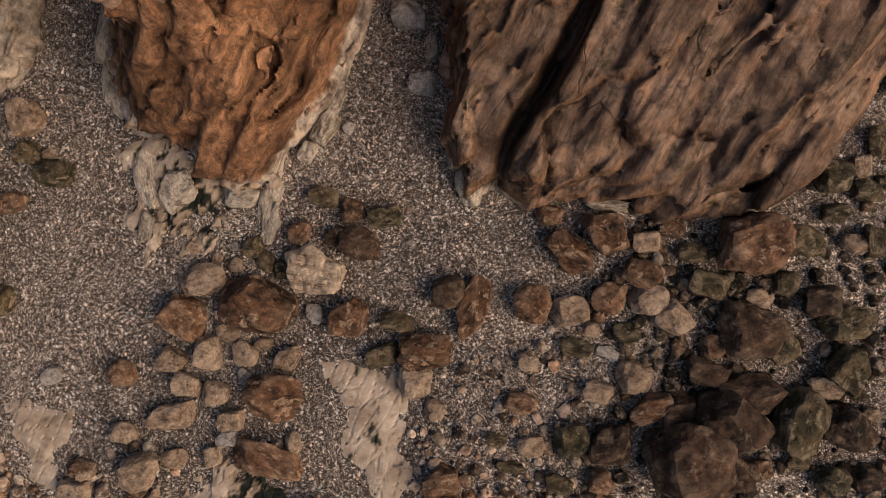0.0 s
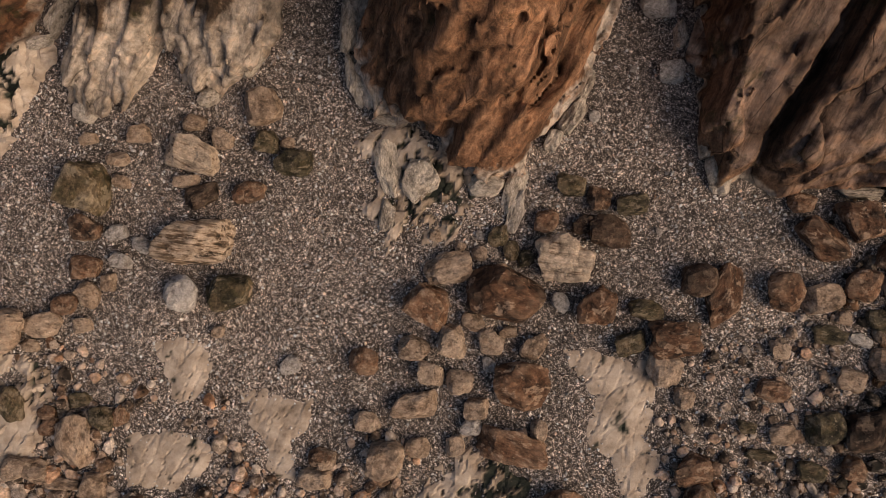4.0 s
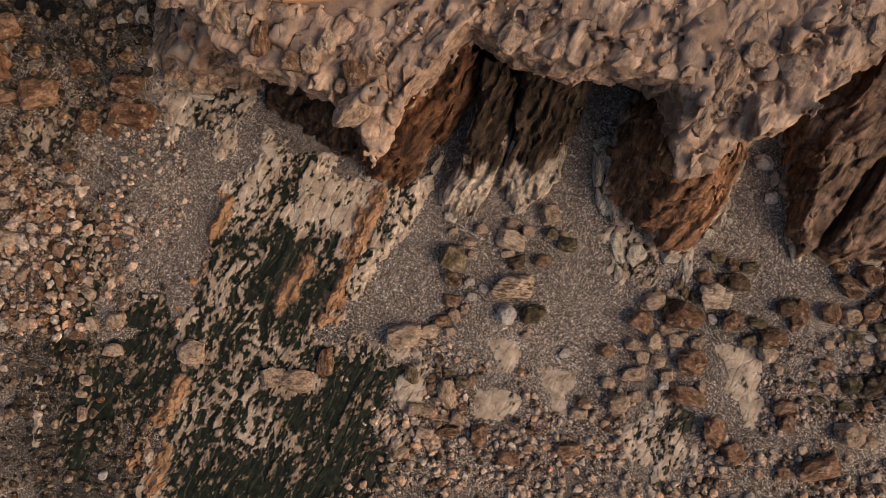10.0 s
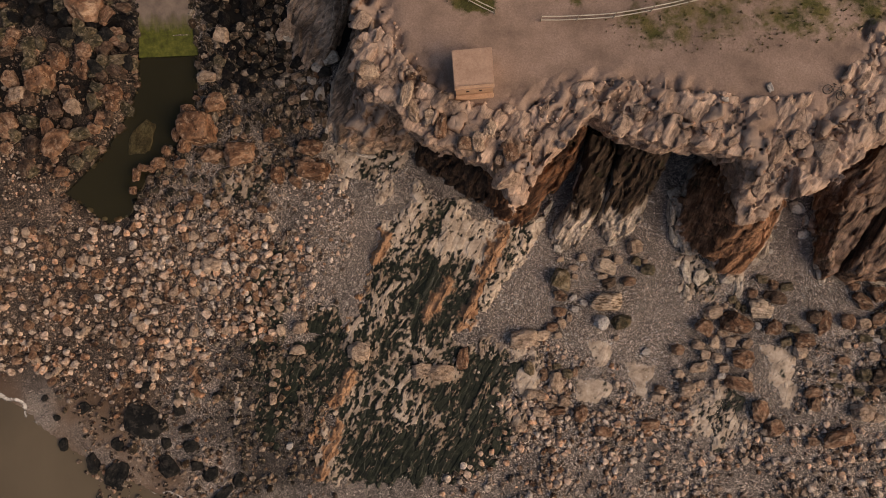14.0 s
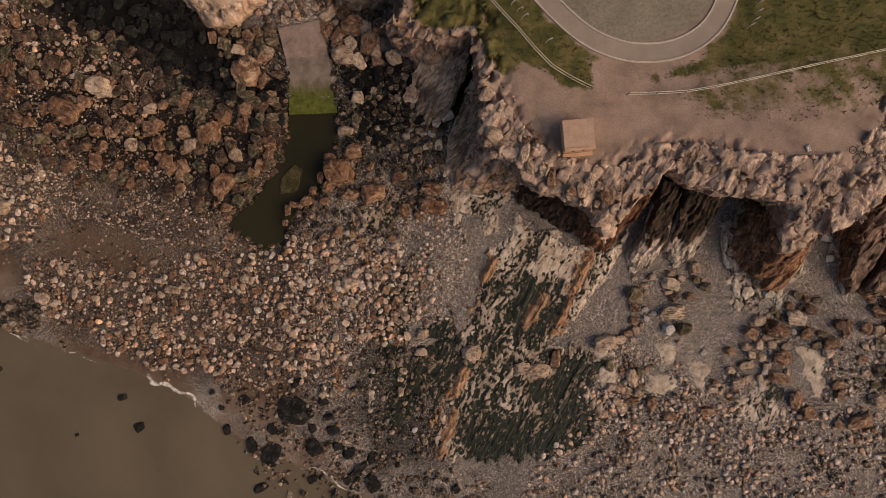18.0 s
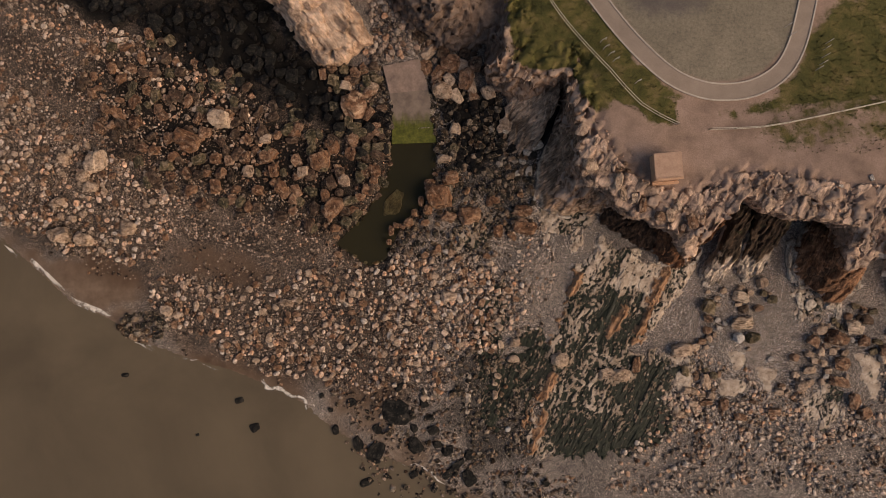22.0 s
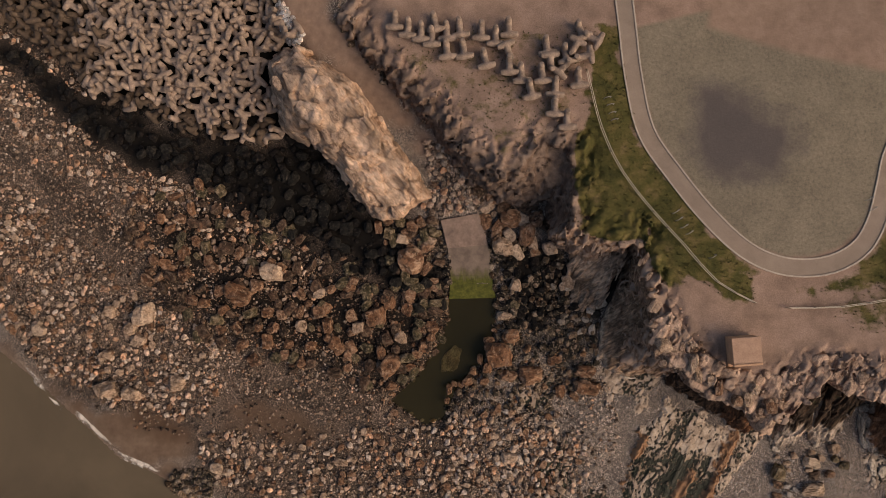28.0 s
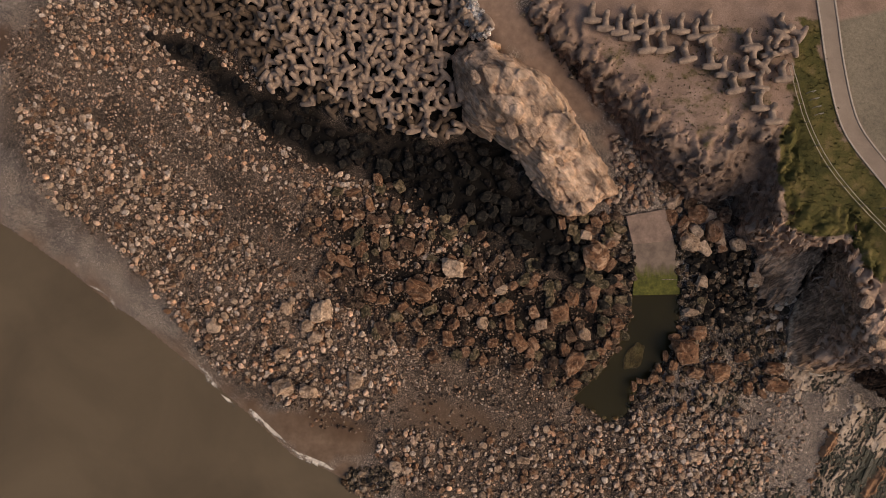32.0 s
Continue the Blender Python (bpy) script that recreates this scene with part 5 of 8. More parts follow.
platform("rock_platform", [(-53.3, 11.0), (-51.3, 11.5), (-49.6, 14.1), (-48.8, 13.9), (-49.1, 11.0), (-50.1, 9.3), (-51.9, 8.8), (-53.1, 9.6)], 47, 0.2, -0.15, label="pale pitted rock ledge near the pool", patchy=0.5, ragged=0.7)
for seed, outline in ((44, [(-51.3, -5.2), (-49.2, -5.0), (-48.7, -8.0), (-47.1, -8.7), (-47.4, -10.1), (-48.4, -11.2), (-51.1, -11.2), (-51.5, -9.0)]), (48, [(-53.3, -7.1), (-52.3, -7.0), (-52.3, -10.9), (-53.1, -10.2)]), (49, [(-48.7, -13.1), (-46.1, -10.9), (-45.5, -13.2), (-46.3, -15.7), (-47.0, -17.6), (-50.2, -17.7)])):
    platform("rock_basin", outline, seed, -0.04, 1.15, label="shallow black rock basin holding seawater and weed", patchy=0.3, ragged=0.35)
platform("rock_platform", [(-52.2, -7.1), (-51.7, -6.5), (-51.5, -10.9), (-52.2, -11.0)], 50, 0.3, -0.3, label="thin tan rock rib between two black basins", ragged=0.4)
PATCHES = [
    ([(-5.9, -3.6), (-5.0, -4.0), (-2.7, -4.5), (-2.6, -5.6), (-2.9, -7.0), (-2.5, -8.3), (-3.1, -9.7), (-3.8, -9.4), (-4.2, -7.7), (-5.0, -6.7), (-4.6, -5.5)], 52),
    ([(-12.2, 3.3), (-11.2, 3.8), (-10.0, 3.4), (-9.4, 2.6), (-8.7, 1.4), (-9.7, 0.5), (-10.9, 0.7), (-11.5, -0.2), (-12.1, 0.2), (-11.8, 1.6)], 53),
    ([(-20.2, -3.8), (-19.0, -3.6), (-18.3, -3.8), (-18.4, -5.1), (-19.0, -6.2), (-19.5, -6.0), (-19.8, -4.9)], 54),
    ([(-18.0, -4.7), (-17.1, -5.1), (-16.0, -5.6), (-14.3, -5.5), (-14.2, -6.4), (-14.4, -7.0), (-15.0, -7.2), (-15.1, -8.7), (-16.0, -8.2), (-16.7, -6.8)], 55),
    ([(-21.3, -7.2), (-19.7, -6.9), (-18.2, -7.6), (-18.4, -8.8), (-20.1, -9.3), (-21.2, -8.9)], 56),
    ([(-11.3, -10.2), (-10.6, -8.6), (-9.4, -8.0), (-7.4, -8.2), (-6.6, -9.2), (-6.5, -11.1), (-7.2, -12.2), (-8.7, -12.8), (-10.6, -12.1)], 58),
    ([(-42.9, 14.0), (-40.0, 14.5), (-36.1, 13.7), (-37.1, 10.8), (-38.6, 8.9), (-39.5, 10.9), (-42.0, 10.9)], 59),
    ([(-29.3, -3.7), (-27.6, -3.4), (-27.5, -5.1), (-28.2, -6.9), (-29.3, -7.3), (-30.3, -6.2)], 60),
    ([(-26.9, -5.4), (-24.8, -5.4), (-25.0, -8.2), (-26.2, -8.2), (-27.1, -6.8)], 61),
]
PATCH_OUTLINES = tuple(poly for poly, _ in PATCHES)
for poly, seed in PATCHES:
    if seed in (53, 58, 59, 60, 61):
        platform("bedrock_patch", poly, seed, 0.18, -0.25, label="pale bedrock mottled with black weed showing through the shingle", patchy=0.8, ragged=0.9)
        continue
    platform("bedrock_patch", poly, seed, 0.18, -1.1, label="flat pale cracked bedrock showing through the shingle", smooth=True, ragged=0.18)


# ---- boulders ----
boulder(-9.69, -1.06, 0.91, 0.58, 0.43, 15, 'p')
boulder(-7.68, -2.04, 1.34, 1.04, 0.78, -15, 'b')
boulder(-10.44, -2.29, 0.88, 0.73, 0.55, -20, 'b')
boulder(-5.56, -0.80, 0.98, 0.91, 0.68, 0, 's')
boulder(-4.38, -2.31, 0.69, 0.79, 0.52, -20, 'b')
boulder(-0.16, -1.90, 0.58, 1.20, 0.43, -28, 'b')
boulder(-1.75, -3.35, 0.88, 0.58, 0.43, 10, 'b')
boulder(-2.18, -4.51, 0.61, 0.54, 0.40, 0, 'p')
boulder(-3.38, -3.62, 0.59, 0.43, 0.32, 15, 'd')
boulder(-2.76, -2.53, 0.61, 0.40, 0.30, 0, 'd')
boulder(-1.11, -1.42, 0.59, 0.59, 0.45, 0, 'u')
boulder(-6.98, -5.16, 1.02, 0.82, 0.62, -3, 'b')
boulder(-7.28, -7.31, 1.27, 0.63, 0.47, -20, 'b')
boulder(-10.70, -5.90, 0.88, 0.50, 0.37, 3, 'p')
boulder(-12.64, -4.29, 0.56, 0.50, 0.37, 0, 'b')
boulder(-10.84, -3.93, 0.56, 0.48, 0.36, -10, 'p')
boulder(-9.55, -3.62, 0.53, 0.59, 0.40, 0, 'p')
boulder(-8.10, -3.66, 0.46, 0.48, 0.35, 0, 'p')
boulder(-6.55, -3.75, 0.40, 0.56, 0.30, -35, 'p')
boulder(-8.72, -2.92, 0.43, 0.38, 0.29, 0, 'p')
boulder(-10.19, -4.79, 0.46, 0.50, 0.35, 0, 'p')
boulder(-9.18, -5.03, 0.50, 0.40, 0.30, 0, 'p')
boulder(-8.66, -5.93, 0.46, 0.43, 0.32, 0, 'p')
boulder(-12.44, -6.49, 0.46, 0.43, 0.32, 20, 'p')
boulder(-11.88, -7.70, 0.71, 0.69, 0.52, 0, 'p')
boulder(-10.64, -7.40, 0.46, 0.36, 0.27, 10, 'p')
boulder(-9.35, -7.29, 0.34, 0.38, 0.25, 0, 'p')
boulder(-8.78, -6.66, 0.40, 0.31, 0.23, 0, 'g')
boulder(-6.49, -6.67, 0.31, 0.40, 0.23, 0, 'p')
boulder(-14.15, -7.81, 0.46, 0.36, 0.27, 0, 'b')
boulder(-14.60, -8.52, 0.53, 0.34, 0.25, 0, 'p')
boulder(-8.18, -4.45, 0.24, 0.29, 0.18, 0, 'g')
boulder(-7.48, -3.27, 0.34, 0.24, 0.18, 0, 'p')
boulder(-5.69, -2.22, 0.31, 0.40, 0.23, 0, 'g')
boulder(-5.30, 1.77, 0.53, 0.43, 0.32, 0, 'd')
boulder(-4.36, 1.34, 0.43, 0.40, 0.30, 0, 'b')
boulder(-3.28, 1.18, 0.62, 0.40, 0.30, 5, 'd')
boulder(-4.02, 0.12, 0.75, 0.65, 0.49, 0, 'u')
boulder(-6.23, 0.60, 0.43, 0.43, 0.32, 0, 'b')
boulder(-7.38, -0.47, 0.29, 0.34, 0.22, 0, 'd')
boulder(-6.88, -0.72, 0.29, 0.29, 0.22, 0, 'd')
boulder(-7.82, 0.02, 0.38, 0.38, 0.29, 0, 'd')
boulder(-8.54, -0.53, 0.29, 0.27, 0.20, 0, 'p')
boulder(-9.18, -0.33, 0.21, 0.19, 0.14, 0, 'p')
boulder(-10.09, 0.08, 0.25, 0.23, 0.17, 0, 'p')
boulder(-8.48, 0.08, 0.17, 0.17, 0.13, 0, 'g')
boulder(-4.81, 0.50, 0.48, 0.38, 0.29, 0, 'u')
boulder(3.07, -0.08, 0.94, 0.65, 0.49, -30, 'b')
boulder(4.34, 0.49, 0.69, 0.82, 0.52, 20, 'b')
boulder(2.41, 1.16, 0.48, 0.34, 0.25, 0, 'b')
boulder(5.58, 0.30, 0.53, 0.43, 0.32, 0, 'p')
boulder(6.42, 0.68, 0.48, 0.38, 0.29, 0, 'b')
boulder(5.40, -0.74, 0.67, 0.53, 0.40, -20, 'b')
boulder(1.84, -1.89, 0.67, 0.65, 0.49, 0, 'b')
boulder(3.10, -2.07, 0.67, 0.53, 0.40, 0, 'p')
boulder(4.38, -1.68, 0.62, 0.58, 0.43, -20, 'b')
boulder(5.58, -1.68, 0.67, 0.53, 0.40, 10, 'p')
boulder(6.42, -2.33, 0.69, 0.59, 0.45, -30, 'p')
boulder(3.72, -2.73, 0.34, 0.27, 0.20, 0, 'p')
boulder(3.29, -3.34, 0.58, 0.36, 0.27, 0, 'd')
boulder(4.38, -3.48, 0.43, 0.24, 0.18, -30, 'g')
boulder(4.94, -2.81, 0.48, 0.43, 0.32, 0, 'd')
boulder(1.69, -3.89, 0.36, 0.36, 0.27, 0, 'p')
boulder(5.21, -4.28, 0.63, 0.50, 0.37, 0, 'p')
boulder(3.97, -4.77, 0.54, 0.44, 0.33, -20, 'p')
boulder(3.16, -4.76, 0.19, 0.24, 0.14, 0, 'p')
boulder(1.37, -5.17, 0.56, 0.40, 0.30, -15, 'b')
boulder(1.80, -6.74, 0.50, 0.36, 0.27, 5, 'p')
boulder(3.16, -6.43, 0.62, 0.59, 0.45, 0, 'd')
boulder(4.47, -6.60, 0.79, 0.75, 0.56, 0, 'u')
boulder(6.69, -6.84, 1.44, 1.25, 1.00, 12, 'u')
boulder(8.16, -5.69, 1.15, 1.06, 0.95, -20, 'u')
boulder(6.51, -5.52, 0.86, 0.58, 0.43, 30, 'u')
boulder(8.25, -7.37, 0.86, 0.77, 0.58, 10, 'u')
boulder(5.86, -5.25, 0.86, 0.53, 0.40, 10, 'b')
boulder(8.88, -4.74, 1.07, 0.82, 0.62, 20, 'u')
boulder(7.61, -4.20, 0.73, 0.54, 0.40, -10, 'u')
boulder(8.97, -2.69, 1.07, 0.88, 0.66, -5, 'u')
boulder(7.61, -1.11, 0.73, 0.54, 0.40, -20, 'd')
boulder(7.15, -0.17, 0.58, 0.38, 0.29, 0, 'd')
boulder(8.88, 0.30, 1.17, 1.07, 0.81, 0, 'b')
boulder(9.34, -1.66, 0.48, 0.34, 0.25, 0, 'p')
boulder(7.79, -3.26, 0.43, 0.43, 0.32, 0, 'b')
boulder(10.06, -3.24, 0.58, 0.59, 0.43, 30, 'd')
boulder(10.33, -5.56, 0.82, 1.17, 0.62, -15, 'd')
boulder(11.94, -5.90, 0.88, 0.79, 0.59, -30, 'u')
boulder(11.94, -3.87, 0.73, 0.82, 0.55, -20, 'd')
boulder(11.41, -4.61, 0.58, 0.38, 0.29, 0, 'p')
boulder(12.83, -5.42, 0.38, 0.29, 0.22, 0, 'p')
boulder(12.39, 0.20, 0.48, 0.38, 0.29, 0, 'p')
boulder(13.01, 0.20, 0.38, 0.59, 0.29, 0, 'd')
boulder(12.03, -2.38, 0.88, 0.59, 0.45, 0, 'd')
boulder(11.23, -1.65, 0.69, 0.59, 0.45, 0, 'u')
boulder(10.69, 0.20, 0.69, 0.59, 0.45, 0, 'd')
boulder(10.06, -1.10, 0.43, 0.43, 0.32, 0, 'd')
boulder(8.97, -6.14, 0.38, 0.48, 0.29, 0, 'p')
boulder(9.34, -7.34, 0.40, 0.38, 0.29, 0, 'b')
boulder(10.60, -7.04, 0.43, 0.34, 0.25, 0, 'd')
boulder(11.50, -7.57, 0.58, 0.48, 0.36, 0, 'd')
boulder(12.74, -7.55, 0.58, 0.48, 0.36, 0, 'u')
boulder(4.00, -7.84, 0.46, 0.40, 0.30, 0, 'b')
boulder(2.69, -7.96, 0.48, 0.38, 0.29, 0, 'd')
boulder(-1.21, -7.86, 0.69, 0.59, 0.45, 0, 'b')
boulder(1.08, -7.43, 0.53, 0.24, 0.18, 0, 'd')
boulder(0.61, -6.52, 0.34, 0.27, 0.20, 0, 'd')
boulder(-1.50, -5.52, 0.36, 0.34, 0.25, 0, 'p')
boulder(-1.94, 5.74, 0.50, 0.43, 0.32, 0, 'g')
boulder(-2.37, 7.92, 0.62, 0.58, 0.43, 0, 'g')
boulder(-3.20, 5.82, 0.13, 0.13, 0.10, 0, 'g')
boulder(-4.51, 4.19, 0.21, 0.19, 0.14, 0, 'g')
boulder(-16.16, 4.69, 0.67, 0.63, 0.47, 0, 'p')
boulder(-15.02, 2.62, 0.69, 0.50, 0.37, -10, 'd')
boulder(-15.37, 3.42, 0.29, 0.21, 0.16, 0, 'p')
boulder(-16.63, 1.63, 0.53, 0.43, 0.32, 10, 'b')
boulder(-16.16, 3.43, 0.48, 0.43, 0.32, 0, 'd')
boulder(-16.90, -1.79, 0.29, 0.38, 0.22, 0, 'p')
boulder(-15.22, -4.48, 0.38, 0.38, 0.15, 0, 'g')
boulder(0.61, -5.56, 0.17, 0.13, 0.10, 0, 'g')
boulder(-2.31, 0.19, 0.13, 0.12, 0.09, 0, 'g')
boulder(11.58, 2.43, 0.67, 0.59, 0.45, 0, 'd')
boulder(12.56, 2.79, 0.34, 0.43, 0.25, 0, 'p')
boulder(12.74, 1.86, 0.48, 0.43, 0.32, 0, 'd')
boulder(11.67, 1.22, 0.48, 0.34, 0.25, 0, 'd')
boulder(13.10, 3.52, 0.38, 0.50, 0.29, 0, 'd')
boulder(-18.74, 2.97, 1.00, 0.65, 0.49, -25, 's')
boulder(-18.53, -0.20, 1.49, 0.86, 0.65, -3, 's')
boulder(-19.20, -1.87, 0.65, 0.65, 0.49, -20, 'g')
boulder(-17.40, -1.97, 0.84, 0.71, 0.53, 15, 'd')
boulder(-22.82, 1.89, 0.96, 0.96, 0.72, -5, 'd')
boulder(-22.71, 0.36, 0.61, 0.51, 0.38, 0, 'b')
boulder(-21.55, 0.26, 0.39, 0.34, 0.26, 0, 'g')
boulder(-20.65, -0.21, 0.34, 0.34, 0.26, 0, 'g')
boulder(-21.41, -0.82, 0.35, 0.35, 0.27, 0, 'g')
boulder(-22.78, -1.02, 0.61, 0.41, 0.31, 0, 'b')
boulder(-21.94, -1.53, 0.27, 0.37, 0.21, 0, 'p')
boulder(-22.61, -2.08, 0.47, 0.44, 0.33, -30, 'p')
boulder(-23.52, -2.33, 0.54, 0.41, 0.31, 0, 'b')
boulder(-24.31, -3.15, 0.71, 0.45, 0.34, 12, 'p')
boulder(-22.93, -3.14, 0.39, 0.29, 0.22, 0, 'p')
boulder(-25.74, -3.53, 0.49, 0.61, 0.37, 0, 'p')
boulder(-24.95, -3.87, 0.37, 0.25, 0.18, 0, 'p')
boulder(-18.73, 4.14, 0.44, 0.34, 0.26, 0, 'p')
boulder(-20.86, 3.76, 0.47, 0.37, 0.28, 15, 'p')
boulder(-17.64, 3.52, 0.41, 0.41, 0.31, 0, 'p')
boulder(-22.64, 3.66, 0.34, 0.27, 0.21, 0, 'p')
boulder(-21.55, 2.90, 0.44, 0.31, 0.24, 15, 'p')
boulder(-21.40, 2.04, 0.29, 0.29, 0.22, 0, 'p')
boulder(-18.43, 1.56, 0.65, 0.41, 0.31, 25, 'u')
boulder(-19.05, 2.10, 0.49, 0.27, 0.21, 0, 'p')
boulder(-16.68, 1.58, 0.57, 0.44, 0.33, 20, 'b')
boulder(-17.88, -3.32, 0.27, 0.24, 0.18, 0, 'p')
boulder(-23.04, -7.34, 0.63, 0.96, 0.47, 10, 'p')
boulder(-23.04, -5.85, 0.44, 0.29, 0.22, 0, 'd')
boulder(-24.10, -6.89, 0.39, 0.34, 0.26, 0, 'b')
boulder(-24.32, -6.28, 0.39, 0.29, 0.22, 0, 'b')
boulder(-25.39, -8.35, 0.59, 0.49, 0.37, 15, 'p')
boulder(-22.52, -8.90, 0.54, 0.49, 0.37, 0, 'p')
boulder(-24.53, -8.64, 0.39, 0.29, 0.22, 0, 'b')
boulder(-21.46, -6.34, 0.29, 0.44, 0.22, 0, 'b')
boulder(-22.09, -6.45, 0.49, 0.49, 0.37, 0, 'd')
boulder(-23.58, -8.92, 0.69, 0.29, 0.22, 0, 'p')
boulder(-13.95, -7.83, 0.39, 0.34, 0.26, 0, 'p')
boulder(-14.26, -8.53, 0.49, 0.39, 0.29, 0, 'p')
boulder(-25.49, -6.09, 0.49, 0.69, 0.37, 0, 'd')
boulder(-26.15, -3.32, 1.30, 0.87, 0.65, 5, 'p')
boulder(-33.14, -6.54, 1.22, 0.78, 0.59, 0, 'p')
boulder(-34.95, -6.28, 0.96, 0.70, 0.52, 0, 'p')
boulder(-31.33, -5.29, 0.61, 1.04, 0.46, 0, 'b')
boulder(-40.82, -4.46, 1.13, 0.87, 0.65, 0, 'p')
boulder(-46.22, -2.51, 0.61, 0.61, 0.46, 0, 'p')
boulder(-46.60, -4.50, 0.61, 0.43, 0.33, 0, 'p')
boulder(-45.02, 11.93, 1.39, 0.96, 0.72, 0, 'b')
boulder(-23.00, -9.77, 0.87, 0.43, 0.33, 0, 'b')
boulder(-24.58, -8.39, 0.52, 0.52, 0.39, 0, 'p')
boulder(-24.58, -9.97, 0.61, 0.49, 0.37, 0, 'p')
boulder(-26.35, -11.22, 0.70, 0.43, 0.33, 0, 'p')
boulder(-15.03, -10.86, 0.87, 0.52, 0.39, 0, 'b')
boulder(-18.99, -11.62, 0.78, 0.52, 0.39, 0, 'b')
boulder(-21.07, -9.91, 0.61, 0.78, 0.46, 0, 'b')
boulder(-5.58, -9.68, 0.78, 0.96, 0.59, 0, 'b')
boulder(-4.42, -11.02, 0.78, 0.78, 0.59, 0, 'b')
boulder(1.16, -11.94, 1.56, 0.78, 0.59, 10, 'b')
boulder(2.79, -9.56, 0.96, 0.78, 0.59, 0, 'p')
boulder(4.24, -10.21, 0.52, 0.43, 0.33, 0, 'p')
boulder(-1.12, -8.94, 0.61, 0.70, 0.46, 0, 'b')
boulder(-1.13, -12.25, 0.52, 0.43, 0.33, 0, 'b')
boulder(-1.76, -3.54, 0.96, 0.61, 0.46, 0, 'b')
boulder(-87.22, 23.39, 1.92, 1.44, 1.08, -20, 'o')
boulder(-82.91, 25.94, 1.37, 1.30, 0.98, 0, 'p')
boulder(-85.07, 24.36, 0.89, 0.75, 0.57, 0, 'b')
boulder(-70.28, 20.63, 1.24, 1.37, 0.93, 10, 'o')
boulder(-75.22, 17.04, 0.82, 1.10, 0.62, 0, 'o')
boulder(-68.60, 14.74, 1.17, 1.58, 0.87, -30, 'o')
boulder(-65.69, 27.15, 1.65, 1.58, 1.18, 0, 'b')
boulder(-77.30, 21.02, 0.96, 0.82, 0.62, 0, 'b')
boulder(-99.15, 20.80, 1.44, 1.37, 1.03, 10, 'p')
boulder(-101.36, 19.19, 0.89, 0.82, 0.62, 0, 'p')
boulder(-100.13, 17.63, 1.03, 0.82, 0.62, 0, 'p')
boulder(-103.89, 21.40, 0.89, 0.82, 0.62, 0, 'p')
boulder(-112.91, 18.96, 0.89, 0.82, 0.62, 0, 'p')
boulder(-104.31, 15.87, 0.96, 0.75, 0.57, 0, 'p')
boulder(-104.14, 11.62, 1.44, 1.24, 0.93, 20, 'p')
boulder(-100.93, 10.91, 1.10, 0.96, 0.72, 0, 'p')
boulder(-95.25, 12.32, 1.03, 0.96, 0.72, 0, 'p')
boulder(-73.67, 31.40, 0.86, 1.03, 0.64, 0, 'k')
boulder(-54.66, 28.74, 1.30, 1.24, 0.93, 0, 'p')
boulder(-51.92, 30.42, 1.03, 1.54, 0.77, 0, 'b')
boulder(-53.60, 32.15, 1.30, 1.10, 0.82, 0, 'b')
boulder(-55.97, 34.58, 0.96, 0.82, 0.62, 0, 'b')
boulder(-55.33, 30.46, 0.75, 1.03, 0.57, 0, 'b')
boulder(-50.88, 32.11, 0.96, 0.96, 0.72, 0, 'b')
boulder(-63.59, 29.54, 0.82, 0.75, 0.57, 0, 'p')
boulder(-67.05, 29.93, 0.86, 0.69, 0.51, 0, 'p')
boulder(-65.65, 31.29, 0.75, 0.75, 0.57, 0, 'b')
boulder(-47.24, 24.23, 0.82, 0.75, 0.57, 0, 'p')
boulder(-90.30, 1.79, 0.82, 0.75, 0.57, 0, 'p')
boulder(-74.67, 2.60, 0.89, 0.55, 0.41, 0, 'p')
boulder(-54.24, 3.29, 1.03, 0.62, 0.46, 0, 'p')
boulder(-72.39, 19.25, 0.82, 0.89, 0.62, 0, 'p')
boulder(-67.17, 17.84, 0.75, 0.89, 0.57, 0, 'p')
boulder(-77.27, 23.45, 0.82, 0.69, 0.51, 0, 'p')
boulder(-79.43, 19.29, 0.75, 0.75, 0.57, 0, 'p')
boulder(-81.59, 15.81, 0.69, 0.69, 0.51, 0, 'b')
boulder(-79.77, 21.03, 0.75, 0.82, 0.57, 0, 'b')
boulder(-69.21, 22.69, 0.82, 0.69, 0.51, 0, 'b')
boulder(-73.04, 24.80, 0.69, 0.62, 0.46, 0, 'b')
boulder(-73.83, 15.79, 0.69, 0.75, 0.51, 0, 'b')
boulder(-81.90, 20.70, 0.69, 0.69, 0.51, 0, 'b')
boulder(-62.61, 24.02, 0.51, 0.62, 0.39, 0, 'd')
boulder(-55.13, 16.42, 1.37, 1.03, 0.77, 0, 'b')

boulder(-55.21, 15.63, 1.56, 1.70, 1.17, 10, 'o')
boulder(-51.49, 13.39, 1.42, 1.09, 0.81, 10, 'o')
boulder(-44.75, 11.89, 1.46, 0.99, 0.74, -8, 'o')
boulder(-46.37, 10.67, 0.71, 0.47, 0.35, -30, 'o')
boulder(-45.13, 13.92, 1.23, 0.80, 0.60, -12, 'o')
boulder(-47.99, 11.31, 0.66, 0.80, 0.50, 0, 'o')
boulder(-48.61, 15.04, 0.85, 0.57, 0.42, 0, 'o')
boulder(-56.67, 14.15, 0.61, 0.76, 0.46, 0, 'o')
boulder(-54.05, 18.04, 1.13, 0.85, 0.64, 20, 'o')
boulder(-54.64, 20.43, 0.94, 0.61, 0.46, 0, 'p')
boulder(-53.32, 24.19, 0.76, 0.80, 0.57, 0, 'p')
boulder(-53.33, 21.76, 0.61, 0.57, 0.42, 0, 'd')
boulder(-59.10, 12.68, 0.66, 0.66, 0.50, 0, 'o')
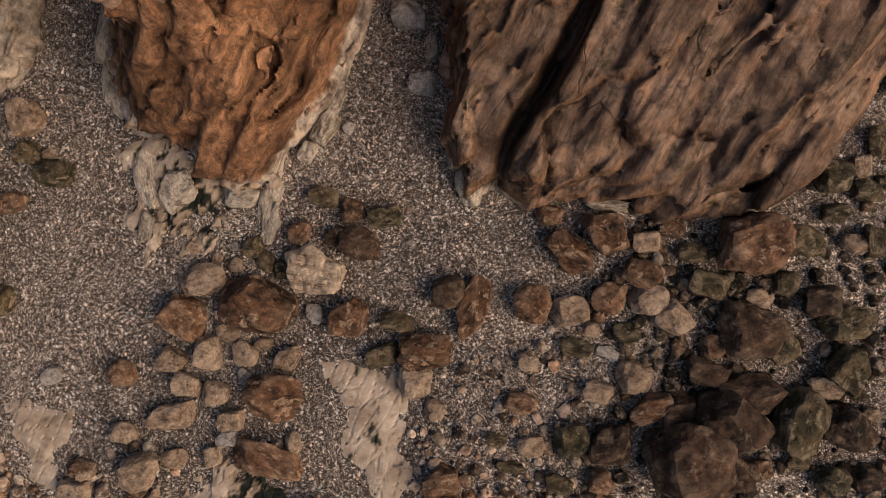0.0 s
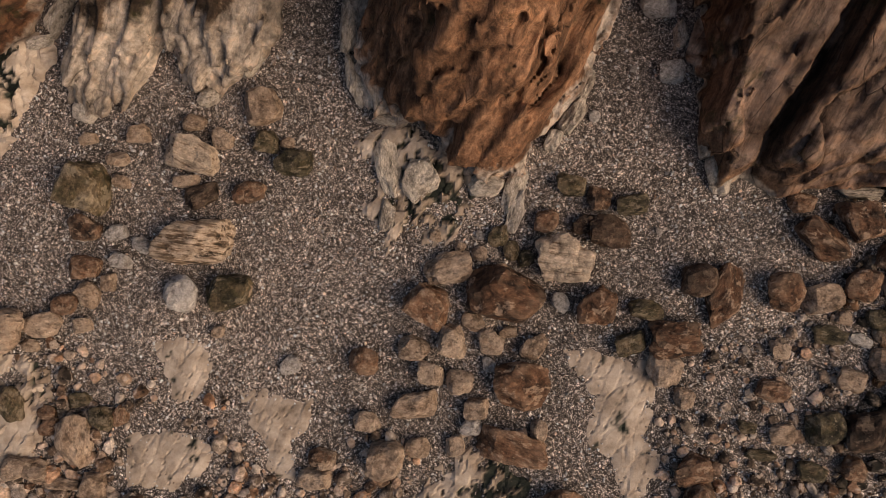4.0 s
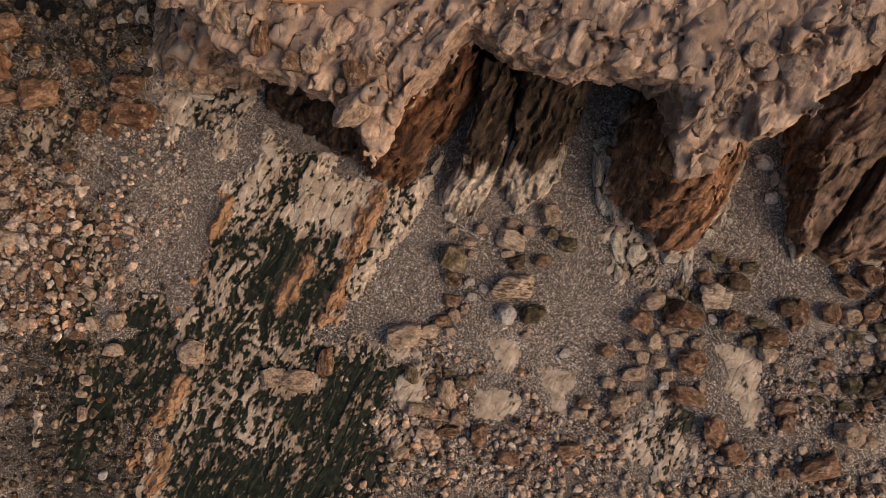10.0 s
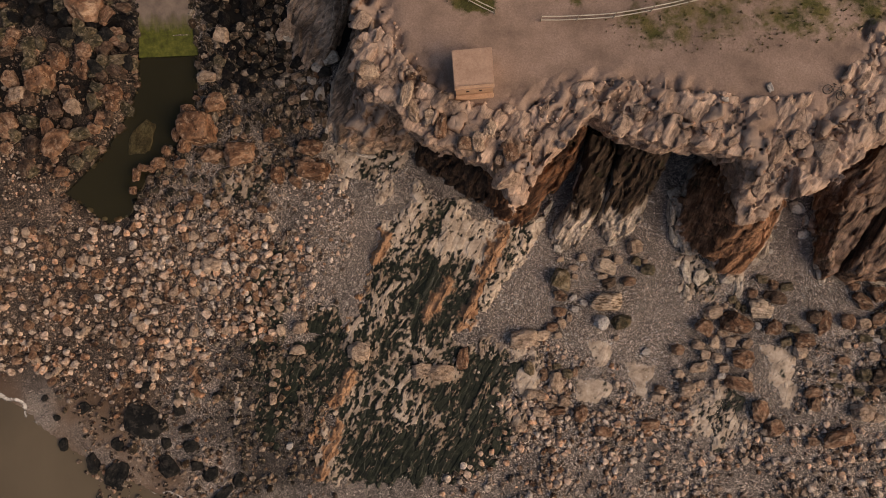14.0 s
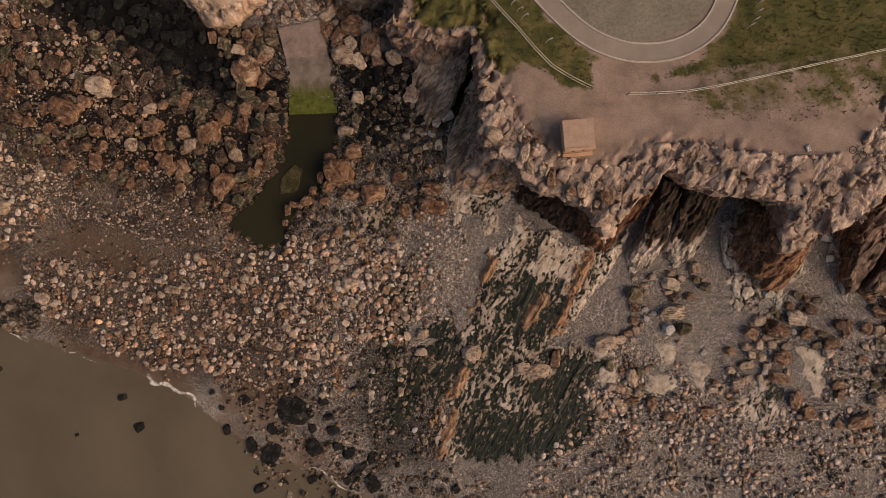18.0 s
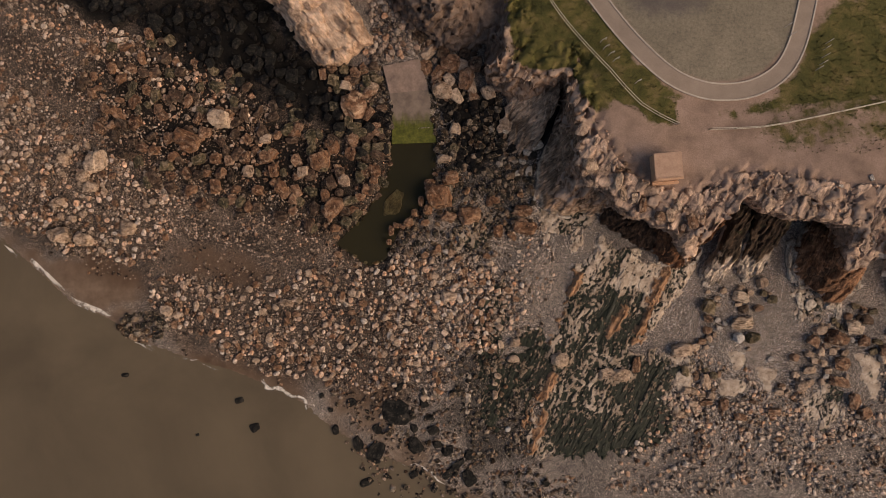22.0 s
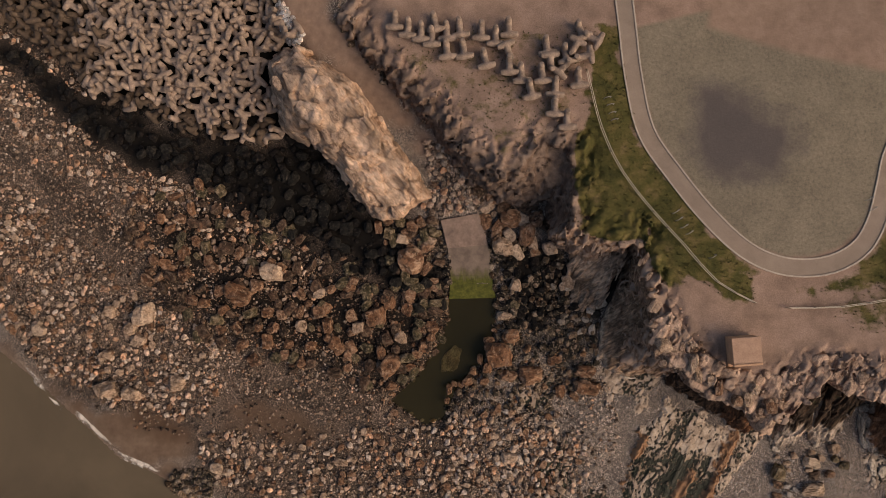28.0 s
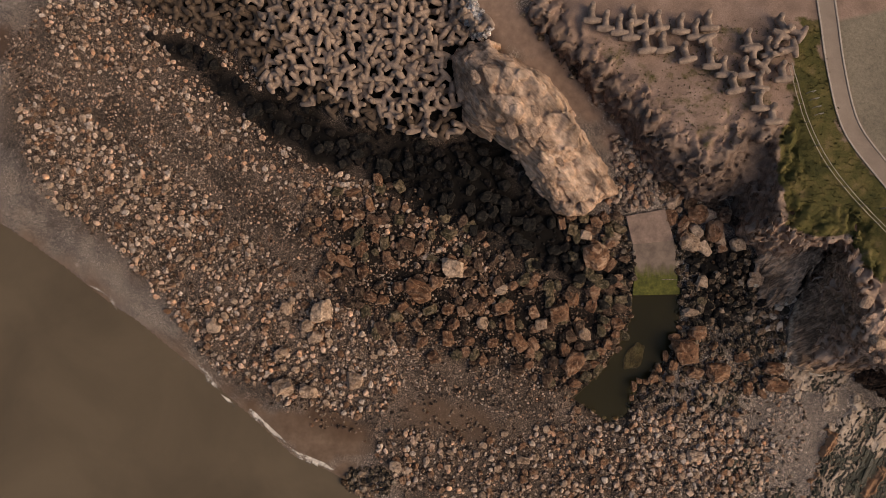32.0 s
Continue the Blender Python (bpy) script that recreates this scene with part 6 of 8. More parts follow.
boulder(-59.96, 12.15, 0.42, 0.42, 0.32, 0, 'o')
boulder(-60.72, 12.21, 0.38, 0.42, 0.28, 0, 'o')
boulder(-61.38, 11.59, 0.38, 0.61, 0.28, 0, 'o')
boulder(-61.69, 10.22, 0.33, 0.42, 0.25, 0, 'o')
boulder(-58.44, 13.69, 0.42, 0.52, 0.32, 0, 'o')
boulder(-57.19, 12.60, 0.57, 0.47, 0.35, 0, 'o')
boulder(-57.57, 15.19, 0.38, 0.66, 0.28, 0, 'o')
boulder(-56.46, 17.55, 0.71, 0.42, 0.32, 0, 'o')
boulder(-66.05, 14.11, 0.76, 0.61, 0.46, -25, 'o')
boulder(-67.34, 13.04, 0.47, 0.47, 0.35, 0, 'o')
boulder(-68.48, 11.93, 0.71, 0.57, 0.42, 0, 'o')
boulder(-64.51, 16.78, 0.71, 0.80, 0.53, 0, 'o')
boulder(-65.28, 15.81, 0.61, 0.52, 0.39, 0, 'o')
boulder(-63.48, 17.99, 0.57, 0.66, 0.42, 0, 'o')
boulder(-63.32, 19.21, 0.85, 0.85, 0.64, 0, 'o')
boulder(-64.49, 18.99, 0.57, 0.76, 0.42, 0, 'b')
boulder(-65.25, 21.07, 0.80, 0.47, 0.35, 0, 'd')
boulder(-62.80, 22.14, 0.94, 0.71, 0.53, 0, 'd')
boulder(-62.94, 23.86, 0.71, 0.57, 0.42, 0, 'b')
boulder(-65.23, 24.01, 1.04, 0.66, 0.50, 0, 'd')
boulder(-63.71, 21.52, 1.04, 0.57, 0.42, 15, 'd')
boulder(-67.82, 18.81, 0.61, 1.18, 0.46, 15, 'o')
boulder(-68.42, 22.13, 0.76, 0.94, 0.57, 0, 'o')
boulder(-66.26, 23.21, 0.90, 0.80, 0.60, 0, 'b')
boulder(-54.18, 13.19, 1.04, 0.71, 0.53, 0, 'b')
boulder(-55.60, 9.32, 0.47, 0.57, 0.35, 0, 'o')
boulder(-46.94, 24.40, 0.80, 0.94, 0.60, 0, 'p')
boulder(-43.63, 20.71, 0.61, 0.57, 0.42, 0, 'k')
boulder(-48.28, -6.58, 0.47, 0.42, 0.32, 0, 'p')
boulder(-48.63, -7.59, 0.33, 0.33, 0.25, 0, 'p')
boulder(-48.64, -8.94, 0.38, 0.52, 0.28, 0, 'p')
boulder(-46.10, -2.33, 0.61, 0.57, 0.42, 0, 'p')
boulder(-46.11, -4.49, 0.57, 0.47, 0.35, 0, 'p')
boulder(-47.14, -13.17, 0.33, 0.33, 0.25, 0, 'g')

WEEDY = [(-60.7, -11.1, 1.63, 1.96), (-63.6, -16.2, 1.47, 1.05), (-65.9, -15.3, 0.72, 0.98), (-58.9, -15.4, 0.98, 1.14), (-54.6, -16.0, 0.82, 0.72), (-56.0, -15.2, 0.65, 0.52), (-53.4, -17.8, 1.14, 0.49), (-54.7, -18.9, 0.72, 0.59), (-56.9, -11.8, 0.65, 0.46), (-56.3, -13.4, 0.72, 0.65), (-58.8, -13.2, 0.49, 0.49), (-59.0, -19.1, 0.59, 0.52), (-64.9, -20.2, 0.91, 0.59), (-68.9, -13.5, 0.49, 0.65)]
WEEDY += [(-63.4, -13.4, 0.59, 0.65), (-66.7, -10.0, 0.65, 0.49), (-51.9, -19.4, 0.91, 1.14), (-52.0, -16.5, 0.72, 0.65), (-60.5, -8.0, 0.82, 0.49), (-57.6, -10.1, 0.59, 0.59), (-69.4, -11.0, 0.33, 0.33), (-70.5, -9.1, 0.33, 0.33), (-96.3, -6.6, 0.53, 0.4), (-81.2, -9.9, 0.59, 0.45), (-79.3, -13.3, 0.73, 0.55), (-86.8, -14.3, 0.26, 0.2)]
for x, y, sx, sy in WEEDY:
    z = max(SEA - 0.22, float(ground_height(np.array([x]), np.array([y]))[0]) - 0.12)
    ob = boulder(x, y, sx, sy, 0.24 + 0.08 * sx, 40 * sx, "k", z)
    ob.name = "weedy_rock"
    tagged(ob, "dark weedy rock awash in shallow brown water", "rock", "weedy rocks at the shore")


# big blocks along the rim of the cliff
for x, y, sx, sy, sz, turn, kind in (
    (-38.19, 18.12, 0.75, 0.9, 0.7, 20, "p"),
    (-35.33, 16.43, 0.5, 1.1, 0.6, -10, "p"),
    (-34.73, 14.93, 0.45, 0.8, 0.5, 15, "p"),
    (-33.58, 14.50, 0.5, 0.6, 0.5, 0, "p"),
    (-32.65, 13.67, 0.5, 0.9, 0.5, 0, "b"),
    (-30.12, 12.61, 0.6, 0.8, 0.6, 10, "p"),
    (-29.08, 13.49, 0.5, 0.8, 0.5, -10, "p"),
    (-30.98, 12.51, 0.7, 0.6, 0.6, 10, "b"),
    (-27.49, 11.84, 0.6, 0.9, 0.6, 10, "b"),
    (-34.88, 17.78, 0.35, 0.35, 0.3, 0, "b"),
    (-34.35, 18.37, 0.25, 0.3, 0.25, 0, "b"),
    (-35.08, 17.98, 0.3, 0.25, 0.25, 0, "p"),
    (-34.07, 17.56, 0.3, 0.25, 0.25, 0, "b"),
    (-8.50, 16.36, 0.25, 0.4, 0.2, 20, "g"),
    (-11.73, 15.54, 0.3, 0.3, 0.25, 0, "g"),
    (-13.25, 16.00, 0.2, 0.2, 0.2, 0, "g"),
):
    tagged(boulder(x, y, sx, sy, sz, turn, kind, float(plateau_top(np.float64(x), np.float64(y))) - 0.1), "loose tan rock lying on the cliff edge", "rock", "rocks on the cliff edge")

MIXED = boulder_material("mixed_stones", [(0.20, (0.03, 0.021, 0.015)), (0.38, (0.165, 0.112, 0.077)), (0.54, (0.38, 0.275, 0.197)), (0.80, (0.62, 0.49, 0.39))], island=True)
SHORE_MIX = boulder_material("shore_cobbles", [(0.20, (0.03, 0.02, 0.014)), (0.38, (0.165, 0.107, 0.072)), (0.55, (0.38, 0.265, 0.187)), (0.80, (0.61, 0.48, 0.375))], island=True)
UMBER_STONES = boulder_material("brown_stones", [(0.22, (0.014, 0.010, 0.008)), (0.45, (0.075, 0.048, 0.032)), (0.62, (0.18, 0.12, 0.080)), (0.82, (0.40, 0.30, 0.225))], island=True)
POOL_STONES = boulder_material("pool_stones", [(0.24, (0.008, 0.006, 0.005)), (0.50, (0.040, 0.025, 0.017)), (0.66, (0.13, 0.080, 0.049)), (0.86, (0.36, 0.255, 0.18))], island=True)
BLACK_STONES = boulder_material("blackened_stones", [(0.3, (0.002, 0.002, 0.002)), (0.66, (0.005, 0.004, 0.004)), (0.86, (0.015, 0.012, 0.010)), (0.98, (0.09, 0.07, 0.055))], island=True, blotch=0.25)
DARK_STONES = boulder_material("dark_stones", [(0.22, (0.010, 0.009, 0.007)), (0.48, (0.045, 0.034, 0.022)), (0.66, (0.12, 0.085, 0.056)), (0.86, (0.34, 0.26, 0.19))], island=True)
PEBBLES = boulder_material("white_pebbles", [(0.25, (0.14, 0.12, 0.105)), (0.45, (0.40, 0.36, 0.33)), (0.75, (0.78, 0.74, 0.69))], island=True)


def stone_field(poly, tries, size, material, label, seed, gap=0.85, name="cobbles", keep_out=(POOL, RAMP, SAND_BAY, SAND_STRIP, WEED_FLAT), flatness=(0.5, 0.85), blur=1.0, singles=0, kinds="bpo", group="", one="boulder"):
    """Stones strewn over an outline; the largest are things of their own, the rest one body."""
    at, s = spread(poly, tries, size, seed, gap, keep_out)
    p = np.stack([at[:, 0], at[:, 1], 0 * s], 1)
    at = at + 1.3 * np.stack([lattice(p * 0.4, seed + 5), lattice(p * 0.4, seed + 6)], 1) * blur
    ok = np.ones(len(s), bool)
    for other in keep_out:
        ok &= reach(at[:, 0], at[:, 1], other) > (-0.25 if other is POOL else 0.3)
    at, s = at[ok], s[ok]
    r = np.random.default_rng(seed + 9)
    for (x, y), w in zip(at[:singles].tolist(), s[:singles].tolist()):
        z = float(ground_height(np.array([x]), np.array([y]))[0])
        ob = boulder(x, y, w * r.uniform(0.95, 1.25), w * r.uniform(0.75, 1.0), w * r.uniform(0.5, 0.8), r.uniform(0, 180), kinds[r.integers(len(kinds))], z)
        ob.name = one
        tagged(ob, category=one.split("_")[-1], group=group)
    at, s = at[singles:], s[singles:]
    if len(s):
        stones(name, at, s, material, label, "stones", seed=seed + 2, flatness=flatness)


POOL_EDGE = [(-63.0, 23.3), (-54.0, 23.2), (-54.1, 18.8), (-55.8, 14.3), (-59.3, 10.9), (-61.3, 7.1), (-64.4, 6.0), (-69.8, 9.8), (-65.9, 14.0), (-63.8, 17.4), (-62.7, 19.9)]
POOL_CORE = [(-61.0, 24.0), (-56.0, 23.9), (-56.1, 19.3), (-57.3, 15.2), (-60.8, 11.8), (-62.7, 8.2), (-64.4, 7.7), (-67.9, 10.1), (-64.6, 13.3), (-62.2, 16.9), (-61.1, 19.6)]
graded = lambda lo, hi, power: (lambda x, y, u: lo + (hi - lo) * u ** power)
WEST_COBBLES = [(-139.1, 49.2), (-129.5, 46.1), (-118.5, 38.8), (-109.9, 32.3), (-102.8, 25.1), (-90.2, 17.4), (-89.6, 10.4), (-97.4, 7.6), (-100.2, 9.3), (-109.4, 11.1), (-118.8, 20.3), (-126.0, 29.6), (-136.3, 37.0)]
NORTH_BAND = [(-136.0, 60.7), (-116.1, 60.0), (-109.0, 52.0), (-99.8, 44.8), (-83.0, 36.1), (-76.2, 29.8), (-77.7, 20.1), (-94.3, 30.0), (-105.6, 36.4), (-118.5, 45.9), (-133.1, 52.7)]
GRAVEL_BAND = [(-140.6, 56.5), (-132.4, 53.4), (-118.5, 45.9), (-105.6, 36.4), (-94.3, 28.6), (-79.1, 20.1), (-69.6, 11.1), (-76.5, 6.3), (-90.3, 10.4), (-100.0, 24.4), (-109.2, 32.3), (-118.5, 38.8), (-129.5, 46.9), (-140.6, 50.7)]
stone_field(LAND_WEST, 16000, graded(0.06, 0.28, 3.0), UMBER_STONES, "mixed brown and grey stones covering the upper beach", 60, name="beach_stones", keep_out=(POOL, RAMP, BLACK))
stone_field(SHORE_COBBLES, 9000, graded(0.10, 0.46, 3.6), SHORE_MIX, "tan rounded cobbles packed along the shore", 61, singles=130, kinds="ppobb", group="cobbles along the shore", one="cobble")
stone_field(WEST_COBBLES, 11000, graded(0.10, 0.46, 3.4), MIXED, "tan cobbles scattered along the water's edge", 62, singles=130, kinds="ppobb", group="cobbles by the water", one="cobble")
stone_field(BY_POOL, 5200, graded(0.12, 0.85, 6.5), POOL_STONES, "brown and tan boulders tumbled beside the pool", 63, singles=170, kinds="uubdouboud", group="rocks beside the pool", one="tumbled_rock")
stone_field(NORTH_BAND, 7000, graded(0.08, 0.42, 3.0), SHORE_MIX, "mixed brown stones above the gravel bank", 68, keep_out=(POOL, RAMP, BLACK))
stone_field(GRAVEL_BAND, 5000, graded(0.05, 0.17, 2.0), MIXED, "fine grey gravel with scattered stones", 69, name="gravel")
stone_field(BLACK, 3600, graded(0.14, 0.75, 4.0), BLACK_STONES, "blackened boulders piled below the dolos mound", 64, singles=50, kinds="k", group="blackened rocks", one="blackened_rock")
stone_field(BLACK_GULLY, 700, graded(0.15, 0.6, 2.0), BLACK_STONES, "near-black stones in the gully mouth", 65)
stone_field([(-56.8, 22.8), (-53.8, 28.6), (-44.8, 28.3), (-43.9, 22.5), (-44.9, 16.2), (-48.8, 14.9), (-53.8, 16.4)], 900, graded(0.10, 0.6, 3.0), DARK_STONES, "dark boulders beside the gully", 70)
stone_field([(-57.7, 36.3), (-52.2, 34.2), (-49.5, 32.1), (-49.6, 28.7), (-55.0, 27.4), (-56.7, 30.8), (-57.4, 33.6)], 300, graded(0.2, 1.0, 1.6), UMBER_STONES, "grey-brown blocks beside the slipway", 71, singles=40, kinds="pbu", group="blocks beside the slipway", one="stone_block")
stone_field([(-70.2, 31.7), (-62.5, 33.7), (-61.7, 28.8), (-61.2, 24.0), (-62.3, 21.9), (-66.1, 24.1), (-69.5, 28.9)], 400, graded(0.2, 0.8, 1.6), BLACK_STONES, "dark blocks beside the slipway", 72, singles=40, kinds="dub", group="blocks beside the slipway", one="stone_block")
stone_field([(-29.5, -8.3), (-22.4, -7.3), (-10.9, -7.7), (-1.9, -9.9), (5.6, -10.7), (11.3, -19.7), (-34.4, -20.7), (-30.5, -14.0)], 8500, graded(0.05, 0.38, 4.0), MIXED, "small mixed rubble on the lower beach", 66, 0.85, keep_out=PATCH_OUTLINES)
stone_field([(-69.3, -8.8), (-61.2, -8.8), (-52.0, -10.1), (-45.5, -15.9), (-39.1, -19.7), (-41.8, -26.2), (-61.4, -26.5), (-65.3, -20.0)], 500, graded(0.08, 0.55, 4.0), DARK_STONES, "dark weedy stones at the water's edge", 73, 1.3)
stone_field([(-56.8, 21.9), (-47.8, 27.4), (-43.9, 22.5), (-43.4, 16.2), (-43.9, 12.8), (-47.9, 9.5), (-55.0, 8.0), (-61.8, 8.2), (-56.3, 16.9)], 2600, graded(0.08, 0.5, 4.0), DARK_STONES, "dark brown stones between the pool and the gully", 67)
stone_field([(-61.8, 8.2), (-55.0, 8.0), (-47.9, 9.5), (-46.9, 5.1), (-49.9, -1.6), (-53.9, -4.6), (-61.5, -5.6)], 2400, graded(0.08, 0.45, 4.0), MIXED, "brown stones between the pool and the cliff", 92)
stone_field([(-2.5, -6.6), (0.2, -3.5), (3.9, -3.1), (4.8, -9.9), (-2.9, -10.2)], 700, graded(0.04, 0.26, 3.0), MIXED, "loose stones between the boulders", 80, keep_out=PATCH_OUTLINES)
stone_field([(2.9, 1.4), (10.4, 1.1), (14.0, 4.5), (17.5, 2.6), (16.7, -9.6), (4.4, -10.0), (3.9, -3.4)], 2800, graded(0.05, 0.30, 2.6), DARK_STONES, "loose stones between the boulders", 74, keep_out=PATCH_OUTLINES)
stone_field([(-30.7, -5.2), (-24.2, -3.7), (-20.0, -5.1), (-13.8, -7.8), (-7.0, -7.0), (-7.0, -10.5), (-17.2, -12.8), (-26.1, -12.9)], 1500, graded(0.05, 0.28, 2.6), MIXED, "loose stones between the boulders", 75, keep_out=PATCH_OUTLINES)
stone_field([(-74.8, 56.5), (-70.5, 56.4), (-65.1, 50.8), (-62.0, 46.8), (-57.5, 40.5), (-55.9, 37.6), (-59.0, 38.2), (-65.8, 45.3), (-70.5, 51.2)], 900, graded(0.08, 0.5, 2.6), DARK_STONES, "dark rubble at the foot of the terrace beside the track", 82, keep_out=())
stone_field([(-63.4, 32.6), (-61.7, 32.3), (-61.0, 28.8), (-60.8, 25.4), (-60.8, 22.3), (-61.6, 22.3), (-62.2, 26.1), (-62.9, 29.5)], 260, graded(0.1, 0.45, 2.0), DARK_STONES, "dark stones lying against the slipway", 83, keep_out=(), blur=0.2)
stone_field([(-57.8, 33.0), (-56.6, 32.9), (-55.7, 29.1), (-55.2, 25.3), (-54.9, 21.9), (-56.0, 22.2), (-56.4, 26.0), (-57.0, 29.5)], 260, graded(0.1, 0.45, 2.0), DARK_STONES, "dark stones lying against the slipway", 84, keep_out=(), blur=0.2)
TRACK_RUBBLE = boulder_material("track_rubble", [(0.22, (0.05, 0.036, 0.028)), (0.42, (0.17, 0.12, 0.09)), (0.6, (0.29, 0.215, 0.165)), (0.8, (0.42, 0.33, 0.26))], island=True)
stone_field([(-64.2, 41.5), (-59.6, 42.6), (-57.4, 38.2), (-56.2, 33.5), (-57.6, 33.3), (-62.0, 32.6), (-64.4, 33.1), (-63.6, 36.5)], 1500, graded(0.08, 0.5, 2.6), TRACK_RUBBLE, "pinkish grey rubble where the track meets the slipway", 88, 0.7, keep_out=(), blur=0.3)
stone_field([(-97.2, -1.4), (-96.0, 1.3), (-92.2, 2.0), (-90.4, -0.6), (-93.7, -2.9)], 420, graded(0.10, 0.5, 2.4), DARK_STONES, "dark weedy stones on a small spit", 89, 0.75, keep_out=(), blur=0.3)
stone_field(WEED_FLAT, 1300, graded(0.06, 0.42, 3.5), DARK_STONES, "dark weedy stones among black rock basins", 90, 0.9, keep_out=())
stone_field(POOL_EDGE, 900, graded(0.08, 0.4, 2.6), POOL_STONES, "brown stones along the edge of the pool", 85, keep_out=(POOL_CORE,), blur=0.4)
stone_field([(-47.9, 11.4), (-43.9, 12.4), (-40.5, 10.9), (-41.8, 5.1), (-43.0, 1.3), (-46.5, -2.6), (-47.7, 2.2), (-46.9, 6.1)], 1500, graded(0.05, 0.26, 3.0), MIXED, "mixed pale stones strewn over grey gravel", 86, gap=1.1)
stone_field([(-69.3, -8.2), (-61.2, -8.8), (-52.0, -10.1), (-45.5, -15.9), (-39.1, -19.7), (-32.8, -26.0), (-61.4, -26.5), (-65.3, -20.0)], 3600, graded(0.05, 0.30, 3.0), UMBER_STONES, "brown rubble strewn over wet gravel", 87, gap=1.0)
near_beach = [(-43.9, 13.2), (-36.5, 13.1), (-35.0, 10.9), (-38.7, 6.3), (-42.8, 2.7), (-46.2, 7.1), (-43.0, 5.1), (-40.0, 10.9), (-42.0, -1.6), (-47.0, -3.6), (-32.1, -2.3), (-27.1, 3.4), (-24.2, 7.6), (-12.4, 6.8), (-11.7, 0.5), (-3.6, 3.9), (-0.3, 2.2), (7.8, -2.2), (7.8, -13.0), (-27.9, -13.7)]
at = np.concatenate([inside_of(near_beach, 18000, 76), inside_of([(-28.2, 9.2), (-1.3, 8.6), (-0.9, 1.6), (2.0, 1.2), (5.8, -1.1), (5.8, -8.4), (-28.2, -9.2)], 19000, 79)])
stones("pebbles", at, 0.018 + 0.055 * np.random.default_rng(77).uniform(0, 1, len(at)) ** 3, PEBBLES, "white and grey pebbles strewn over the shingle", "pebbles", PEBBLE, PEBBLE_FACES, 78, 0.4)

r = np.random.default_rng(711)
rim = np.asarray(RIM)
k = r.integers(0, len(rim) - 1, 900)
u = r.uniform(0, 1, (900, 1))
seg = rim[k + 1] - rim[k]
side = np.stack([seg[:, 1], -seg[:, 0]], 1) / np.maximum(np.hypot(seg[:, 0], seg[:, 1]), 0.01)[:, None]
at = rim[k] + seg * u + side * (r.uniform(-0.2, 1, (900, 1)) ** 2 * 3.8 - 0.2)
RUBBLE = boulder_material("cliff_rubble", [(0.22, (0.09, 0.058, 0.042)), (0.42, (0.25, 0.165, 0.12)), (0.6, (0.38, 0.265, 0.195)), (0.8, (0.52, 0.39, 0.30))], island=True)
at = at[reach(at[:, 0], at[:, 1], P_TOP) < 0.2]
stones("rubble", at, 0.04 + 0.18 * r.uniform(0, 1, len(at)) ** 2.5, RUBBLE, "broken shards of rock along the cliff edge", "rubble", seed=712, ground=plateau_top(at[:, 0], at[:, 1]), sink=0.2)
at = inside_of([(-83.7, 57.8), (-80.4, 58.0), (-77.9, 53.9), (-79.4, 53.1), (-81.7, 55.0)], 260, 721)
WHITE_STONES = boulder_material("white_rubble", [(0.25, (0.30, 0.26, 0.23)), (0.5, (0.55, 0.50, 0.45)), (0.75, (0.70, 0.65, 0.60))], island=True)
stones("white_rubble", at, np.random.default_rng(722).uniform(0.15, 0.42, len(at)), WHITE_STONES, "whitish broken stones tipped beside the track", "rubble", seed=723)


# ---- plateau surface ----
GRASS_WEST = [(-47.2, 39.3), (-45.0, 46.4), (-43.4, 53.2), (-42.1, 53.2), (-41.0, 47.6), (-39.8, 40.7), (-36.5, 35.4), (-33.9, 31.6), (-30.6, 27.9), (-28.2, 25.7), (-28.2, 22.5), (-31.8, 23.3), (-34.8, 25.2), (-37.3, 24.0), (-39.1, 26.5), (-40.0, 28.6), (-46.4, 29.3), (-47.3, 32.2)]
GRASS_EAST = [(-14.3, 32.0), (3.0, 48.0), (13.0, 50.0), (5.1, 25.9), (-2.0, 25.5), (-11.1, 24.6), (-19.4, 23.7), (-22.1, 22.9), (-23.8, 23.8), (-19.4, 25.1), (-16.0, 28.1)]
GRASS_EDGE = [(-21.1, 21.5), (-17.2, 19.0), (-9.5, 18.8), (-3.8, 19.8), (0.6, 20.9), (10.0, 40.0), (-10.0, 30.0)]
COURT = [(-40.0, 53.2), (-39.3, 47.6), (-38.2, 41.4), (-35.5, 37.0), (-32.3, 32.6), (-28.7, 28.8), (-25.1, 27.4), (-22.1, 27.4), (-19.1, 28.4), (-16.4, 31.1), (-14.9, 35.3), (-13.9, 38.6), (-12.2, 41.8), (-8.0, 44.0), (2.0, 52.0), (-8.0, 60.0)]
WORN = [(-29.0, 25.7), (-26.0, 25.2), (-22.5, 25.2), (-24.3, 21.4), (-23.7, 18.4), (-28.5, 16.0), (-35.6, 18.4), (-38.6, 22.1), (-34.4, 22.1), (-28.4, 22.1)]
TERRACE_FOOT = [(-75.2, 55.7), (-70.1, 55.5), (-64.8, 50.1), (-61.9, 46.2), (-57.9, 40.9), (-53.6, 38.4), (-50.3, 41.7), (-46.4, 41.3), (-46.2, 35.1), (-46.8, 32.5), (-48.8, 29.6), (-52.4, 31.2), (-56.3, 33.3), (-60.2, 38.0), (-66.2, 44.8), (-80.0, 60.0)]
TERRACE = [(-65.1, 54.3), (-67.7, 50.6), (-61.3, 45.3), (-55.6, 37.2), (-50.5, 40.5), (-46.8, 41.1), (-44.2, 49.9), (-42.9, 53.6)]
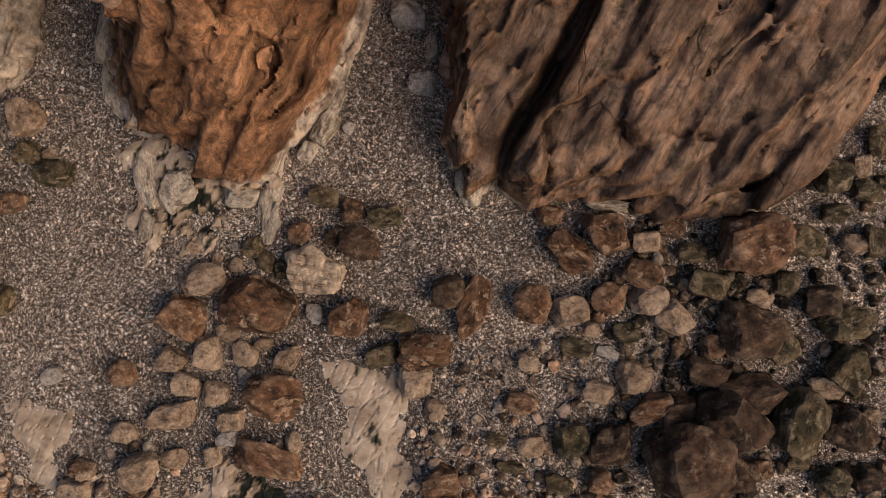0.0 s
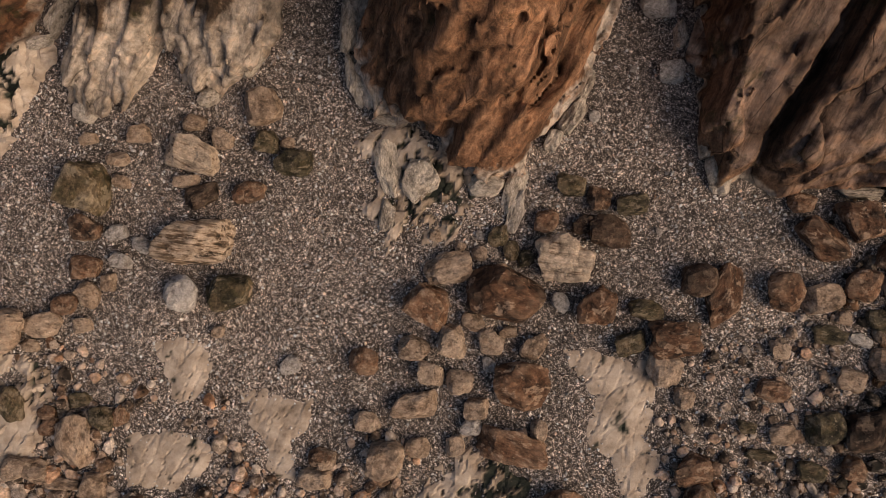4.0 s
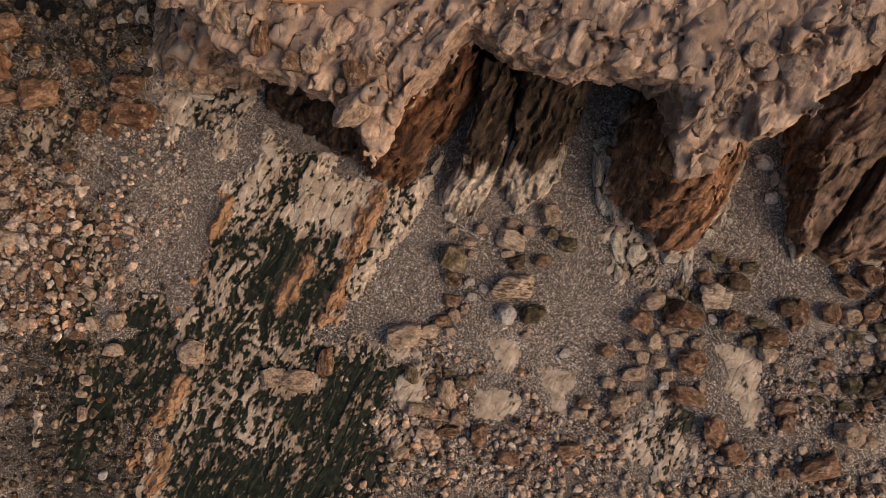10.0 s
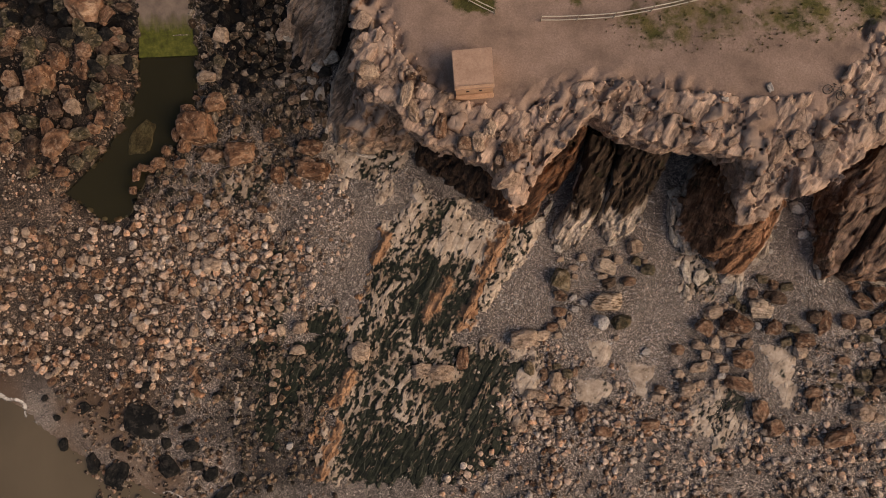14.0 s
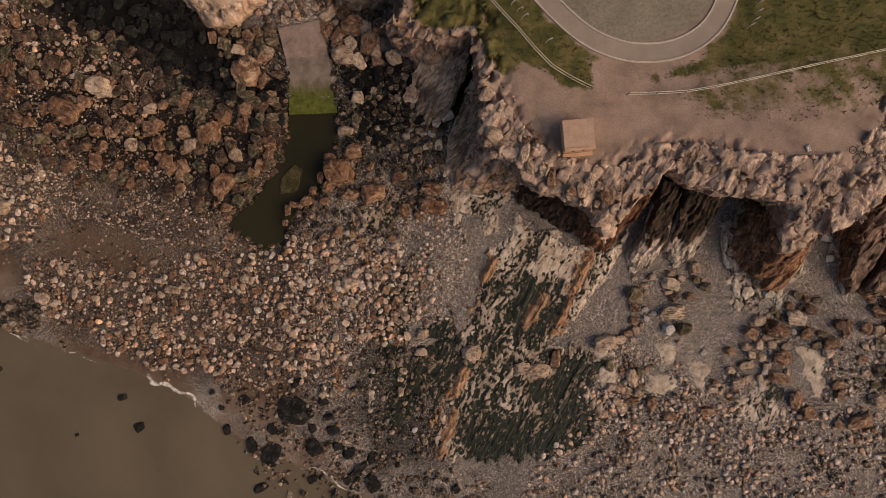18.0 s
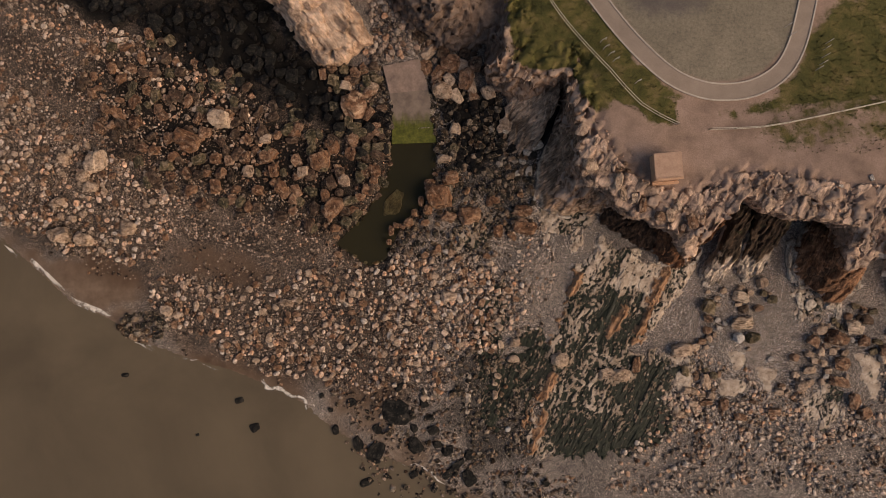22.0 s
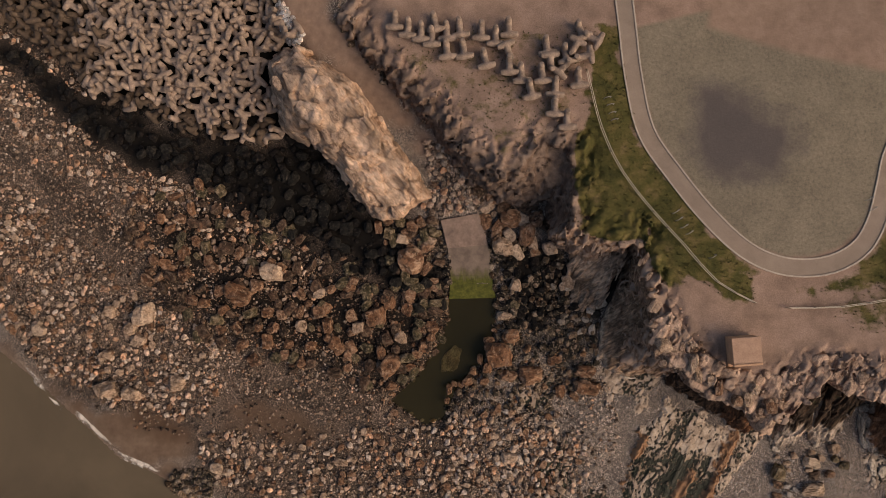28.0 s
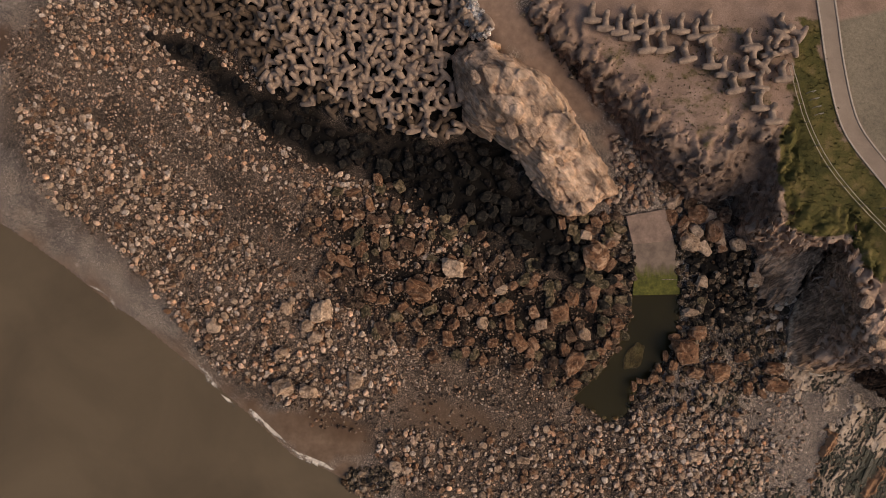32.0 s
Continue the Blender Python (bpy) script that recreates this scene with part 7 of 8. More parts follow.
EAST_ROAD = [(-32.0, 53.0), (-27.8, 51.6), (-21.9, 49.6), (-12.0, 47.3), (8.0, 52.0), (8.0, 62.0), (-30.0, 62.0)]


def land_material():
    """Cliff rock on the steep sides; dirt, worn grass and the pale court on the flat top."""
    m, t, b = shade("plateau_land", 0.92)
    v = vec(t)
    beds = vec(t, (0.55, 2.4, 1.2), (20, 25, -58))
    bed = noise_of(t, beds, 1.1, 8, 0.65, 0.6)
    col = ramp(t, bed, [(0.30, (0.06, 0.036, 0.024)), (0.48, (0.20, 0.12, 0.08)), (0.66, (0.40, 0.26, 0.18))])
    mud = ramp(t, noise_of(t, v, 1.3, 8, 0.7), [(0.35, (0.018, 0.013, 0.011)), (0.5, (0.062, 0.044, 0.036)), (0.68, (0.17, 0.125, 0.10))])
    flat = ramp(t, up(t), [(0.5, 0.0), (0.85, 1.0)])
    rim = ramp(t, noise_of(t, v, 1.0, 7, 0.65), [(0.3, (0.20, 0.14, 0.105)), (0.7, (0.42, 0.31, 0.24))])
    col = mixc(t, flat, col, rim)
    dirt = ramp(t, noise_of(t, v, 0.35, 8, 0.6), [(0.3, (0.19, 0.13, 0.097)), (0.55, (0.30, 0.207, 0.158)), (0.75, (0.38, 0.27, 0.21))])
    dirt = mixc(t, 0.6, dirt, ramp(t, noise_of(t, v, 7, 5, 0.75), [(0.3, 0.6), (0.7, 1.3)]), "MULTIPLY")
    col = mixc(t, attr(t, "grime"), col, mud)
    col = mixc(t, attr(t, "soil"), col, dirt)
    green = ramp(t, noise_of(t, v, 0.5, 8, 0.7), [(0.3, (0.036, 0.038, 0.012)), (0.48, (0.082, 0.074, 0.022)), (0.58, (0.125, 0.10, 0.035)), (0.72, (0.19, 0.135, 0.075))])
    green = mixc(t, 0.8, green, ramp(t, noise_of(t, v, 9, 6, 0.8), [(0.3, 0.45), (0.7, 1.5)]), "MULTIPLY")
    patch = ramp(t, calc(t, "ADD", attr(t, "grass"), calc(t, "MULTIPLY", calc(t, "SUBTRACT", noise_of(t, v, 0.6, 7, 0.7), 0.5), 1.2)), [(0.4, 0.0), (0.62, 1.0)])
    col = mixc(t, patch, col, green)
    court = ramp(t, noise_of(t, v, 0.3, 7, 0.6), [(0.3, (0.168, 0.142, 0.103)), (0.7, (0.235, 0.198, 0.145))])
    court = mixc(t, 0.8, court, ramp(t, noise_of(t, v, 3, 9, 0.82), [(0.32, 0.5), (0.5, 1.0), (0.68, 1.4)]), "MULTIPLY")
    damp = ramp(t, calc(t, "ADD", attr(t, "damp"), calc(t, "MULTIPLY", calc(t, "SUBTRACT", noise_of(t, v, 0.7, 5), 0.5), 0.5)), [(0.25, 0.0), (0.85, 0.85)])
    court = mixc(t, damp, court, (0.090, 0.076, 0.076))
    col = mixc(t, attr(t, "court"), col, court)
    road = ramp(t, noise_of(t, v, 0.8, 6), [(0.3, (0.22, 0.15, 0.11)), (0.7, (0.31, 0.22, 0.165))])
    col = mixc(t, attr(t, "road"), col, road)
    link(t, col, b.inputs["Base Color"])
    crack = ramp(t, cells(t, beds, 1.3, feature="DISTANCE_TO_EDGE"), [(0.0, 0.0), (0.05, 1.0)])
    h = calc(t, "ADD", noise_of(t, v, 3.5, 8, 0.7), calc(t, "MULTIPLY", calc(t, "MULTIPLY", crack, 0.3), calc(t, "SUBTRACT", 1.0, attr(t, "soil"))))
    bump(t, b, h, 0.10, 0.7)
    return m


me = plateau.data
me.materials.append(land_material())
co = np.empty(len(me.vertices) * 3, np.float32)
me.vertices.foreach_get("co", co)
vx, vy, vz = co.reshape(-1, 3).T.astype(float)
wob = 0.8 * fbm(np.stack([vx, vy, 0 * vx], 1) * 0.5, 201, 3)
high = np.clip((vz - plateau_top(vx, vy) + 1.2) / 0.6, 0, 1)
blend = lambda poly, w, k=1.0: np.clip(0.5 - (reach(vx, vy, poly) + k * wob) / w, 0, 1) * high
rim_wide = np.where(vx < -46, 0.5, 1.0)
soil = np.clip((-reach(vx, vy, P_TOP) - rim_wide - 0.8 * rim_wide * wob) / 1.5, 0, 1) * high
float_layer(me, "soil", soil)
float_layer(me, "grime", 0.65 * np.clip(0.5 - (reach(vx, vy, TERRACE_FOOT) + wob) / 1.5, 0, 1))
float_layer(me, "grass", np.minimum(np.maximum.reduce([blend(GRASS_WEST, 2.0), blend(GRASS_EAST, 3.0), 0.55 * blend(GRASS_EDGE, 4.0), 0.4 * blend(TERRACE, 3.0)]), 1 - blend(WORN, 2.0)) * np.clip(soil * 2 + blend(GRASS_WEST, 1.0), 0, 1))
float_layer(me, "court", blend(COURT, 0.4, 0.0))
float_layer(me, "damp", blend([(-33.6, 46.5), (-30.3, 46.7), (-27.9, 45.4), (-26.1, 43.5), (-23.1, 42.2), (-22.9, 38.9), (-25.6, 36.1), (-31.0, 35.9), (-34.0, 37.5), (-34.6, 40.6), (-33.7, 43.1)], 4.5))
float_layer(me, "road", blend(EAST_ROAD, 0.8, 0.2))


def ground_top(x, y):
    return float(plateau_top(np.float64(x), np.float64(y)))


def smooth_line(points, step=0.8):
    """A curve through the points as evenly spaced places."""
    p = [Vector((*q, 0)) for q in points]
    p = [2 * p[0] - p[1]] + p + [2 * p[-1] - p[-2]]
    out = []
    for a, b, c, d in zip(p, p[1:], p[2:], p[3:]):
        n = max(2, int((c - b).length / step))
        for k in range(n):
            u = k / n
            out.append(0.5 * ((2 * b) + (c - a) * u + (2 * a - 5 * b + 4 * c - d) * u * u + (3 * b - a - 3 * c + d) * u ** 3))
    out.append(p[-2])
    return out


def ribbon(name, line, left, right, low, high, material, parent=None, label=""):
    """A long bar along a line from offset left to offset right, its underside low and its top high above the plateau."""
    bm = bmesh.new()
    rings = []
    for k, q in enumerate(line):
        d = (line[min(k + 1, len(line) - 1)] - line[max(k - 1, 0)]).normalized()
        n = Vector((-d.y, d.x, 0))
        a, b = q + n * left, q + n * right
        za, zb = ground_top(a.x, a.y), ground_top(b.x, b.y)
        rings.append([bm.verts.new(c) for c in ((a.x, a.y, za + low), (a.x, a.y, za + high), (b.x, b.y, zb + high), (b.x, b.y, zb + low))])
    for r, s in zip(rings, rings[1:]):
        for k in range(4):
            bm.faces.new((r[k], r[(k + 1) % 4], s[(k + 1) % 4], s[k]))
    bm.faces.new(rings[0])
    bm.faces.new(rings[-1][::-1])
    bmesh.ops.recalc_face_normals(bm, faces=bm.faces[:])
    return part(name, bm, material, parent, label)


def part(name, bm, material, parent=None, label=""):
    me = bpy.data.meshes.new(name)
    bm.to_mesh(me)
    bm.free()
    me.materials.append(material)
    ob = new(name, me)
    ob.parent = parent
    if label:
        tagged(ob, label)
    return ob


def plain(name, a, b, scale=2.0, rough=0.85, fine=12.0, depth=0.02):
    m, t, n = shade(name, rough)
    v = vec(t)
    col = ramp(t, noise_of(t, v, scale, 7, 0.65), [(0.3, a), (0.7, b)])
    col = mixc(t, 0.5, col, ramp(t, noise_of(t, v, fine, 5, 0.75), [(0.3, 0.65), (0.7, 1.25)]), "MULTIPLY")
    link(t, col, n.inputs["Base Color"])
    bump(t, n, noise_of(t, v, fine, 6, 0.7), depth, 0.5)
    return m


M_PATH = plain("worn_paving", (0.235, 0.182, 0.142), (0.31, 0.245, 0.193), 0.5)
M_KERB = plain("pale_kerb", (0.36, 0.30, 0.25), (0.50, 0.43, 0.36), 3.0)
M_CONCRETE = plain("sea_concrete", (0.15, 0.113, 0.09), (0.37, 0.278, 0.216), 1.3, fine=7.0, depth=0.04)
M_ROPE = plain("pale_rope", (0.42, 0.36, 0.28), (0.56, 0.49, 0.40), 8.0)
M_POST = plain("weathered_post", (0.24, 0.19, 0.14), (0.36, 0.30, 0.23), 8.0)

ring = smooth_line([(-41.0, 57.0), (-40.7, 53.3), (-40.2, 47.6), (-39.0, 41.4), (-36.1, 36.5), (-32.7, 31.8), (-29.1, 28.2), (-25.6, 26.5), (-22.1, 26.2), (-19.2, 26.9), (-16.8, 28.6), (-15.2, 31.4), (-14.1, 34.9), (-13.2, 38.0), (-11.6, 40.6), (-9.0, 42.2)])
path = tagged(new("path"), "curved paved footpath with pale kerbs round a bare court", "path", kind="structure")
ribbon("paving", ring, -0.85, 0.85, -0.3, 0.05, M_PATH, path)
ribbon("kerb", ring, -1.02, -0.85, -0.3, 0.12, M_KERB, path, "pale stone kerb")
ribbon("kerb", ring, 0.85, 1.02, -0.3, 0.12, M_KERB, path, "pale stone kerb")


def tube(bm, a, b, r0, r1=None, n=8, ends=True):
    """A round bar from a to b."""
    a, b = Vector(a), Vector(b)
    d = b - a
    r1 = r0 if r1 is None else r1
    m = Matrix.Translation((a + b) / 2) @ d.to_track_quat("Z", "Y").to_matrix().to_4x4()
    bmesh.ops.create_cone(bm, cap_ends=ends, segments=n, radius1=r0, radius2=r1, depth=d.length, matrix=m)


def rope_fence(points, label):
    line = smooth_line(points, 2.0)
    fence = tagged(new("rope_fence"), label, "fence")
    fence.location = line[0].x, line[0].y, ground_top(line[0].x, line[0].y)
    o = fence.location.copy()
    for q in line:
        bm = bmesh.new()
        z = ground_top(q.x, q.y)
        tube(bm, Vector((q.x, q.y, z - 0.3)) - o, Vector((q.x, q.y, z + 1.05)) - o, 0.055, 0.045, 8)
        part("post", bm, M_POST, fence)
    for h in (0.25, 0.98):
        bm = bmesh.new()
        for p, q in zip(line, line[1:]):
            mid = (p + q) / 2
            pts = [Vector((s.x, s.y, ground_top(s.x, s.y) + h - drop)) - o for s, drop in ((p, 0), (mid, 0.07), (q, 0))]
            tube(bm, pts[0], pts[1], 0.042, n=6)
            tube(bm, pts[1], pts[2], 0.042, n=6)
        part("rope", bm, M_ROPE, fence)


rope_fence([(-45.4, 48.3), (-44.0, 41.8), (-41.9, 36.9), (-38.8, 32.5), (-35.8, 28.9), (-32.5, 24.9), (-28.6, 22.6)], "pale rope fence on wooden posts along the grass edge")
rope_fence([(-25.1, 22.0), (-19.6, 22.1), (-14.1, 23.0), (-8.7, 24.1), (-2.3, 25.4), (1.5, 26.2)], "pale rope fence on wooden posts above the cliff")


# ---- bicycle hoops ----
M_STEEL = plain("galvanised_steel", (0.25, 0.23, 0.21), (0.36, 0.33, 0.30), 9.0, 0.5)


def hoop(x, y, turn):
    bm = bmesh.new()
    pts = [Vector((-0.35, 0, -0.2)), Vector((-0.35, 0, 0.6)), Vector((-0.22, 0, 0.75)), Vector((0.22, 0, 0.75)), Vector((0.35, 0, 0.6)), Vector((0.35, 0, -0.2))]
    for a, b in zip(pts, pts[1:]):
        tube(bm, a, b, 0.045, n=8)
    ob = part("bicycle_hoop", bm, M_STEEL)
    ob.matrix_world = pose(x, y, ground_top(x, y), 0, 0, turn)
    return tagged(ob, "bent steel tube hoop standing in rough grass", "bicycle hoop", "bicycle hoops")


for k, (x, y) in enumerate([(-43.2, 45.2), (-42.9, 44.4), (-42.7, 43.5), (-42.5, 42.7)] + [(-16.1, 33.5), (-15.8, 32.4), (-11.9, 31.5), (-12.2, 30.8), (-12.4, 29.9), (-12.7, 29.1), (-13.2, 28.5), (-36.3, 32.4), (-36.0, 31.6), (-35.5, 30.8), (-35.0, 30.1), (-32.7, 27.5)]):
    hoop(x, y, 10 if k < 4 else 30)


# ---- dolosse ----
def dolos_mesh(material):
    """Concrete armour unit in one casting: a shank with two tapered flukes at right angles."""
    c, h = 1.05, 0.13
    g = np.arange(-1.45, 1.46, h)
    p = np.stack(np.meshgrid(g, g, g, indexing="ij"), 3)
    e = c - 0.3
    f = np.full(p.shape[:3], 9.0)
    for a, b, r0, r1 in (((0, -e, 0), (0, e, 0), 0.40, 0.40), ((0, -e, 0), (c, -e, 0), 0.43, 0.29), ((0, -e, 0), (-c, -e, 0), 0.43, 0.29), ((0, e, 0), (0, e, c), 0.43, 0.29), ((0, e, 0), (0, e, -c), 0.43, 0.29)):
        a, b = np.array(a, float), np.array(b, float)
        n = np.linalg.norm(b - a)
        u = (p - a) @ (b - a) / n
        far = np.linalg.norm(p - a - u[..., None] * (b - a) / n, axis=3)
        f = np.minimum(f, np.maximum(far - (r0 + (r1 - r0) * np.clip(u / n, 0, 1)), np.maximum(-u, u - n)))
    verts, quads = skin(f, (g[0],) * 3, h)
    return mesh_of("armour_unit", verts, quads, material, True)


M_WEEDY = plain("weedy_concrete", (0.035, 0.026, 0.019), (0.135, 0.095, 0.068), 0.9, fine=5.0, depth=0.04)
DOLOS, DOLOS_DARK = dolos_mesh(M_CONCRETE), dolos_mesh(M_WEEDY)


def dolos(x, y, z, turn, tip=0.0, roll=0.0, scale=1.0, label="", group="", dark=False):
    ob = new("armour_unit", DOLOS_DARK if dark else DOLOS)
    ob.matrix_world = pose(x, y, z, tip, roll, turn) @ Matrix.Scale(scale, 4)
    return tagged(ob, label, "dolos", group)


STORED = [(-65.4, 53.6), (-63.9, 53.1), (-62.7, 52.5), (-61.0, 53.1), (-59.5, 53.5), (-62.3, 54.2), (-57.1, 53.1), (-55.5, 52.4), (-54.0, 53.4), (-61.0, 51.0), (-59.1, 51.0), (-56.7, 49.8), (-54.1, 50.8), (-54.0, 49.0), (-52.7, 48.0), (-50.4, 47.9), (-51.7, 46.1), (-49.0, 46.3), (-49.1, 44.1), (-47.8, 42.6), (-46.4, 47.3), (-49.8, 51.1), (-49.4, 49.4), (-47.7, 50.1), (-48.1, 48.6), (-46.7, 51.0), (-45.7, 49.9), (-44.7, 51.9), (-46.0, 52.8), (-66.9, 54.6)]
TURNS = {12: 200, 22: 185, 23: 10, 24: -40, 25: 150, 26: 100, 27: 60, 28: 20}
for k, (x, y) in enumerate(STORED):
    dolos(x, y, ground_top(x, y) + 0.62, TURNS.get(k, -5 + (k * 37) % 17), -14, 0, 1.0, "buff concrete dolos lying in rows on the terrace", "stored dolosse")
at, _ = spread(DOLOS_MOUND, 9000, lambda x, y, u: 0.55 + 0 * u, 91, 0.92)
r = np.random.default_rng(92)
at = at[reach(at[:, 0], at[:, 1], OUTCROP) > 0.6]
ground_at = ground_height(at[:, 0], at[:, 1])
weedy = (reach(at[:, 0], at[:, 1], BLACK) < 2.0 + 2.0 * r.uniform(-1, 1, len(at))) | (at[:, 0] < -106 + 4 * r.uniform(-1, 1, len(at)))
top_layer = np.argsort(at[:, 1] + 0.25 * np.abs(at[:, 0] + 90) + r.uniform(0, 14, len(at)))[:310]
for k in top_layer.tolist():
    x, y = at[k].tolist()
    dolos(x, y, float(ground_at[k]) + 0.55 + r.uniform(0, 0.8), r.uniform(0, 360), r.uniform(-40, 40), r.uniform(-30, 30), 0.92, "dark weedy concrete dolos in the sea defence" if weedy[k] else "grey-buff concrete dolos interlocked in the sea defence", "dolosse of the sea defence", bool(weedy[k]))
rest = np.setdiff1d(np.arange(len(at)), top_layer)
for mesh, mask, label in ((DOLOS, ~weedy, "more grey-buff dolosse packed in the sea defence"), (DOLOS_DARK, weedy, "more dark weedy dolosse at the foot of the sea defence")):
    pick = rest[mask[rest]]
    base = np.empty(len(mesh.vertices) * 3, np.float32)
    mesh.vertices.foreach_get("co", base)
    corner = np.empty(len(mesh.loops), np.int32)
    mesh.loops.foreach_get("vertex_index", corner)
    base, corner = base.reshape(-1, 3), corner.reshape(-1, 4)
    vs, fs = [], []
    for n, k in enumerate(pick.tolist()):
        m = np.array(pose(at[k, 0], at[k, 1], float(ground_at[k]) + 0.3 + r.uniform(0, 0.6), r.uniform(-45, 45), r.uniform(-35, 35), r.uniform(0, 360)))
        vs.append(0.92 * base @ m[:3, :3].T + m[:3, 3])
        fs.append(corner + n * len(base))
    tagged(new("packed_dolosse", mesh_of("packed_dolosse", np.concatenate(vs), np.concatenate(fs), mesh.materials[0], True)), label, "dolos", kind="stuff")

# ---- slipway ----
def wedge(points, depth, material, name, parent=None, label=""):
    """A slab under four upper corners."""
    bm = bmesh.new()
    top = [bm.verts.new(p) for p in points]
    low = [bm.verts.new((p[0], p[1], p[2] - depth)) for p in points]
    bm.faces.new(top)
    bm.faces.new(low[::-1])
    for k in range(4):
        bm.faces.new((top[k], low[k], low[(k + 1) % 4], top[(k + 1) % 4]))
    bmesh.ops.recalc_face_normals(bm, faces=bm.faces[:])
    bmesh.ops.bevel(bm, geom=bm.edges[:], offset=0.03, segments=1, affect="EDGES")
    return part(name, bm, material, parent, label)


M_SLIP = plain("slipway_concrete", (0.16, 0.115, 0.092), (0.33, 0.235, 0.185), 0.7, fine=4.0)
slip = tagged(new("slipway"), "worn concrete slipway running down into a tide pool", "slipway")
(ax, ay), (bx, by), (cx, cy), (dx, dy), (ex, ey), (fx_, fy_), (hx, hy), (jx, jy) = [(-62.2, 32.1), (-57.6, 32.9), (-56.5, 29.1), (-61.4, 28.7), (-56.0, 25.3), (-61.1, 25.4), (-55.6, 22.6), (-61.3, 22.5)]


def algae_material(y0, y1):
    """Slipway concrete whose lower end is grown over with green algae, ragged at its upper edge."""
    m, t, b = shade("algae_on_concrete", 0.7)
    v = vec(t)
    s = t.nodes.new("ShaderNodeSeparateXYZ")
    link(t, t.nodes.new("ShaderNodeNewGeometry").outputs["Position"], s.inputs[0])
    far = calc(t, "DIVIDE", calc(t, "SUBTRACT", s.outputs[1], y0), y1 - y0)
    far = calc(t, "ADD", far, calc(t, "MULTIPLY", calc(t, "SUBTRACT", noise_of(t, vec(t, (2.5, 0.6, 1)), 1.0, 7, 0.7), 0.5), 0.9))
    bare = ramp(t, noise_of(t, v, 0.8, 7, 0.65), [(0.3, (0.11, 0.083, 0.066)), (0.7, (0.24, 0.18, 0.14))])
    green = ramp(t, noise_of(t, v, 1.8, 7, 0.7), [(0.3, (0.030, 0.034, 0.006)), (0.55, (0.085, 0.088, 0.014)), (0.75, (0.15, 0.15, 0.03))])
    link(t, mixc(t, ramp(t, far, [(0.25, 0.0), (0.75, 1.0)]), bare, green), b.inputs["Base Color"])
    bump(t, b, noise_of(t, v, 6, 6, 0.7), 0.04, 0.6)
    return m


M_ALGAE = algae_material((cy + ey) / 2, (ey + hy) / 2)
wedge([(ax, ay, 1.68), (bx, by, 1.68), (cx, cy, 1.45), (dx, dy, 1.45)], 0.8, M_SLIP, "upper_slab", slip)
wedge([(dx, dy, 1.45), (cx, cy, 1.45), (ex, ey, 1.12), (fx_, fy_, 1.12)], 0.8, M_ALGAE, "lower_slab", slip)
tagged(boulder(-60.94, 15.3, 1.15, 2.0, 0.25, -18, "p", 0.33), "pale tan rock lying under the pool water", "rock", "rocks in the pool")
wedge([(fx_, fy_, 1.12), (ex, ey, 1.12), (hx, hy, 0.74), (jx, jy, 0.74)], 0.8, M_ALGAE, "algae_slab", slip, "slab covered in bright green algae")

# ---- hut on the cliff ----
M_PLASTER = plain("pink_plaster", (0.40, 0.24, 0.15), (0.56, 0.35, 0.22), 1.6, fine=8.0)
M_ROOF = plain("dusty_roof", (0.34, 0.215, 0.15), (0.47, 0.31, 0.22), 1.1, fine=6.0)
M_VOID = plain("dark_opening", (0.015, 0.012, 0.010), (0.03, 0.025, 0.02), 2.0)


def box(bm, lo, hi, bevel=0.02):
    c = [(a + b) / 2 for a, b in zip(lo, hi)]
    s = [b - a for a, b in zip(lo, hi)]
    g = bmesh.ops.create_cube(bm, size=1, matrix=Matrix.LocRotScale(c, None, s))["verts"]
    if bevel:
        bmesh.ops.bevel(bm, geom=list({e for v in g for e in v.link_edges}), offset=bevel, segments=2, affect="EDGES")


def cliff_hut():
    x, y = -30.27, 17.73
    hut = tagged(new("hut"), "small pink plastered hut with a flat roof near the cliff edge", "hut")
    hut.matrix_world = pose(x, y, ground_top(x, y) - 0.05, 0, 0, 4)
    bm = bmesh.new()
    for lo, hi in (((-1.4, -1.4, 0), (1.4, -1.18, 1.75)), ((-1.4, 1.18, 0), (1.4, 1.4, 1.75)), ((-1.4, -1.18, 0), (-1.18, 1.18, 1.75)), ((1.18, -1.18, 0), (1.4, 1.18, 1.75))):
        box(bm, lo, hi)
    part("walls", bm, M_PLASTER, hut)
    bm = bmesh.new()
    box(bm, (-1.48, -1.48, 1.76), (1.48, 1.48, 1.92), 0.05)
    part("roof", bm, M_ROOF, hut, "dusty pinkish flat roof")
    bm = bmesh.new()
    box(bm, (-1.44, -1.44, 1.93), (1.44, -1.22, 2.03), 0.03)
    part("parapet", bm, M_PLASTER, hut)
    for px in (-0.5, 0.45):
        bm = bmesh.new()
        box(bm, (px - 0.12, -1.42, 0.9), (px + 0.12, -1.39, 1.2), 0)
        part("window", bm, M_VOID, hut, "small dark window hole")
    bm = bmesh.new()
    box(bm, (-1.45, -1.8, -0.3), (1.45, -1.42, 0.35), 0.06)
    part("plinth", bm, M_PLASTER, hut)


cliff_hut()

# ---- bicycle lying on the rock ----
M_RUBBER = plain("black_rubber", (0.02, 0.02, 0.02), (0.035, 0.033, 0.03), 5.0, 0.8)
M_FRAME = plain("dark_bicycle_paint", (0.02, 0.02, 0.022), (0.04, 0.038, 0.036), 5.0, 0.4)


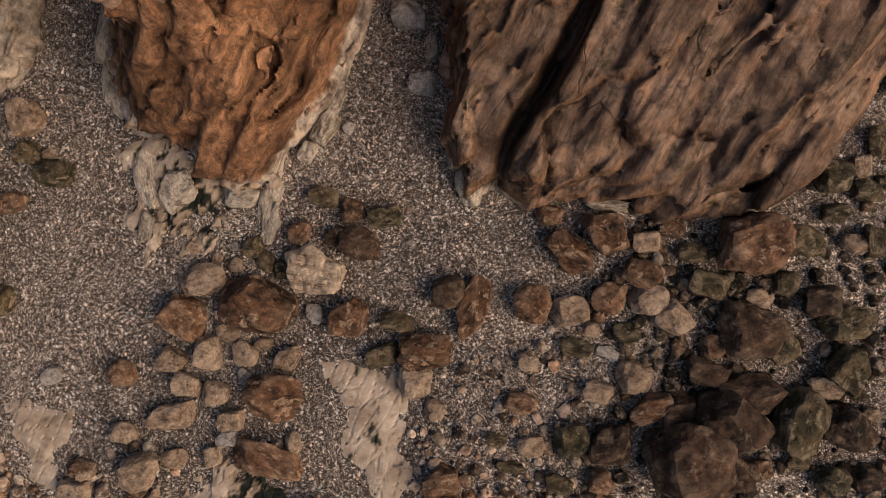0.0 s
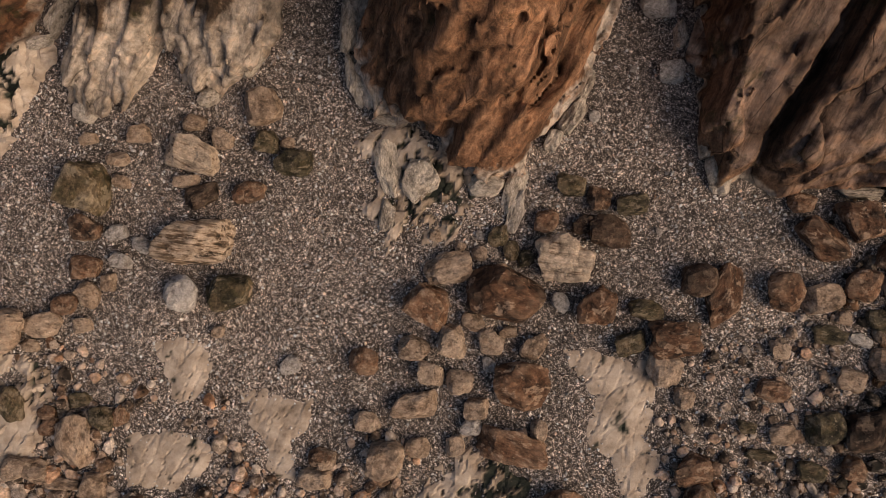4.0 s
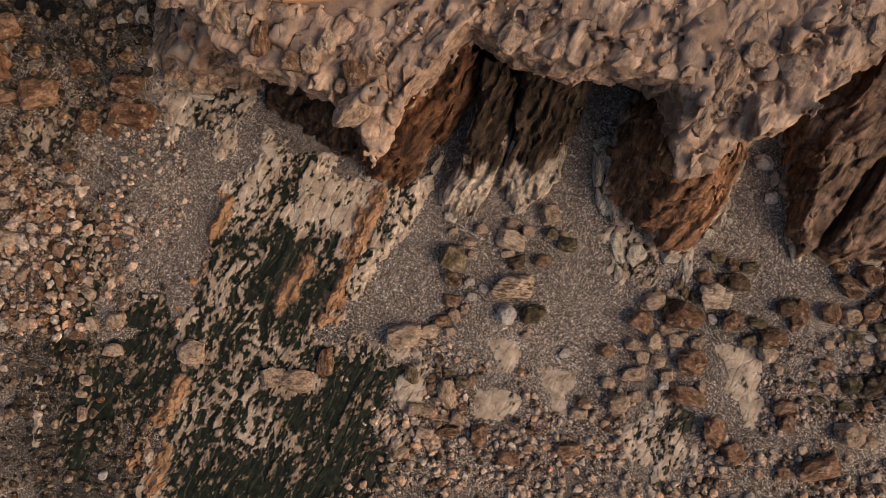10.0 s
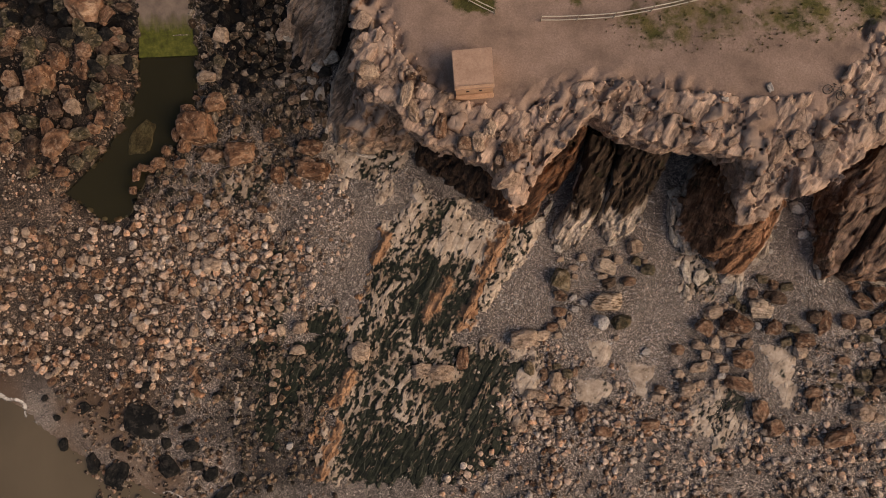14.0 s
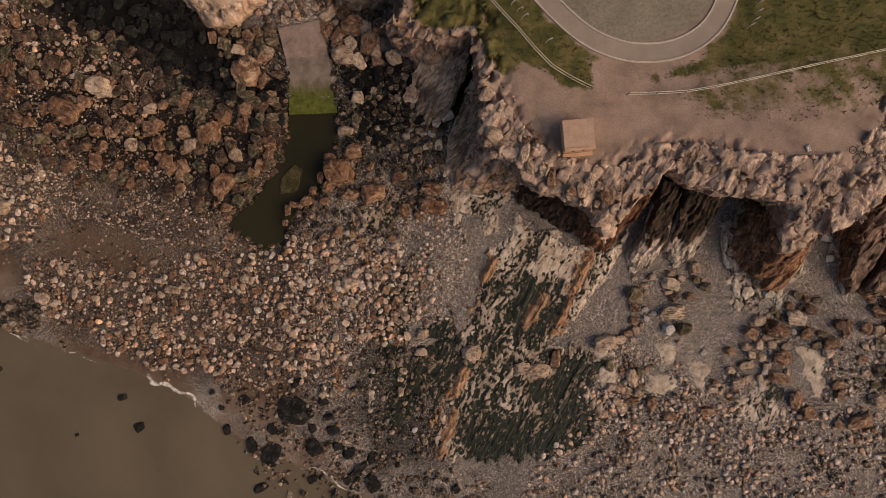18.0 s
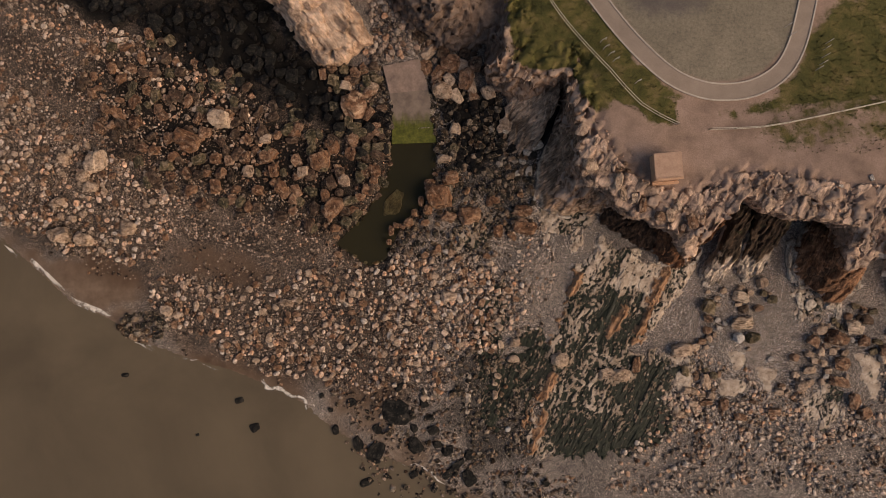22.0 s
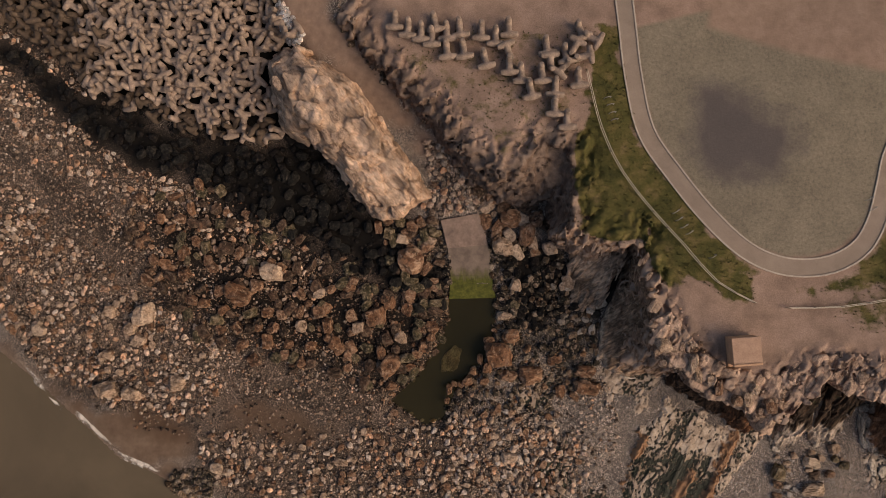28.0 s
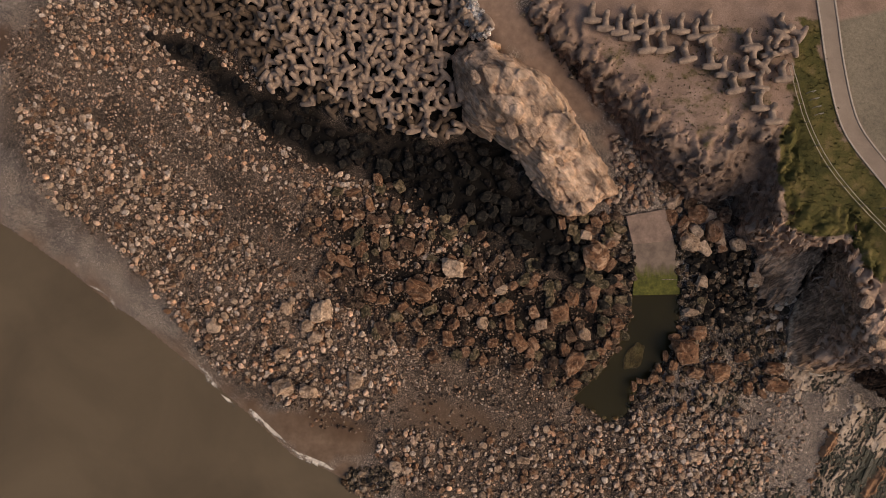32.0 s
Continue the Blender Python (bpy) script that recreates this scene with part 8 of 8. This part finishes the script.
def bicycle(x, y, turn):
    bike = tagged(new("bicycle"), "dark bicycle lying on its side on the rock", "bicycle")
    bike.matrix_world = pose(x, y, ground_top(x, y) + 0.16, 0, 0, turn)

    def wheel(cx, cy, tip):
        w = new("wheel")
        w.parent = bike
        w.matrix_local = pose(cx, cy, 0, tip, 0, 0)
        bm = bmesh.new()
        pts = [Vector((0.33 * math.cos(a), 0.33 * math.sin(a), 0)) for a in np.linspace(0, 2 * math.pi, 25)]
        for a, b in zip(pts, pts[1:]):
            tube(bm, a, b, 0.03, n=6, ends=False)
        part("tyre", bm, M_RUBBER, w)
        bm = bmesh.new()
        for k in range(12):
            a = k * math.pi / 6
            tube(bm, (0, 0, 0), (0.31 * math.cos(a), 0.31 * math.sin(a), 0), 0.004, n=4)
        tube(bm, (0, 0, -0.05), (0, 0, 0.05), 0.025, n=8)
        part("spokes", bm, M_STEEL, w)

    wheel(-0.52, 0, 4)
    wheel(0.52, -0.05, -6)
    bm = bmesh.new()
    for a, b in (((-0.52, 0, 0), (-0.08, -0.03, 0)), ((-0.08, -0.03, 0), (-0.2, 0.45, 0)), ((-0.2, 0.45, 0), (-0.52, 0, 0)), ((-0.08, -0.03, 0), (0.36, 0.42, 0)), ((-0.17, 0.38, 0), (0.34, 0.48, 0)), ((0.33, 0.56, 0), (0.52, -0.05, 0))):
        tube(bm, a, b, 0.02, n=8)
    part("frame", bm, M_FRAME, bike)
    bm = bmesh.new()
    tube(bm, (0.32, 0.6, -0.14), (0.32, 0.6, 0.3), 0.014, n=8)
    tube(bm, (0.32, 0.6, 0.3), (0.22, 0.56, 0.34), 0.018, n=8)
    part("handlebar", bm, M_FRAME, bike)
    bm = bmesh.new()
    box(bm, (-0.34, 0.52, -0.06), (-0.08, 0.58, 0.06), 0.025)
    part("saddle", bm, M_RUBBER, bike)


bicycle(-3.99, 15.85, -25)

# ---- tufts and surf ----
M_TUFT = plain("dry_grass", (0.045, 0.045, 0.014), (0.13, 0.11, 0.040), 1.0)


def tufts(poly, n, seed, label, big=0.26):
    at = inside_of(poly, n, seed)
    r = np.random.default_rng(seed)
    z = plateau_top(at[:, 0], at[:, 1])
    vs, fs = [], []
    for (x, y), g in zip(at.tolist(), z.tolist()):
        s = 0.08 + (big - 0.08) * r.uniform() ** 2
        for k in range(9):
            a = r.uniform(0, 6.283)
            o = len(vs)
            lean = r.uniform(0.3, 0.9) * s
            vs += [(x - 0.06 * s * math.sin(a), y + 0.06 * s * math.cos(a), g - 0.05), (x + 0.2 * s * math.sin(a), y - 0.2 * s * math.cos(a), g - 0.05), (x + lean * math.cos(a), y + lean * math.sin(a), g + s)]
            fs.append((o, o + 1, o + 2))
    ob = new("grass_tufts", mesh_of("grass_tufts", vs, fs, M_TUFT))
    tagged(ob, label, "grass", kind="stuff")


tufts(GRASS_WEST, 1500, 301, "rough dark grass tufts beside the footpath")
tufts(GRASS_EDGE, 1400, 302, "scattered dry tufts on the bare cliff top", 0.24)
tufts(GRASS_EAST, 3000, 304, "rough dark grass beyond the footpath", 0.2)
tufts(TERRACE, 900, 303, "sparse tufts between the stored dolosse")



def foam_material():
    """Lacy white foam, thick along the middle of its line and torn at both sides."""
    m, t, b = shade("sea_foam", 0.6)
    v = vec(t)
    link(t, ramp(t, noise_of(t, v, 2.5, 6, 0.7), [(0.3, (0.42, 0.37, 0.31)), (0.7, (0.78, 0.72, 0.64))]), b.inputs["Base Color"])
    thick = calc(t, "ADD", attr(t, "thick"), calc(t, "MULTIPLY", calc(t, "SUBTRACT", noise_of(t, v, 1.6, 8, 0.75, 0.6), 0.5), 2.2))
    clear = t.nodes.new("ShaderNodeBsdfTransparent")
    mixed = t.nodes.new("ShaderNodeMixShader")
    link(t, ramp(t, thick, [(0.42, 0.0), (0.85, 1.0)]), mixed.inputs[0])
    link(t, clear.outputs[0], mixed.inputs[1])
    link(t, b.outputs[0], mixed.inputs[2])
    link(t, mixed.outputs[0], t.nodes["Material Output"].inputs[0])
    return m


M_FOAM = foam_material()


def surf(points, width, seed, label, strong=1.0):
    """A broken line of foam lying on the water at its edge."""
    line = np.array([[q.x, q.y] for q in smooth_line(points, 0.3)])
    d = np.gradient(line, axis=0)
    side = np.stack([-d[:, 1], d[:, 0]], 1) / np.hypot(d[:, 0], d[:, 1])[:, None]
    n = len(line)
    k = np.arange(n)
    at = np.stack([0.12 * k, 0 * k, 0 * k], 1)
    wide = width * (0.75 + 0.7 * lattice(at, seed)) * np.clip(np.minimum(k, n - 1 - k) / 6, 0.1, 1)
    wave = 0.5 * lattice(at * 1.7, seed + 1)
    rows = np.linspace(-1, 1, 9)
    xy = line[:, None] + side[:, None] * (wave[:, None] + rows[None] * wide[:, None])[..., None]
    z = SEA + 0.03 + 0.05 * (1 - rows[None] ** 2) + 0 * k[:, None]
    i = (k[:-1, None] * 9 + np.arange(8)[None]).ravel()
    me = mesh_of("foam", np.concatenate([xy, z[..., None]], 2).reshape(-1, 3), np.stack([i, i + 9, i + 10, i + 1], 1), M_FOAM, True)
    float_layer(me, "thick", (strong * (1 - rows[None] ** 2) * np.clip(0.75 + 0.8 * lattice(at * 0.8, seed + 2), 0.2, 1)[:, None]).ravel())
    tagged(new("foam", me), label, "foam", kind="stuff")


surf([(-112.2, 10.6), (-110.1, 8.9), (-106.1, 6.5), (-103.2, 3.5), (-101.1, 2.0), (-98.0, 1.3)], 0.75, 401, "line of pale foam where a small wave breaks", 1.15)
surf([(-129.5, 24.4), (-126.5, 22.0), (-123.0, 19.8), (-118.5, 16.1), (-114.8, 13.0), (-112.6, 11.0)], 0.7, 403, "thin broken foam along the wet stones", 0.65)
surf([(-95.0, -2.6), (-92.5, -3.2), (-89.8, -3.9), (-86.5, -4.8)], 0.6, 404, "broken foam along the stony shore", 1.0)
surf([(-86.0, -5.0), (-82.6, -5.9), (-79.4, -7.1), (-75.5, -8.7), (-72.3, -10.4), (-71.0, -12.2)], 0.5, 406, "broken white line of foam along the shore", 0.8)
surf([(-63.0, -16.4), (-60.5, -17.3), (-57.8, -18.6), (-55.0, -20.2)], 0.6, 407, "small wave breaking among dark stones", 1.0)
